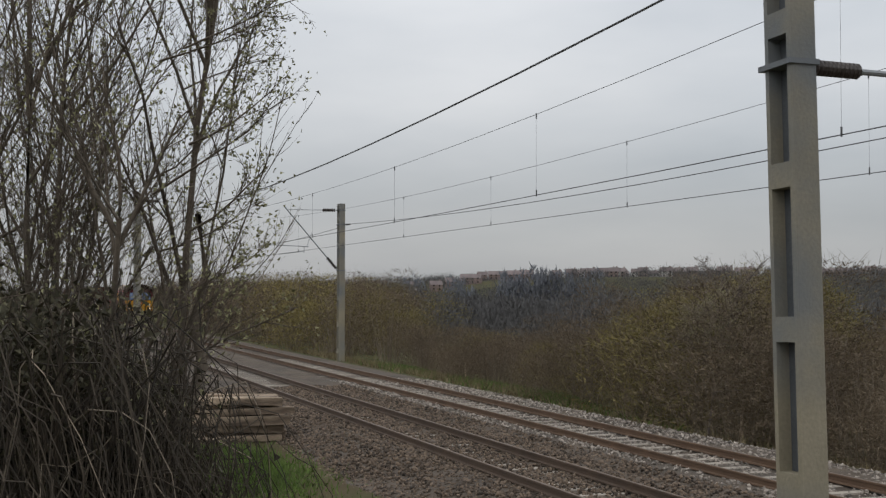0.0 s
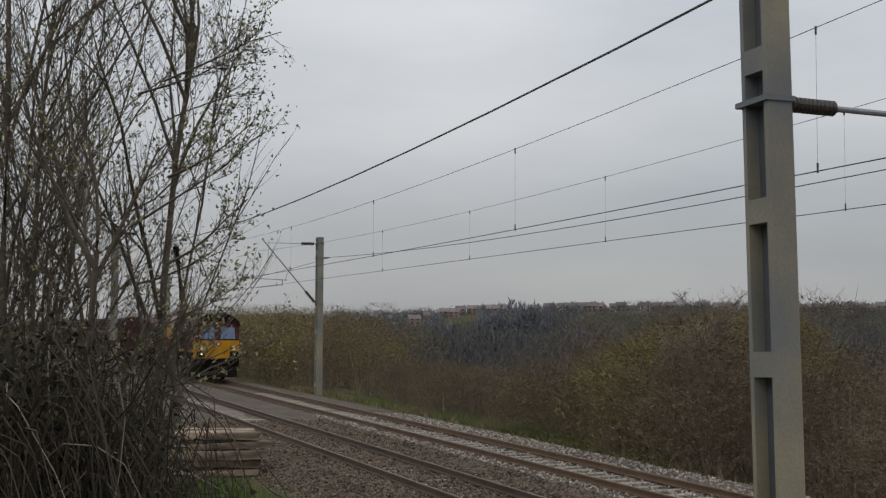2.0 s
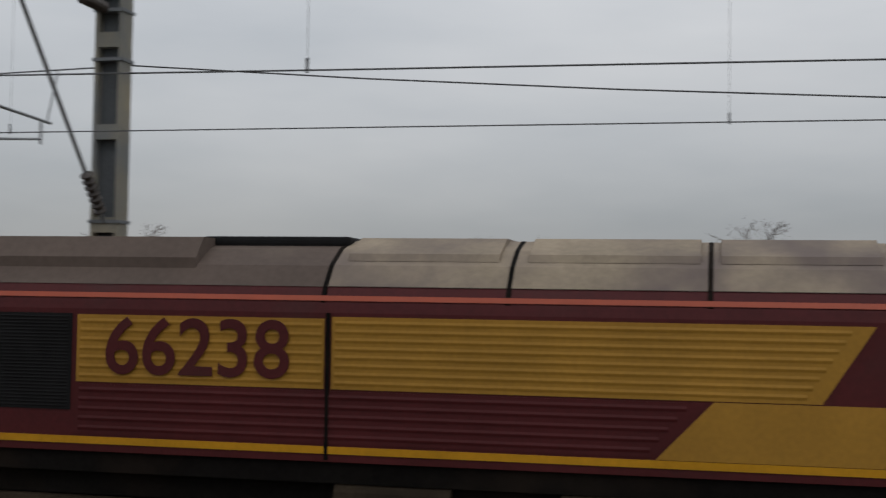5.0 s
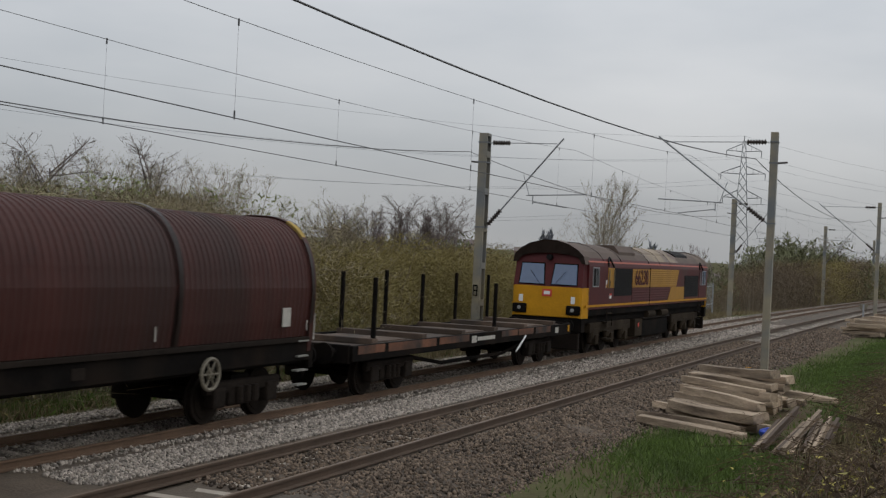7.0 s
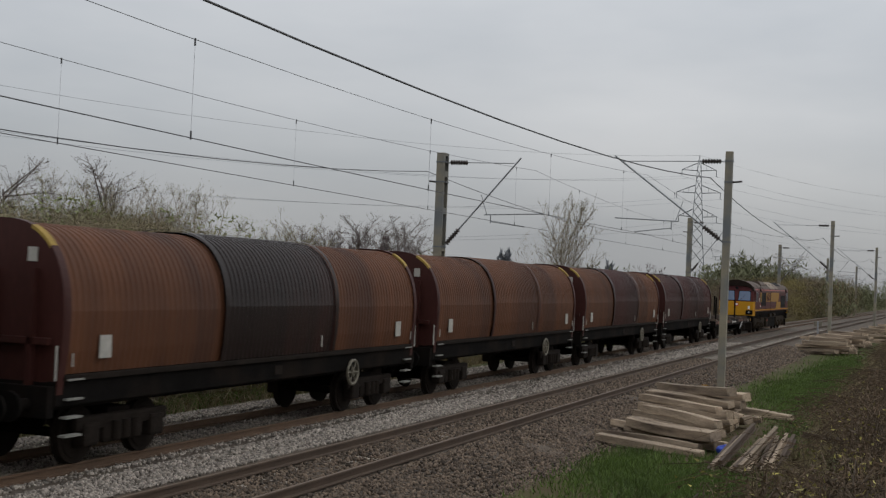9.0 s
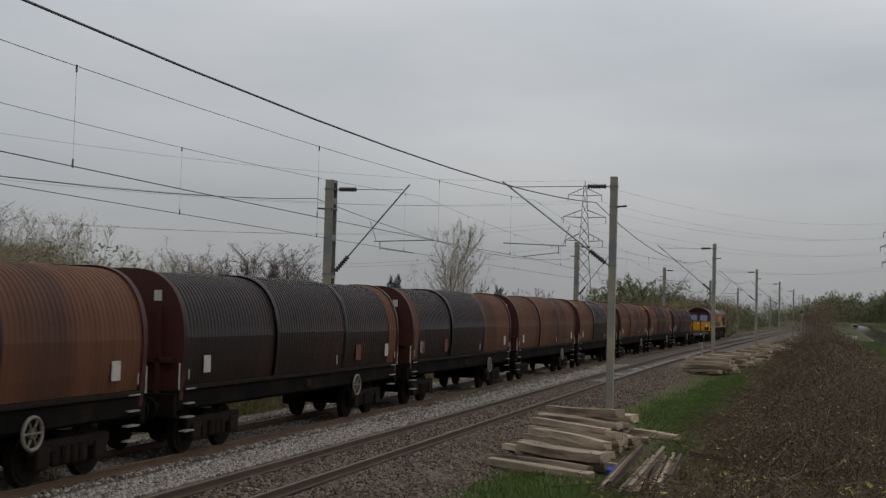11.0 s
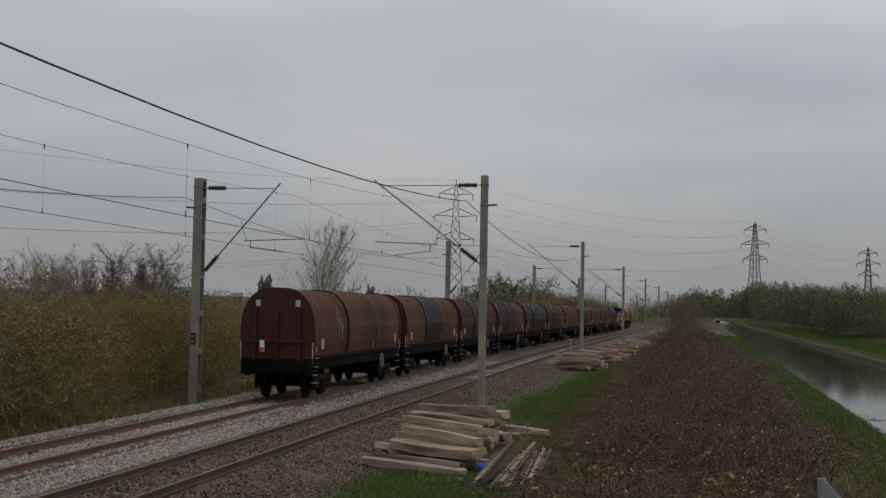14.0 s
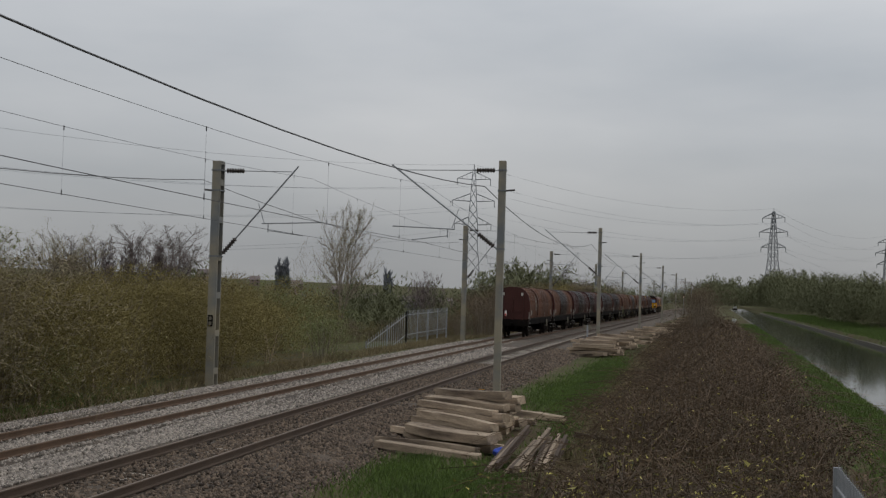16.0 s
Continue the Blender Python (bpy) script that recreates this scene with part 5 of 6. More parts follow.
def stems_mesh(seed, h, w, n):
    rnd = random.Random(seed)
    verts, faces = [], []
    for _ in range(n):
        a, r = rnd.uniform(0, 6.28), rnd.random() * 0.4 * w
        x, y = r * math.cos(a), r * math.sin(a)
        tube([(x * 0.4, y * 0.4, -0.3), (x * 0.8, y * 0.8, h * 0.4), (x * 1.2, y * 1.2, h * rnd.uniform(0.55, 0.88))], 0.028, verts, faces, 3, 0.006)
    me = bpy.data.meshes.new("scrub_stems")
    me.from_pydata(verts, [], faces)
    me.materials.append(M_TWIG)
    return me


KINDS = []
for i, (m, leaf) in enumerate(((M_OLIVE, 0.085), (M_BROWN, 0.07), (M_OLIVE, 0.08), (M_LEAF, 0.09), (M_BROWN, 0.065), (M_PALESCRUB, 0.07))):
    KINDS.append((scrub_mesh(20 + i, 4.2, 3.6, 13000, m, leaf * 1.15), stems_mesh(40 + i, 4.2, 3.6, 46)))
for i, (m, leaf) in enumerate(((M_OLIVE, 0.13), (M_BROWN, 0.12), (M_OLIVE, 0.13), (M_LEAF, 0.13), (M_BROWN, 0.11), (M_PALESCRUB, 0.12))):
    KINDS.append((scrub_mesh(30 + i, 4.2, 3.6, 6000, m, leaf), stems_mesh(50 + i, 4.2, 3.6, 26)))
SCRUB_LABEL = {0: "dense olive-brown willow scrub in early leaf", 1: "bare brown thicket of thin stems", 2: "dense olive-brown willow scrub in early leaf", 3: "fresh green young thicket", 4: "bare brown thicket of thin stems", 5: "pale grey-brown willow thicket with swelling buds"}


def bush(x, y, s, kind, sz=1.0):
    c, st = KINDS[kind + (0 if -62 < x < 62 and y < 28.5 and not -16 < x < 2 else 6)]
    th = empty("scrub_bush", pose(x, y, land(x, y) - 0.1, 0, 0, (x * 57 + y * 31) % 360), SCRUB_LABEL[kind], "bush", "lineside scrub")
    th.scale = (s, s, s * sz)
    for nm, me in (("crown", c), ("framework", st)):
        o = new(nm, me)
        o.parent = th
    return th


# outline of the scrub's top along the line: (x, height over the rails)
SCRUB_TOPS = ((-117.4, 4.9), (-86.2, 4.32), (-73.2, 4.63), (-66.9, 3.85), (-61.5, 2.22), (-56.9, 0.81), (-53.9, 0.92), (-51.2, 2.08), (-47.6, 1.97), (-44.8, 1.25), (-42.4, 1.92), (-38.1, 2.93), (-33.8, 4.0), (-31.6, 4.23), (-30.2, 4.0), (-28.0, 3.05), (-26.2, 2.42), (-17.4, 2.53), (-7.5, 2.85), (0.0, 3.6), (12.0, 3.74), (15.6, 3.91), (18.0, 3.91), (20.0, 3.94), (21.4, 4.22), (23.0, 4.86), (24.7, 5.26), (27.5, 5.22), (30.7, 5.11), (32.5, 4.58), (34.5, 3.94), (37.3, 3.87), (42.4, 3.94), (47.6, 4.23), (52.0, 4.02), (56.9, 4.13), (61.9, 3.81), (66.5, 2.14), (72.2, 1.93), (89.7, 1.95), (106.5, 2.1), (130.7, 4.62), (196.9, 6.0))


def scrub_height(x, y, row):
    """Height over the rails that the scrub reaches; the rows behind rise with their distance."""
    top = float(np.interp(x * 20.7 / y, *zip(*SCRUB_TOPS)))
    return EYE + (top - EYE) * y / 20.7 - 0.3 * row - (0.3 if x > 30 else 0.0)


rs = random.Random(9)
x = -150.0
while x < 240:
    for row, (y0, y1) in enumerate(((19.6, 21.8), (24.0, 27.5), (31, 36))):
        xx, yy = x + rs.uniform(-0.9, 0.9), rs.uniform(y0, y1) + (1.3 if 36 < x < 120 and row == 0 else 0)
        az = math.degrees(math.atan2(xx, yy + bend(xx)))
        yy += bend(xx)
        if row == 0 and 58 < xx < 104:
            continue
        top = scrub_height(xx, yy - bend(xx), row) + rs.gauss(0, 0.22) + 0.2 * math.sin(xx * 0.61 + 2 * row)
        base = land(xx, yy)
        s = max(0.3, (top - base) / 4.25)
        if az < -66:
            kind = rs.choice((1, 4, 1, 0) if az < -71 else (1, 0, 4, 1))
        elif az < 0:
            kind = rs.choice((1, 1, 4, 1, 0))
        elif az < 45:
            kind = rs.choice((3, 0, 2, 3))
        elif az < 57.5:
            kind = rs.choice((5, 5, 0, 5, 3))
        elif az < 68:
            kind = rs.choice((0, 2, 2, 1))
        elif az < 72.5:
            kind = rs.choice((3, 0, 2))
        else:
            kind = rs.choice((1, 4, 4, 2))
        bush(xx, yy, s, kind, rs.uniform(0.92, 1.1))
    x += rs.uniform(2.3, 3.1) if -70 < x < 80 else 5.2


for az, d, s in ((36.4, 24.2, 0.72), (38.2, 25.4, 0.85), (39.8, 25.2, 0.7), (60.4, 40, 0.6), (73.6, 66, 0.7)):
    bush(d * math.sin(radians(az)), d * math.cos(radians(az)), s, 3)
for az, d, el in ((90.55, 128, 0.5), (90.9, 135, 0.75), (90.7, 150, 0.95), (91.1, 142, 0.3)):
    bx, by = d * math.sin(radians(az)), d * math.cos(radians(az))
    bush(bx, by, (EYE + d * math.tan(radians(el)) - land(bx, by)) / 4.25 * 0.7, 1, 1.4)


# standing trees beyond the line
def tree_kind(seed, h, stems, kids, leaf_n, leaf, leaf_m, wob=0.10, wood=None):
    rnd, rng = random.Random(seed), np.random.default_rng(seed)
    verts, faces, tips = [], [], []
    for i in range(stems):
        branching(rnd, verts, faces, tips, (rnd.gauss(0, 0.2), rnd.gauss(0, 0.2), -0.3), (rnd.gauss(0, 2.2 * wob if stems > 1 else 0.03), rnd.gauss(0, 2.2 * wob if stems > 1 else 0.03), 1), h * rnd.uniform(0.8, 1.0), 0.07 if stems > 1 else 0.085, 0, 0.75 if stems > 1 else 1.15, 0.05 if stems > 1 else 0.02, kids, wob, 0.011)
    me = bpy.data.meshes.new("trunk")
    me.from_pydata(verts, [], faces)
    me.materials.append(wood or M_TWIG)
    v, f = leaves_at(tips, leaf_n, leaf, 0.12, rng, rnd)
    return me, np_mesh("tree_crown", v, f, leaf_m)


TREES = [tree_kind(61, 10, 4, (12, 7, 5), 6500, 0.055, M_BUD), tree_kind(62, 10, 1, (22, 7, 5), 1500, 0.05, M_GREYTWIG, 0.05, M_GREYTWIG), tree_kind(63, 10, 1, (40, 9, 5), 15000, 0.055, M_FRESH, 0.05), tree_kind(64, 10, 6, (11, 7, 5), 5000, 0.06, M_BUD, 0.10)]
TREE_LABEL = ["slim bare tree with sparse opening leaves", "bare leafless tree with fine twigs", "young tree in fresh pale green leaf", "open-crowned bare tree with a few opening buds"]


def tree(az, d, top_el, kind, turn=0):
    x, y = polar(az, d)
    z = land(x, y)
    s = (EYE + d * math.tan(radians(top_el)) - z) / (11.6 if kind == 0 else 9.7)
    th = empty("tree", pose(x, y, z, 0, 0, turn), TREE_LABEL[kind], "tree", "trees beyond the line")
    wide = 0.68 if kind == 3 else 1.05
    th.scale = (s * wide, s * wide, s)
    for nm, me in zip(("trunk", "crown"), TREES[kind]):
        o = new(nm, me)
        o.parent = th


for az, d, el, kind in ((33.2, 62, 6.2, 1), (34.6, 66, 6.4, 0), (37.2, 66, 5.2, 1), (40.7, 52, 6.6, 2), (39.0, 54, 5.0, 2), (46.5, 48, 3.0, 0), (48.2, 50, 3.7, 0), (50.2, 46, 4.2, 1), (49.4, 44, 4.0, 0), (54.2, 47, 4.0, 0), (51.9, 50, 4.1, 0), (53.4, 52, 4.1, 1), (55.0, 50, 3.9, 0), (47.6, 47, 3.4, 1), (52.8, 48, 3.9, 0), (56.2, 50, 3.6, 0),
                        (60.2, 46, 3.55, 0), (62.4, 150, 1.95, 1), (63.2, 155, 1.9, 1), (64.4, 150, 2.5, 1), (65.2, 160, 2.0, 1), (66.3, 145, 2.55, 1), (66.8, 150, 2.3, 1), (67.5, 155, 1.7, 1), (74.25, 118, 3.66, 3), (83.2, 230, 1.7, 0), (84.0, 220, 1.5, 1),
                        (-57.0, 36, 1.75, 0), (-58.2, 36, 1.4, 1), (2, 60, 3.5, 1), (-12, 55, 3.2, 0), (-26, 60, 3.0, 1), (-40, 58, 1.5, 0), (17, 64, 3.8, 0)):
    tree(az, d, el, kind, az * 37 % 360)


# far woods: belts of crowns, joined
def wood_belt(name, spots, label, material, seed, long=0.10, wide=0.020, loose=0.3):
    """spots: (x, y, base z, top z, half width, count). Crowns of upright twigs in several domes each."""
    rng = np.random.default_rng(seed)
    ps, ds, ls, ws = [], [], [], []
    for x, y, z0, z1, w, n in spots:
        h = z1 - z0
        k = rng.integers(0, 6, n)
        cx, cy, top = rng.normal(0, 0.5 * w, 6), rng.normal(0, 0.5 * w, 6), rng.uniform(0.62, 1.0, 6)
        r = w * rng.uniform(0.35, 0.6, 6)
        rho = np.sqrt(rng.random(n))
        ang = rng.uniform(0, 2 * np.pi, n)
        u = (1 - 0.55 * rho ** 2.4) * top[k] * (1 - 0.72 * rng.random(n) ** 1.5)
        ps.append(np.stack([x + cx[k] + r[k] * rho * np.cos(ang), y + cy[k] + r[k] * rho * np.sin(ang), z0 + u * h * 0.95], 1))
        ds.append(np.stack([rng.normal(0, loose, n), rng.normal(0, loose, n), np.ones(n)], 1))
        ls.append(rng.uniform(0.4, 1.3, n) * long * h)
        ws.append(rng.uniform(0.5, 1.2, n) * wide * h)
    p, d = np.concatenate(ps), np.concatenate(ds)
    l, w = np.concatenate(ls)[:, None], np.concatenate(ws)[:, None]
    a = rng.uniform(0, 2 * np.pi, len(p))
    side = np.stack([np.cos(a), np.sin(a), rng.normal(0, 0.15, len(p))], 1)
    v = np.stack([p - side * w, p + side * w, p + d * l], 1).reshape(-1, 3)
    ob = new(name, np_mesh(name, v, np.arange(len(v)).reshape(-1, 3), material))
    return tagged(ob, label, "woodland", kind="stuff")


rw = random.Random(31)
# paler blue wood: the haze over the skyline trees is in its colour
M_HAZEWOOD = mat("haze_tinted_wood", (0.165, 0.172, 0.190), 0.95, vary=0.25, scale=0.03, fine=0.3, bump=0, per_island=0.14, spec=0.1)
M_WOODGREEN = mat("spring_wood", (0.142, 0.146, 0.082), 0.95, vary=0.3, scale=0.08, fine=0.6, bump=0, per_island=0.1, spec=0.1)
spots = []
# trees beyond the canal
for i in range(120):
    x = 95 + 500 * (i / 120) ** 1.25
    off = rw.uniform(8.5, 26) if x < 170 else rw.uniform(3.5, 13)
    y = canal_far(x) - off
    top = EYE + math.hypot(x, y) * math.tan(radians(rw.uniform(0.85, 1.75)))
    spots.append((x + rw.uniform(-3, 3), y, 0.2, top, rw.uniform(2.5, 5.5), 6500 if x < 250 else 2200))
for i in range(60):
    x = 70 + 60 * rw.random()
    y = canal_far(x) - rw.uniform(12, 40)
    spots.append((x, y, 0.2, EYE + math.hypot(x, y) * math.tan(radians(rw.uniform(1.5, 2.3))), rw.uniform(2.5, 3.6), 4500))
wood_belt("canal_woodland", spots, "hazy early-spring trees beyond the canal bank", M_WOODGREEN, 3, 0.05, 0.0065, 0.8)
spots = []
for i in range(30):
    x, y = polar(rw.uniform(88.6, 92.4), rw.uniform(520, 700))
    spots.append((x, y, -0.4, rw.uniform(8.5, 13), rw.uniform(4, 8), 700))
for i in range(16):
    x, y = polar(91.2 + 0.17 * i, rw.uniform(520, 640))
    spots.append((x, y, -0.4, EYE + math.hypot(x, y) * math.tan(radians(rw.uniform(0.8, 1.35))), rw.uniform(4, 7), 900))
for i in range(14):
    x, y = polar(81.2 + 0.27 * i, rw.uniform(190, 260))
    spots.append((x, y, -3, EYE + math.hypot(x, y) * math.tan(radians(1.15 + 0.7 * math.exp(-((i - 6) / 4) ** 2))), rw.uniform(4, 6), 1500))
for i in range(90):
    x = rw.uniform(110, 560)
    y = 24 + bend(x) + rw.uniform(0, 30)
    spots.append((x, y, -3.0, rw.uniform(3.0, 6.0) + x * 0.006, rw.uniform(3, 5), 900))
for i in range(26):
    x, y = rw.uniform(640, 760), rw.uniform(-48, -8)
    spots.append((x, y, -0.6, EYE + x * math.tan(radians(rw.uniform(0.75, 1.15))), rw.uniform(4, 7), 1100))
wood_belt("lineside_woodland", spots, "brown and green thickets closing the far end of the line", M_WOODGREEN, 4, 0.06, 0.014, 0.7)
spots = []
for i in range(900):
    az = rw.uniform(-92, 86) if i < 560 else rw.uniform(-80, -46)
    d = rw.choice((110, 170, 240, 330, 430, 560, 700)) * rw.uniform(0.85, 1.2)
    x, y = polar(az, d)
    if y < 48 + abs(x) * 0.02:
        continue
    z = land(x, y)
    spots.append((x, y, z - 1, z + rw.uniform(4.5, 9) * (0.7 + d / 1200), rw.uniform(5, 11) * (0.6 + d / 600), 520))
for i in range(640):
    az, d = rw.uniform(-84, -50), rw.uniform(150, 1100)
    x, y = polar(az, d)
    z = land(x, y)
    if y < 60:
        continue
    spots.append((x, y, z - 1, min(z + rw.uniform(5, 10), EYE + d * math.tan(radians(0.75))), rw.uniform(7, 16), 420))
for i in range(170):
    az = -93 + 48 * i / 170 + rw.uniform(-0.3, 0.3)
    d = min(2800, rw.uniform(360, 560) / math.cos(radians(az))) if az > -86 else rw.uniform(1400, 2400)
    x, y = polar(az, d)
    z = land(x, y)
    spots.append((x, y, z - 2, z + rw.uniform(5, 10) * (0.6 + d / 2000), rw.uniform(12, 26) * (0.5 + d / 1800), 520))
wood_belt("valley_woodland", spots, "bare woods on the far valley side, coloured grey with haze", M_FARWOOD, 6)
spots = []
for i, (az, el) in enumerate(((76.35, 1.2), (76.5, 1.25), (71.45, 1.5), (71.58, 1.6), (71.7, 1.55), (71.82, 1.5), (-63.8, 1.3), (-64.6, 1.4), (-65.5, 1.25), (-66.6, 1.4), (-67.3, 1.2), (-69.5, 1.05), (-71.8, 1.1))):
    x, y = polar(az, 620)
    z = land(x, y)
    spots.append((x, y, z - 2, EYE + 620 * math.tan(radians(el)) , 1.3 if az > 0 else 8, 700))
wood_belt("ridge_trees", spots, "haze-tinted poplars and copses standing on the skyline", M_HAZEWOOD, 7)

M_TWIGHAZE = mat("bare_twig_crowns", (0.215, 0.178, 0.128), 0.95, vary=0.25, scale=0.2, fine=1, bump=0, per_island=0.25, spec=0.1)
M_PURPLETWIG = mat("purple_brown_crowns", (0.155, 0.125, 0.12), 0.95, vary=0.25, scale=0.1, fine=0.6, bump=0, per_island=0.2, spec=0.1)
spots = []
for i in range(15):
    az, d = 45.6 + 0.8 * i + rw.uniform(-0.3, 0.3), rw.uniform(46, 56)
    x, y = polar(az, d)
    spots.append((x, y, 2.0, EYE + d * math.tan(radians(rw.uniform(3.3, 4.1))), rw.uniform(1.4, 2.2), 1500))
for az, el, w in ((74.25, 3.3, 2.0),):
    d = 118 if az > 60 else 54
    x, y = polar(az, d)
    spots.append((x, y, 3.2, EYE + d * math.tan(radians(el)), w, 700))
wood_belt("twiggy_copse", spots, "airy brown bare crowns behind the scrub", M_TWIGHAZE, 8, 0.09, 0.0024, 0.8)
spots = []
for az, el in ((61.4, 1.5), (62.4, 1.9), (63.1, 1.8), (64.1, 2.2), (64.5, 2.4), (65.3, 1.8), (66.2, 2.4), (66.6, 2.35), (67.3, 1.7), (77.6, 1.0), (78.4, 1.1)):
    x, y = polar(az, 150)
    spots.append((x, y, 0.5, EYE + 150 * math.tan(radians(el)), 1.5, 900))
wood_belt("purple_copse", spots, "purplish bare trees standing beyond the scrub", M_PURPLETWIG, 9, 0.09, 0.006, 0.5)


# ---- brambles, grass and banks ----
def in_brambles(x, y):
    left = 2.35 - 0.007 * x + 0.3 * math.sin(x * 0.35) + 0.8 * noise.noise((x * 0.6, 3, 4))
    if 24.3 < x < 30.4 and 1.5 < y < 4.4:
        return False
    right = max(-6.4, -2.0 - 0.048 * x) - 0.3 * math.sin(x * 0.21) + 0.5 * noise.noise((x * 0.5, 0, 4))
    return right < y < left


def bramble_patch():
    rnd, rng = random.Random(77), np.random.default_rng(77)
    verts, faces, lp, ld = [], [], [], []
    count = 0
    while count < 14000:
        x = 9 + 190 * rnd.random() ** 2.3
        y = rnd.uniform(-7.5, 3.2)
        if not in_brambles(x, y) and (rnd.random() > 0.06 or 24.3 < x < 30.4 and 1.5 < y < 4.4):
            continue
        count += 1
        mid = 1 - abs((y + 0.6 + 0.012 * x) / 3.6) ** 2 + 0.9 * noise.noise((x * 0.55, y * 0.55, 9))
        h = (0.12 + 0.95 * max(0, mid)) * rnd.uniform(0.6, 1.15) * (1 + 0.6 * noise.noise((x * 0.13, y * 0.3, 2)))
        z = land(x, y)
        dx, dy = rnd.gauss(0, 0.8), rnd.gauss(0, 0.8)
        pts = [(x, y, z), (x + dx * 0.3, y + dy * 0.3, z + h * 0.8), (x + dx * 0.8, y + dy * 0.8, z + h), (x + dx * 1.3, y + dy * 1.3, z + h * rnd.uniform(0.35, 0.9))]
        if rnd.random() < 0.06:
            pts = [(x, y, z), (x + dx * 0.1, y + dy * 0.1, z + h * 0.7), (x + dx * 0.25, y + dy * 0.25, z + h * 1.5)]
        tube(pts, 0.007 + 0.00012 * x, verts, faces, 3, 0.003 + 0.00008 * x)
        for _ in range(10):
            k = rnd.random()
            j = min(len(pts) - 2, int(k * (len(pts) - 1)))
            q = Vector(pts[j]).lerp(Vector(pts[j + 1]), k * (len(pts) - 1) - j)
            lp.append((q.x + rnd.gauss(0, 0.08), q.y + rnd.gauss(0, 0.08), q.z + rnd.gauss(0, 0.06)))
            ld.append((rnd.gauss(0, 1), rnd.gauss(0, 1), rnd.gauss(0.2, 0.6)))
    n = len(verts)
    ob = soup("bramble_canes", verts, faces, M_CANE)
    tagged(ob, "tangled dead brown bramble canes on a low bank", "brambles", kind="stuff")
    k = len(lp)
    v, f = slivers(lp, ld, rng.uniform(0.04, 0.12, k), rng.uniform(0.008, 0.03, k), rng)
    clump = np.array([noise.noise((a * 0.45, b * 0.45, 5)) + 0.03 * (22 - a) for a, b, c in lp])
    pick = rng.random(k) < np.clip(0.12 + 0.55 * clump, 0.02, 0.6)
    for nm, sel, m, lab in (("bramble_litter", ~pick, M_CANE, "dead brown bramble leaves and litter"), ("bramble_leaves", pick, M_YELLEAF, "scattered yellow-green bramble leaves")):
        fi = f[sel]
        tagged(new(nm, np_mesh(nm, v[fi.ravel()], np.arange(fi.size).reshape(-1, 3), m)), lab, "brambles", kind="stuff")


M_YELLEAF = mat("yellow_green_leaf", (0.30, 0.26, 0.06), 0.7, vary=0.3, scale=1, fine=10, bump=0, per_island=0.5)
bramble_patch()


def grass_patch(name, spots, n, h, material, label, seed, keep=None):
    """Blades over ellipses (x, y, rx, ry)."""
    rng = np.random.default_rng(seed)
    area = np.array([a[2] * a[3] for a in spots])
    k = rng.choice(len(spots), n, p=area / area.sum())
    s = np.array(spots)[k]
    ang, r = rng.uniform(0, 2 * np.pi, n), np.abs(rng.normal(0, 0.62, n))
    x, y = s[:, 0] + s[:, 2] * r * np.cos(ang), s[:, 1] + s[:, 3] * r * np.sin(ang)
    z = np.array([land(a, b) for a, b in zip(x, y)])
    d = np.stack([rng.normal(0, 0.5, n), rng.normal(0, 0.5, n), np.ones(n)], 1)
    far = 1 + np.hypot(x, y) / 60
    v, f = slivers(np.stack([x, y, z - 0.01], 1), d, rng.uniform(0.5, 1.3, n) * h, rng.uniform(0.5, 1.2, n) * 0.012 * far, rng)
    return tagged(new(name, np_mesh(name, v, f, material)), label, "grass", kind="stuff")


grass_patch("grass_by_sleepers", [(23, 4.2, 4.5, 2.0), (25, 5.6, 3, 0.8), (47, 4.0, 9, 1.6), (60, 3.7, 14, 1.2), (33, 2.9, 5, 0.7)], 72000, 0.15, M_GRASS, "short bright green grass beside the stacked timbers", 1)
grass_patch("grass_by_old_stack", [(-24.5, 4.6, 3.5, 1.3), (-27, 5.0, 3.0, 1.0)], 14000, 0.16, M_GRASS, "short green grass in front of the sleeper stack", 2)
grass_patch("towpath_grass", [(x, canal_near(x) + 1.1, 7, 1.5) for x in range(12, 190, 8)], 130000, 0.2, M_GRASS, "bright green grass along the canal bank", 3)
grass_patch("far_bank_grass", [(x, canal_far(x) - 4.2, 14, 3.6) for x in range(60, 330, 14)] + [(x, canal_far(x) - 1.7, 12, 1.3) for x in range(30, 400, 11)], 90000, 0.3, M_GRASS, "green grass strip on the far canal bank", 4)
grass_patch("dead_grass_strip", [(x, 18.5 + bend(x), 6, 0.9) for x in range(-70, 130, 9)], 52000, 0.36, M_DRYGRASS, "pale dead grass along the foot of the ballast", 5)
grass_patch("green_verge", [(x, 18.9, 5, 0.9) for x in (-58, -46, -40, -33, 12, 17, 21, 25, 30, 36)], 34000, 0.4, M_GRASS, "green verge below the scrub", 6)
grass_patch("bank_edge_grass", [(x, 2.5 - 0.007 * x, 4, 0.7) for x in range(26, 110, 6)], 30000, 0.26, M_DRYGRASS, "dull straw-coloured grass at the foot of the brambles", 8)
grass_patch("mound_grass", [(4, 1, 9, 5), (-6, 1, 9, 6), (12, -1, 8, 4)], 26000, 0.22, M_DRYGRASS, "rough dead grass on the bank", 7)


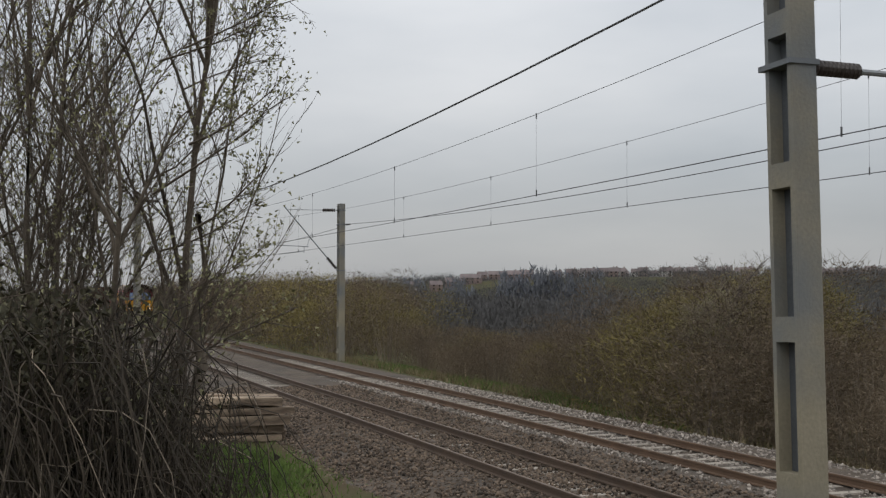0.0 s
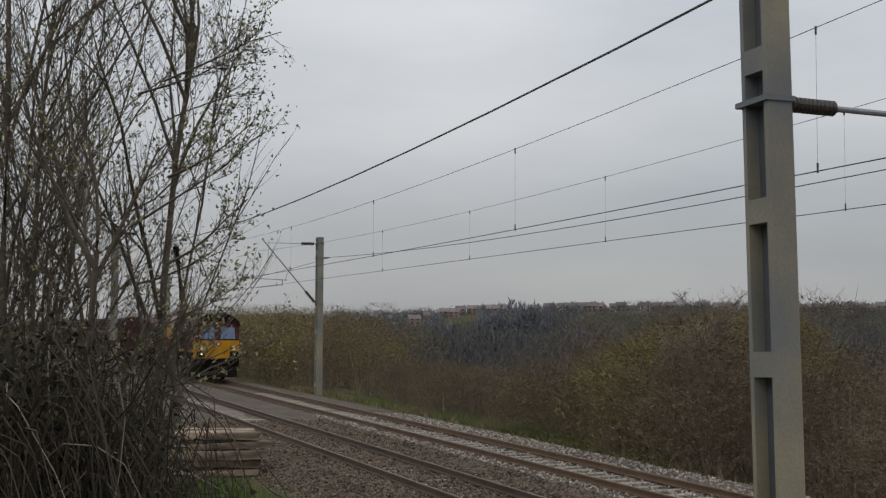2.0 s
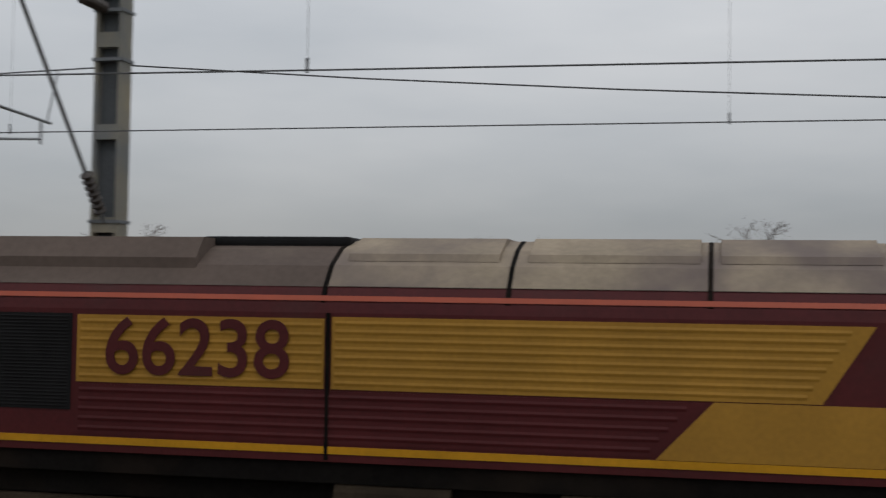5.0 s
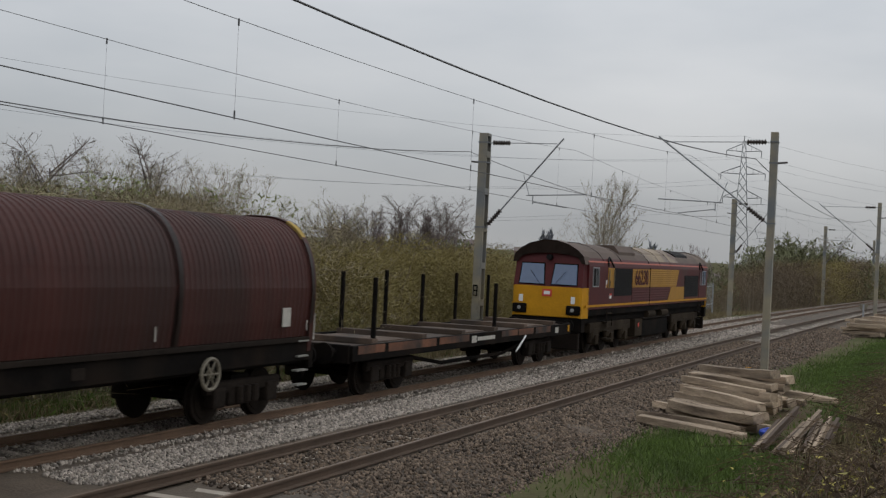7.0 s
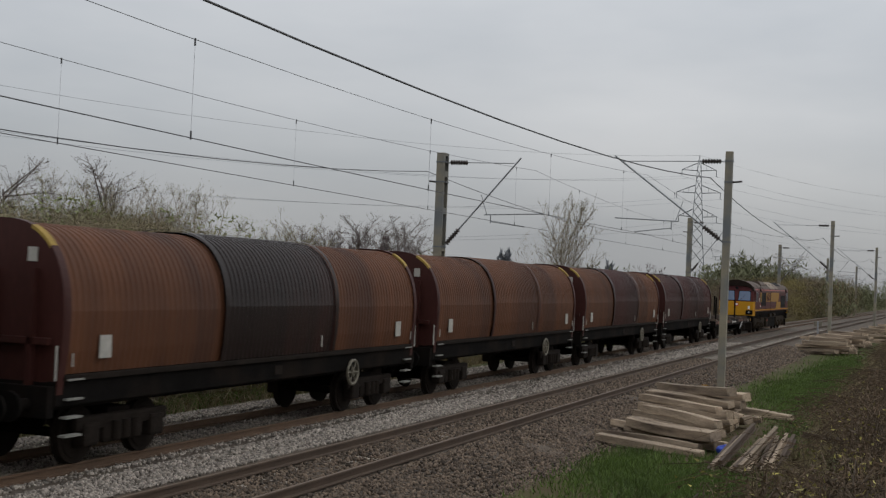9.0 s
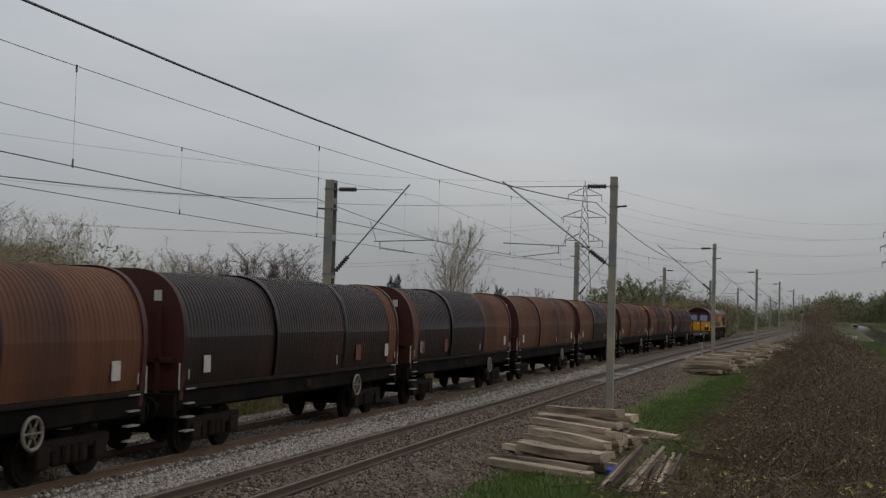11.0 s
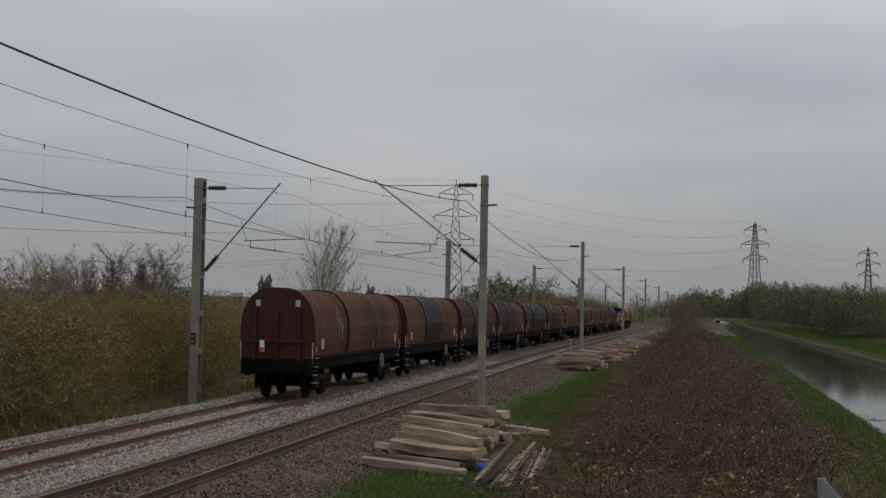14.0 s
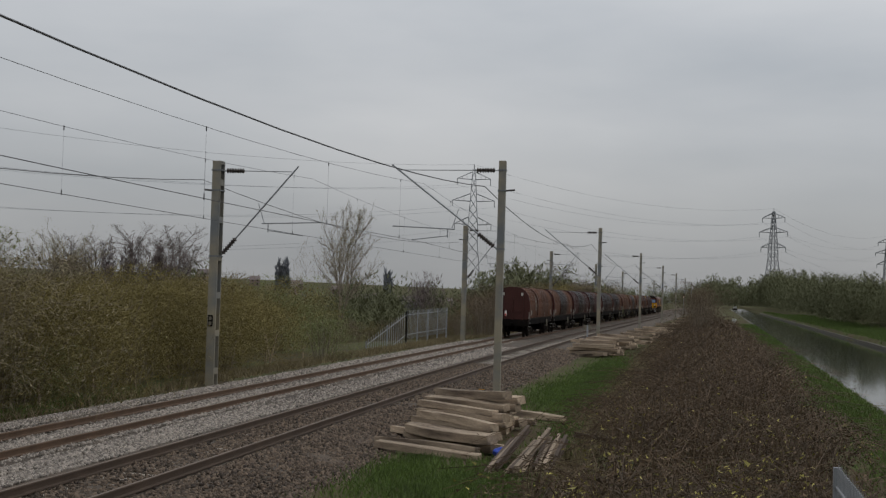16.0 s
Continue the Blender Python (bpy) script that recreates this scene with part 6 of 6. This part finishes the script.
# ---- loose ballast stones ----
def stones(name, spots, n, size, material, label, seed):
    """spots: (x0, x1, y0, y1, weight)."""
    rng = np.random.default_rng(seed)
    w = np.array([s[4] for s in spots], float)
    s = np.array(spots)[rng.choice(len(spots), n, p=w / w.sum())]
    x = s[:, 0] + (s[:, 1] - s[:, 0]) * rng.random(n)
    y = s[:, 2] + (s[:, 3] - s[:, 2]) * rng.random(n)
    z = np.interp(y, *zip(*BAL_PROF))
    o = np.array([bend(a) for a in x])
    octa = np.array([(1, 0, 0), (0, 1, 0), (-1, 0, 0), (0, -1, 0), (0, 0, 1), (0, 0, -1)], float)
    tri = np.array([(0, 1, 4), (1, 2, 4), (2, 3, 4), (3, 0, 4), (1, 0, 5), (2, 1, 5), (3, 2, 5), (0, 3, 5)])
    v = octa[None] * rng.uniform(0.55, 1.25, (n, 6, 1)) + rng.normal(0, 0.22, (n, 6, 3))
    q = rng.normal(size=(n, 4))
    q /= np.linalg.norm(q, axis=1, keepdims=True)
    a, b, c, d = q.T
    R = np.stack([1 - 2 * (c * c + d * d), 2 * (b * c - a * d), 2 * (b * d + a * c), 2 * (b * c + a * d), 1 - 2 * (b * b + d * d), 2 * (c * d - a * b), 2 * (b * d - a * c), 2 * (c * d + a * b), 1 - 2 * (b * b + c * c)], 1).reshape(n, 3, 3)
    v = np.einsum("nij,nkj->nki", R, v) * (size * rng.uniform(0.6, 1.3, n) * (1 + np.abs(x) / 120))[:, None, None]
    v += np.stack([x, y + o, z + 0.012], 1)[:, None]
    f = (tri[None] + 6 * np.arange(n)[:, None, None]).reshape(-1, 3)
    return tagged(new(name, np_mesh(name, v.reshape(-1, 3), f, material)), label, "ballast", kind="stuff")


stones("pale_ballast_stones", [(14, 34, 10.9, 12.0, 5), (16, 40, 15.0, 17.0, 6), (16, 40, 13.0, 13.9, 3), (34, 80, 10.9, 12.0, 3), (40, 80, 13, 17, 4), (-46, -14, 12.0, 17.0, 3), (14, 40, 12.2, 14.8, 4), (40, 90, 12.2, 16.6, 2)], 82000, 0.034, M_STONE, "loose pale grey ballast stones", 21)
stones("dark_ballast_stones", [(15, 36, 5.6, 8.6, 6), (36, 80, 5.0, 8.6, 5), (26, 36, 4.6, 6.2, 1), (15, 60, 8.9, 10.2, 4), (-44, -16, 5.6, 12.0, 8)], 74000, 0.034, M_DARKSTONE, "loose grimy brown ballast stones", 22)

# ---- sleepers under the rails ----
def sleeper_mesh():
    bm = bmesh.new()
    box(bm, -0.13, 0.13, -1.27, 1.27, -0.20, 0.0)
    for v in bm.verts:
        if v.co.z > -0.1:
            v.co.x *= 0.8
            v.co.y *= 0.985
    me = bpy.data.meshes.new("sleeper")
    bm.to_mesh(me)
    bm.free()
    me.materials.append(M_SLEEPER)
    return me


SLEEPER = sleeper_mesh()
rsl = random.Random(3)
for track, cy in zip(track_objs, (NEAR_Y, FAR_Y)):
    for i in range(290):
        x = -62 + 0.65 * i
        if -13 < x < 9:
            continue
        o = new("sleeper", SLEEPER)
        o.parent = track
        o.matrix_basis = pose(x, cy + bend(x), -0.186 - (0.012 if cy == NEAR_Y else 0.0) + rsl.uniform(-0.006, 0.004), 0, 0, rsl.uniform(-0.6, 0.6))


# ---- stacked timbers and scrap beside the line ----
def beam_mesh(seed, length, w, h):
    rnd = random.Random(seed)
    bm = bmesh.new()
    box(bm, -length / 2, length / 2, -w / 2, w / 2, 0, h, bev=0.018)
    bmesh.ops.subdivide_edges(bm, edges=[e for e in bm.edges if e.calc_length() > 1], cuts=6, use_grid_fill=True)
    for v in bm.verts:
        v.co += Vector((rnd.gauss(0, 0.01), rnd.gauss(0, 0.006) + 0.045 * math.sin(v.co.x * 1.3 + seed), rnd.gauss(0, 0.004) + 0.025 * math.sin(v.co.x * 1.4 + 2 * seed)))
    for s in (-1, 1):
        for k in (-0.09, 0.09):
            cyl(bm, (s * length * 0.29 + k, 0, h - 0.005), (s * length * 0.29 + k, 0, h + 0.006), 0.03, seg=7)
    me = bpy.data.meshes.new("timber_beam")
    bm.to_mesh(me)
    bm.free()
    me.materials.append(M_TIMBER)
    return me


BEAMS = [beam_mesh(i, 2.5 + 0.2 * (i % 4), 0.25 + 0.035 * (i % 3), 0.155 + 0.03 * (i % 3)) for i in range(6)]


def beam(kind, x, y, z, turn, tilt=0.0, roll=0.0, label="weathered grey timber sleeper in an untidy stack", group="stacked old timbers"):
    o = new("timber_beam", BEAMS[kind])
    return own(o, pose(x, y, z, roll, tilt, turn), label, "timber", group)


rb = random.Random(14)
gz = land(30, 5.2)
# first stack: three loose layers, beams lying across, slightly fanned
lay0 = [(27.5, 5.5, 59), (28.25, 5.75, 60), (29.1, 5.5, 57), (29.9, 5.8, 63), (30.8, 5.4, 58), (31.7, 5.7, 64), (32.6, 5.5, 60), (33.5, 5.8, 66), (34.4, 5.5, 62), (35.3, 5.7, 67)]
lay1 = [(28.7, 5.35, 61), (29.8, 5.45, 56), (30.9, 5.55, 64), (32.0, 5.5, 60), (33.2, 5.6, 66), (34.3, 5.4, 61)]
lay2 = [(29.6, 5.4, 58), (30.7, 5.5, 62), (31.8, 5.4, 57), (33.0, 5.4, 62), (34.0, 5.6, 66)]
lay3 = [(31.0, 5.5, 60), (32.2, 5.4, 56), (33.4, 5.5, 64)]
for li, lay in enumerate((lay0, lay1, lay2, lay3)):
    for i, (x, y, a) in enumerate(lay):
        beam((i + li * 2) % 6, x + rb.uniform(-0.12, 0.12), y + rb.uniform(-0.2, 0.2), gz + 0.02 + 0.225 * li + rb.uniform(0, 0.05), a + 4 + rb.uniform(-15, 15), rb.uniform(-5, 5), rb.uniform(-12, 12))
beam(3, 38.2, 5.1, land(38, 5) + 0.03, 38, 2.5)
beam(1, 37.0, 4.4, land(37, 4.4) + 0.02, 47, 0)
beam(2, 32.4, 5.45, gz + 0.92, 48, 2)
fl = part("paint_fleck", box_bm(-0.07, 0.07, -0.05, 0.05, 0, 0.012), M_YELLOW)
own(fl, pose(32.4, 5.2, gz + 1.15, 0, 2, 48), "small yellow tag lying on a timber", "tag")
# stacks further along the line
for cx, cy, n, spread in ((80, 5.3, 34, 4.0), (89, 5.2, 24, 4.0), (130, 3.4, 10, 6), (212, 1.2, 10, 8), (101, 4.3, 9, 4.0), (116, 3.9, 10, 4.5), (150, 2.6, 9, 5), (181, 1.6, 9, 5)):
    for i in range(n):
        x, y = cx + rb.uniform(-spread, spread), cy + bend(cx) * 0.5 + rb.uniform(-0.55, 0.55)
        beam(rb.randrange(6), x, y, land(x, y) + 0.02 + 0.19 * (i % (5 if cx < 95 else 4)), 62 + rb.uniform(-28, 34), rb.uniform(-2, 4))
# neat stack on the other side of the bank
sx, sy = -30.2, 5.35
for li in range(5):
    for i in range(4):
        beam((li + i) % 6, sx - 0.36 * i + rb.uniform(-0.05, 0.05), sy + rb.uniform(-0.1, 0.1), land(sx, sy) + 0.222 * li, 84 + rb.uniform(-2, 2), 0, label="dark old timber sleeper in a neat stack", group="neat sleeper stack")


def steel_bar(x, y, z, turn, tilt, length, dark):
    bm = bmesh.new()
    box(bm, -length / 2, length / 2, -0.055, 0.055, 0, 0.02)
    box(bm, -length / 2, length / 2, -0.012, 0.012, 0.02, 0.10)
    box(bm, -length / 2, length / 2, -0.04, 0.04, 0.10, 0.14, bev=0.008)
    return own(part("scrap_rail", bm, M_DARKRAIL if dark else M_TIMBER), pose(x, y, z, rb.uniform(-12, 12), tilt, turn), "short length of dark scrap rail" if dark else "pale weathered batten on the scrap heap", "scrap", "scrap heap")


z0 = land(27, 3.1) + 0.06
for i in range(7):
    steel_bar(26.6 + rb.uniform(-0.3, 0.3), 3.86 - 0.15 * i, z0 + 0.03 + 0.13 * (i % 3), -4 + rb.uniform(-3, 3), -4 - rb.uniform(0, 3), 3.6, i % 2 == 0)
for i in range(5):
    steel_bar(27.0 + rb.uniform(-0.3, 0.3), 3.05 - 0.13 * i + 0.1, z0 + 0.12 + 0.06 * (i % 2), 1 + rb.uniform(-2, 2), -5 - rb.uniform(0, 2), 3.2, i in (1, 4))
steel_bar(31.0, 1.9, land(31, 1.9) + 0.05, 70, -6, 1.6, True)
bm = bmesh.new()
bmesh.ops.create_icosphere(bm, subdivisions=3, radius=0.18)
for v in bm.verts:
    v.co *= 1 + 0.35 * noise.noise(v.co * 7)
    v.co.z *= 0.7
own(part("plastic_bag", bm, M_BLUE), pose(27.7, 3.95, land(27.7, 3.95) + 0.14), "crumpled bright blue plastic bag beside the timbers", "bag")


# ---- fences ----
def palisade(name, pts, h, pitch, label):
    """pts: (x, y, top z). Pales, rails and posts."""
    th = empty(name, pose(0, 0, 0), label, "fence")
    pale = bmesh.new()
    box(pale, -0.032, 0.032, -0.010, 0.010, 0, h - 0.08)
    v = [pale.verts.new(c) for c in ((-0.032, 0, h - 0.08), (0.032, 0, h - 0.08), (0.0, 0, h))]
    pale.faces.new(v)
    pm = bpy.data.meshes.new("pale")
    pale.to_mesh(pm)
    pale.free()
    pm.materials.append(M_STEEL)
    for (xa, ya, za), (xb, yb, zb) in zip(pts, pts[1:]):
        ln = math.hypot(xb - xa, yb - ya)
        a = math.degrees(math.atan2(yb - ya, xb - xa))
        n = int(ln / pitch)
        for i in range(n):
            k = i / n
            o = new("pale", pm)
            o.parent = th
            o.matrix_basis = pose(xa + (xb - xa) * k, ya + (yb - ya) * k, za + (zb - za) * k - h, 0, 0, a)
        for dz in (0.35, h - 0.35):
            part("rail", cyl_bm((xa, ya, za - dz), (xb, yb, zb - dz), 0.028, seg=6), M_STEEL, th)
        for i in range(max(2, int(ln / 2.75) + 1)):
            k = i / max(1, int(ln / 2.75))
            x, y, z = xa + (xb - xa) * k, ya + (yb - ya) * k, za + (zb - za) * k
            part("post", box_bm(x - 0.04, x + 0.04, y - 0.05, y + 0.05, min(land(x, y), z - h) - 0.2, z - 0.1), M_STEEL, th)
    return th


palisade("palisade_fence", [(5.5, -1.75, 1.32), (16.6, -1.95, 1.26)], 1.75, 0.15, "grey galvanised steel palisade fence sunk in brambles")
palisade("palisade_fence", [(79.5, 20.5, 0.0), (86, 19.3, 1.95), (98.5, 18.8, 2.15)], 2.1, 0.36, "grey steel palisade fence on the far bank")


def stake(x, y, h, lean, turn, m=M_TIMBER, label="thin leaning wooden fence stake"):
    z = land(x, y)
    ob = part("fence_stake", cyl_bm((0, 0, -0.2), (0, 0, h), 0.045, 0.035, seg=7), m)
    return own(ob, pose(x, y, z, 0, lean, turn), label, "stake", "leaning fence stakes")


for x, y, h, l, t in ((34.1, 18.7, 1.1, -28, 20), (38.7, 19.3, 1.25, -12, 10), (43.9, 20.2, 1.3, -16, 0), (48.9, 21.0, 1.4, -22, 0), (-53, 20.2, 1.1, -8, 0), (-28.1, 18.4, 1.0, 3, 0), (-34, 18.8, 0.9, 10, 0), (62.5, 19.5, 0.8, 0, 0), (56, 19.3, 0.8, 4, 0), (68, 19.5, 0.8, -3, 0)):
    stake(x, y, h, l, t)
for l in (-14, 14):
    stake(60.5, 20.6, 1.5, l, 70)


# ---- trackside odds ----
def marker_post(x, y, h, m, label):
    th = empty("marker_post", pose(x, y, land(x, y)), label, "marker")
    part("post", box_bm(-0.06, 0.06, -0.06, 0.06, -0.1, h, bev=0.01), M_STEEL, th)
    part("plate", box_bm(-0.03, 0.01, -0.28, 0.28, h - 0.35, h, bev=0.01), m, th)


marker_post(92, 7.0, 1.6, M_CREAM, "short trackside marker with a dull cream plate")
marker_post(192, -7.3, 0.9, M_WHITE, "white marker post on the canal bank")
sig = empty("signal_post", pose(300, 6.85 + bend(300), -0.4), "distant colour-light signal with one white lamp", "signal")
part("post", cyl_bm((0, 0, 0), (0, 0, 4.2), 0.09, seg=8), M_STEEL, sig)
part("head", box_bm(-0.15, 0.15, -0.25, 0.25, 4.0, 5.1, bev=0.04), M_BLACK, sig)
part("lamp", cyl_bm((-0.2, 0, 4.3), (-0.14, 0, 4.3), 0.14, seg=12), M_LAMP, sig)
boat = empty("narrowboat", pose(600, canal_near(600) - 1.9, -0.62, 0, 0, -1.4), "white-topped boat moored far along the canal", "boat")
bm = bmesh.new()
extrude_profile(bm, [(-1.0, -0.1), (1.0, -0.1), (1.05, 0.55), (-1.05, 0.55)], -6, 6)
part("hull", bm, M_BLACK, boat)
bm = bmesh.new()
extrude_profile(bm, [(-0.85, 0.55), (0.85, 0.55), (0.75, 1.3), (0, 1.38), (-0.75, 1.3)], -4.5, 4.0)
part("cabin", bm, M_WHITE, boat)
# small plate on the far mast
pl = part("mast_plate", box_bm(-0.02, 0.02, -0.09, 0.09, 0, 0.42), M_BLACK)
own(pl, pose(43.8 - 0.252, 17.20, 1.75), "small black mast plate with pale marks", "plate")
for dz in (0.05, 0.23):
    part("mark", box_bm(-0.026, -0.02, -0.055, 0.055, dz, dz + 0.13), M_CREAM, pl)
# concrete edging along the canal
for edge, off, nm in ((canal_near, 0.12, "canal_edge_near"), (canal_far, -0.12, "canal_edge_far")):
    xs = spaced([(-40, 420, 6)])
    vs, fs = [], []
    for i, x in enumerate(xs):
        y = edge(x) + off + 0.08 * noise.noise((x * 0.3, 0, 1))
        z = -0.36 + 0.05 * noise.noise((x * 0.4, 2, 1))
        vs += [(x, y - 0.16, -0.9), (x, y - 0.16, z), (x, y + 0.16, z), (x, y + 0.16, -0.9)]
        if i:
            b = 4 * i
            fs += [(b - 4 + k, b - 3 + k, b + 1 + k, b + k) for k in range(3)]
    tagged(soup(nm, vs, fs, M_DARKEDGE), "dark canal coping", "canal edge", kind="structure")


# ---- pylons, aerial mast, far houses ----
def pylon(x, y, top, turn, stout=False, label="tall grey lattice electricity pylon"):
    z0 = land(x, y)
    th = empty("electricity_pylon", pose(x, y, z0, 0, 0, turn), label, "pylon", "electricity pylons")
    H = top - z0
    d = math.hypot(x, y)
    r = max(0.10, d * (0.00038 if stout else 0.00030))
    def half(z):
        k = z / H
        if stout:
            return 4.0 - 2.6 * k if k < 0.96 else 1.1
        return 4.2 * (1 - k / 0.55) + 1.5 * (k / 0.55) if k < 0.55 else 1.5 * (1 - (k - 0.55) / 0.45) + 0.35
    levels = [0, 0.16, 0.29, 0.40, 0.49, 0.56, 0.63, 0.70, 0.77, 0.84, 0.91, 0.97]
    for sx in (-1, 1):
        for sy in (-1, 1):
            vs, fs = [], []
            tube([(sx * half(k * H), sy * half(k * H), k * H) for k in levels], r, vs, fs, 4)
            soup("leg", vs, fs, M_PYLON, th)
    vs, fs = [], []
    tube([(0, 0, 0.96 * H), (0, 0, H)], r, vs, fs, 4)
    soup("peak", vs, fs, M_PYLON, th)
    vs, fs = [], []
    for a, b in zip(levels, levels[1:]):
        ha, hb = half(a * H), half(b * H)
        for s in (-1, 1):
            for p, q in (((-ha, s * ha), (hb, s * hb)), ((ha, s * ha), (-hb, s * hb))):
                tube([(p[0], p[1], a * H), (q[0], q[1], b * H)], r * 0.6, vs, fs, 3)
                tube([(p[1], p[0], a * H), (q[1], q[0], b * H)], r * 0.6, vs, fs, 3)
    soup("bracing", vs, fs, M_PYLON, th)
    ends = []
    for k, w in ((0.50, 10.8), (0.67, 10.6), (0.84, 9.6)) if stout else ((0.60, 6.6), (0.755, 7.6), (0.90, 6.0)):
        for s in (-1, 1):
            vs, fs = [], []
            h = half(k * H)
            for yy in (-h, h):
                tube([(s * h, yy, k * H), (s * w, 0, k * H + 0.3)], r * 0.8, vs, fs, 3)
                tube([(s * h, yy, k * H + 0.05 * H), (s * w, 0, k * H + 0.3)], r * 0.8, vs, fs, 3)
            for m in (0.35, 0.65):
                tube([(s * (h + (w - h) * m), 0, k * H + 0.1), (s * (h + (w - h) * m), 0, k * H + 0.05 * H * (1 - m))], r * 0.5, vs, fs, 3)
            tube([(s * w, 0, k * H + 0.3), (s * w, 0, k * H - 2.0)], r * 0.9, vs, fs, 4)
            soup("crossarm", vs, fs, M_PYLON, th)
            ends.append(pose(x, y, z0, 0, 0, turn) @ Vector((s * w, 0, k * H - 2.0)))
    ends.append(pose(x, y, z0, 0, 0, turn) @ Vector((0, 0, H)))
    return ends


P = {}
for key, az, d, el, turn in (("a", 9.5, 245, 10.67, 28), ("b", 80.27, 450, 5.94, 100), ("c", 93.8, 640, 4.18, 60), ("d", 98.6, 880, 3.05, 70), ("e", 11.9, 570, 4.6, 30)):
    x, y = polar(az, d)
    P[key] = pylon(x, y, EYE + d * math.tan(radians(el)), turn, key == "a")
for a, b in (("b", "c"), ("c", "d"), ("a", "b"), ("a", "e")):
    for i in range(7):
        ln = (P[a][i] - P[b][i]).length
        vs, fs = [], []
        tube(sag_line(P[a][i], P[b][i], ln * 0.028, 16), 0.035, vs, fs, 3)
        tagged(soup("power_line", vs, fs, M_PYLON), "thin high power line slung between pylons", "power line", "power lines")

ax, ay = polar(26.3, 80)
az0 = land(ax, ay)
aer = empty("aerial_mast", pose(ax, ay, az0, 0, 0, 20), "slim grey lattice aerial mast with panel antennas", "aerial mast")
ht = EYE + 80 * math.tan(radians(7.87)) - az0
part("pole", cyl_bm((0.35, 0, 0), (0.28, 0, ht - 1.8), 0.16, 0.13, seg=10), M_PYLON, aer)
vs, fs = [], []
for p in ((-0.35, 0.25), (-0.35, -0.25)):
    tube([(p[0], p[1], 0), (p[0] * 0.8, p[1] * 0.8, ht - 2.6)], 0.035, vs, fs, 4)
n = 14
for i in range(n):
    za, zb = (ht - 2.6) * i / n, (ht - 2.6) * (i + 1) / n
    tube([(-0.33, 0.25, za), (-0.33, -0.25, zb)], 0.02, vs, fs, 3)
    tube([(-0.33, -0.25, za), (0.3, 0, zb)], 0.02, vs, fs, 3)
soup("ladder", vs, fs, M_PYLON, aer)
for i in range(3):
    a = i * 2.1
    part("antenna_panel", box_bm(0.1 + 0.45 * math.cos(a) - 0.08, 0.1 + 0.45 * math.cos(a) + 0.08, 0.45 * math.sin(a) - 0.13, 0.45 * math.sin(a) + 0.13, ht - 1.75, ht, bev=0.02), M_STEEL, aer)
part("head_frame", box_bm(-0.2, 0.5, -0.3, 0.3, ht - 1.9, ht - 1.75), M_PYLON, aer)
part("equipment_box", box_bm(-0.2, 0.25, -0.3, 0.3, ht - 1.2, ht - 0.5, bev=0.03), M_STEEL, aer)


def house(x, y, w, d, h, turn, rendered):
    z = land(x, y)
    th = empty("house", pose(x, y, z, 0, 0, turn), "pale rendered house with a tiled roof on the hillside" if rendered else "red-brick house with a tiled roof on the hillside", "house", "houses across the valley")
    part("wall", box_bm(-w / 2, w / 2, -d / 2, d / 2, -1.5, h), M_RENDER if rendered else M_BRICK, th)
    bm = bmesh.new()
    extrude_profile(bm, [(-d / 2 - 0.4, h - 0.1), (d / 2 + 0.4, h - 0.1), (0, h + d * 0.42)], -w / 2 - 0.3, w / 2 + 0.3)
    roof = part("roof", bm, M_ROOF, th)
    part("chimney", box_bm(w * 0.3, w * 0.3 + 0.8, -0.4, 0.4, h + d * 0.2, h + d * 0.42 + 1.0), M_BRICK, roof)
    for i in range(max(2, int(w / 4))):
        xx = -w / 2 + (i + 0.5) * w / max(2, int(w / 4))
        for zz in (1.0, 3.6):
            part("window", box_bm(xx - 0.6, xx + 0.6, -d / 2 - 0.03, -d / 2 + 0.02, zz, zz + 1.3), M_GRILLE, th)


rh = random.Random(8)
for i in range(96):
    az = rh.uniform(-64, -49) if i < 64 else rh.uniform(-72, -62) if i < 80 else rh.uniform(60, 80)
    d = (rh.choice((960, 1020, 1080, 1140)) if i < 64 else rh.choice((940, 1000, 1080))) + rh.uniform(-25, 25)
    x, y = polar(az, d)
    if y < 60:
        continue
    house(x, y, rh.choice((7, 8, 9, 14, 17)), 7.5, 4.8, -az + rh.uniform(-12, 12), rh.random() < 0.3)


# ---- what moves: the whole train, at a steady pace along its track ----
def motions():
    for thing, rel in TRAIN:
        walk(thing, [(t * 0.5, rail_pose(REAR_AT + SPEED * (t * 0.5 - REAR_T) + rel)) for t in range(33)])


motions()
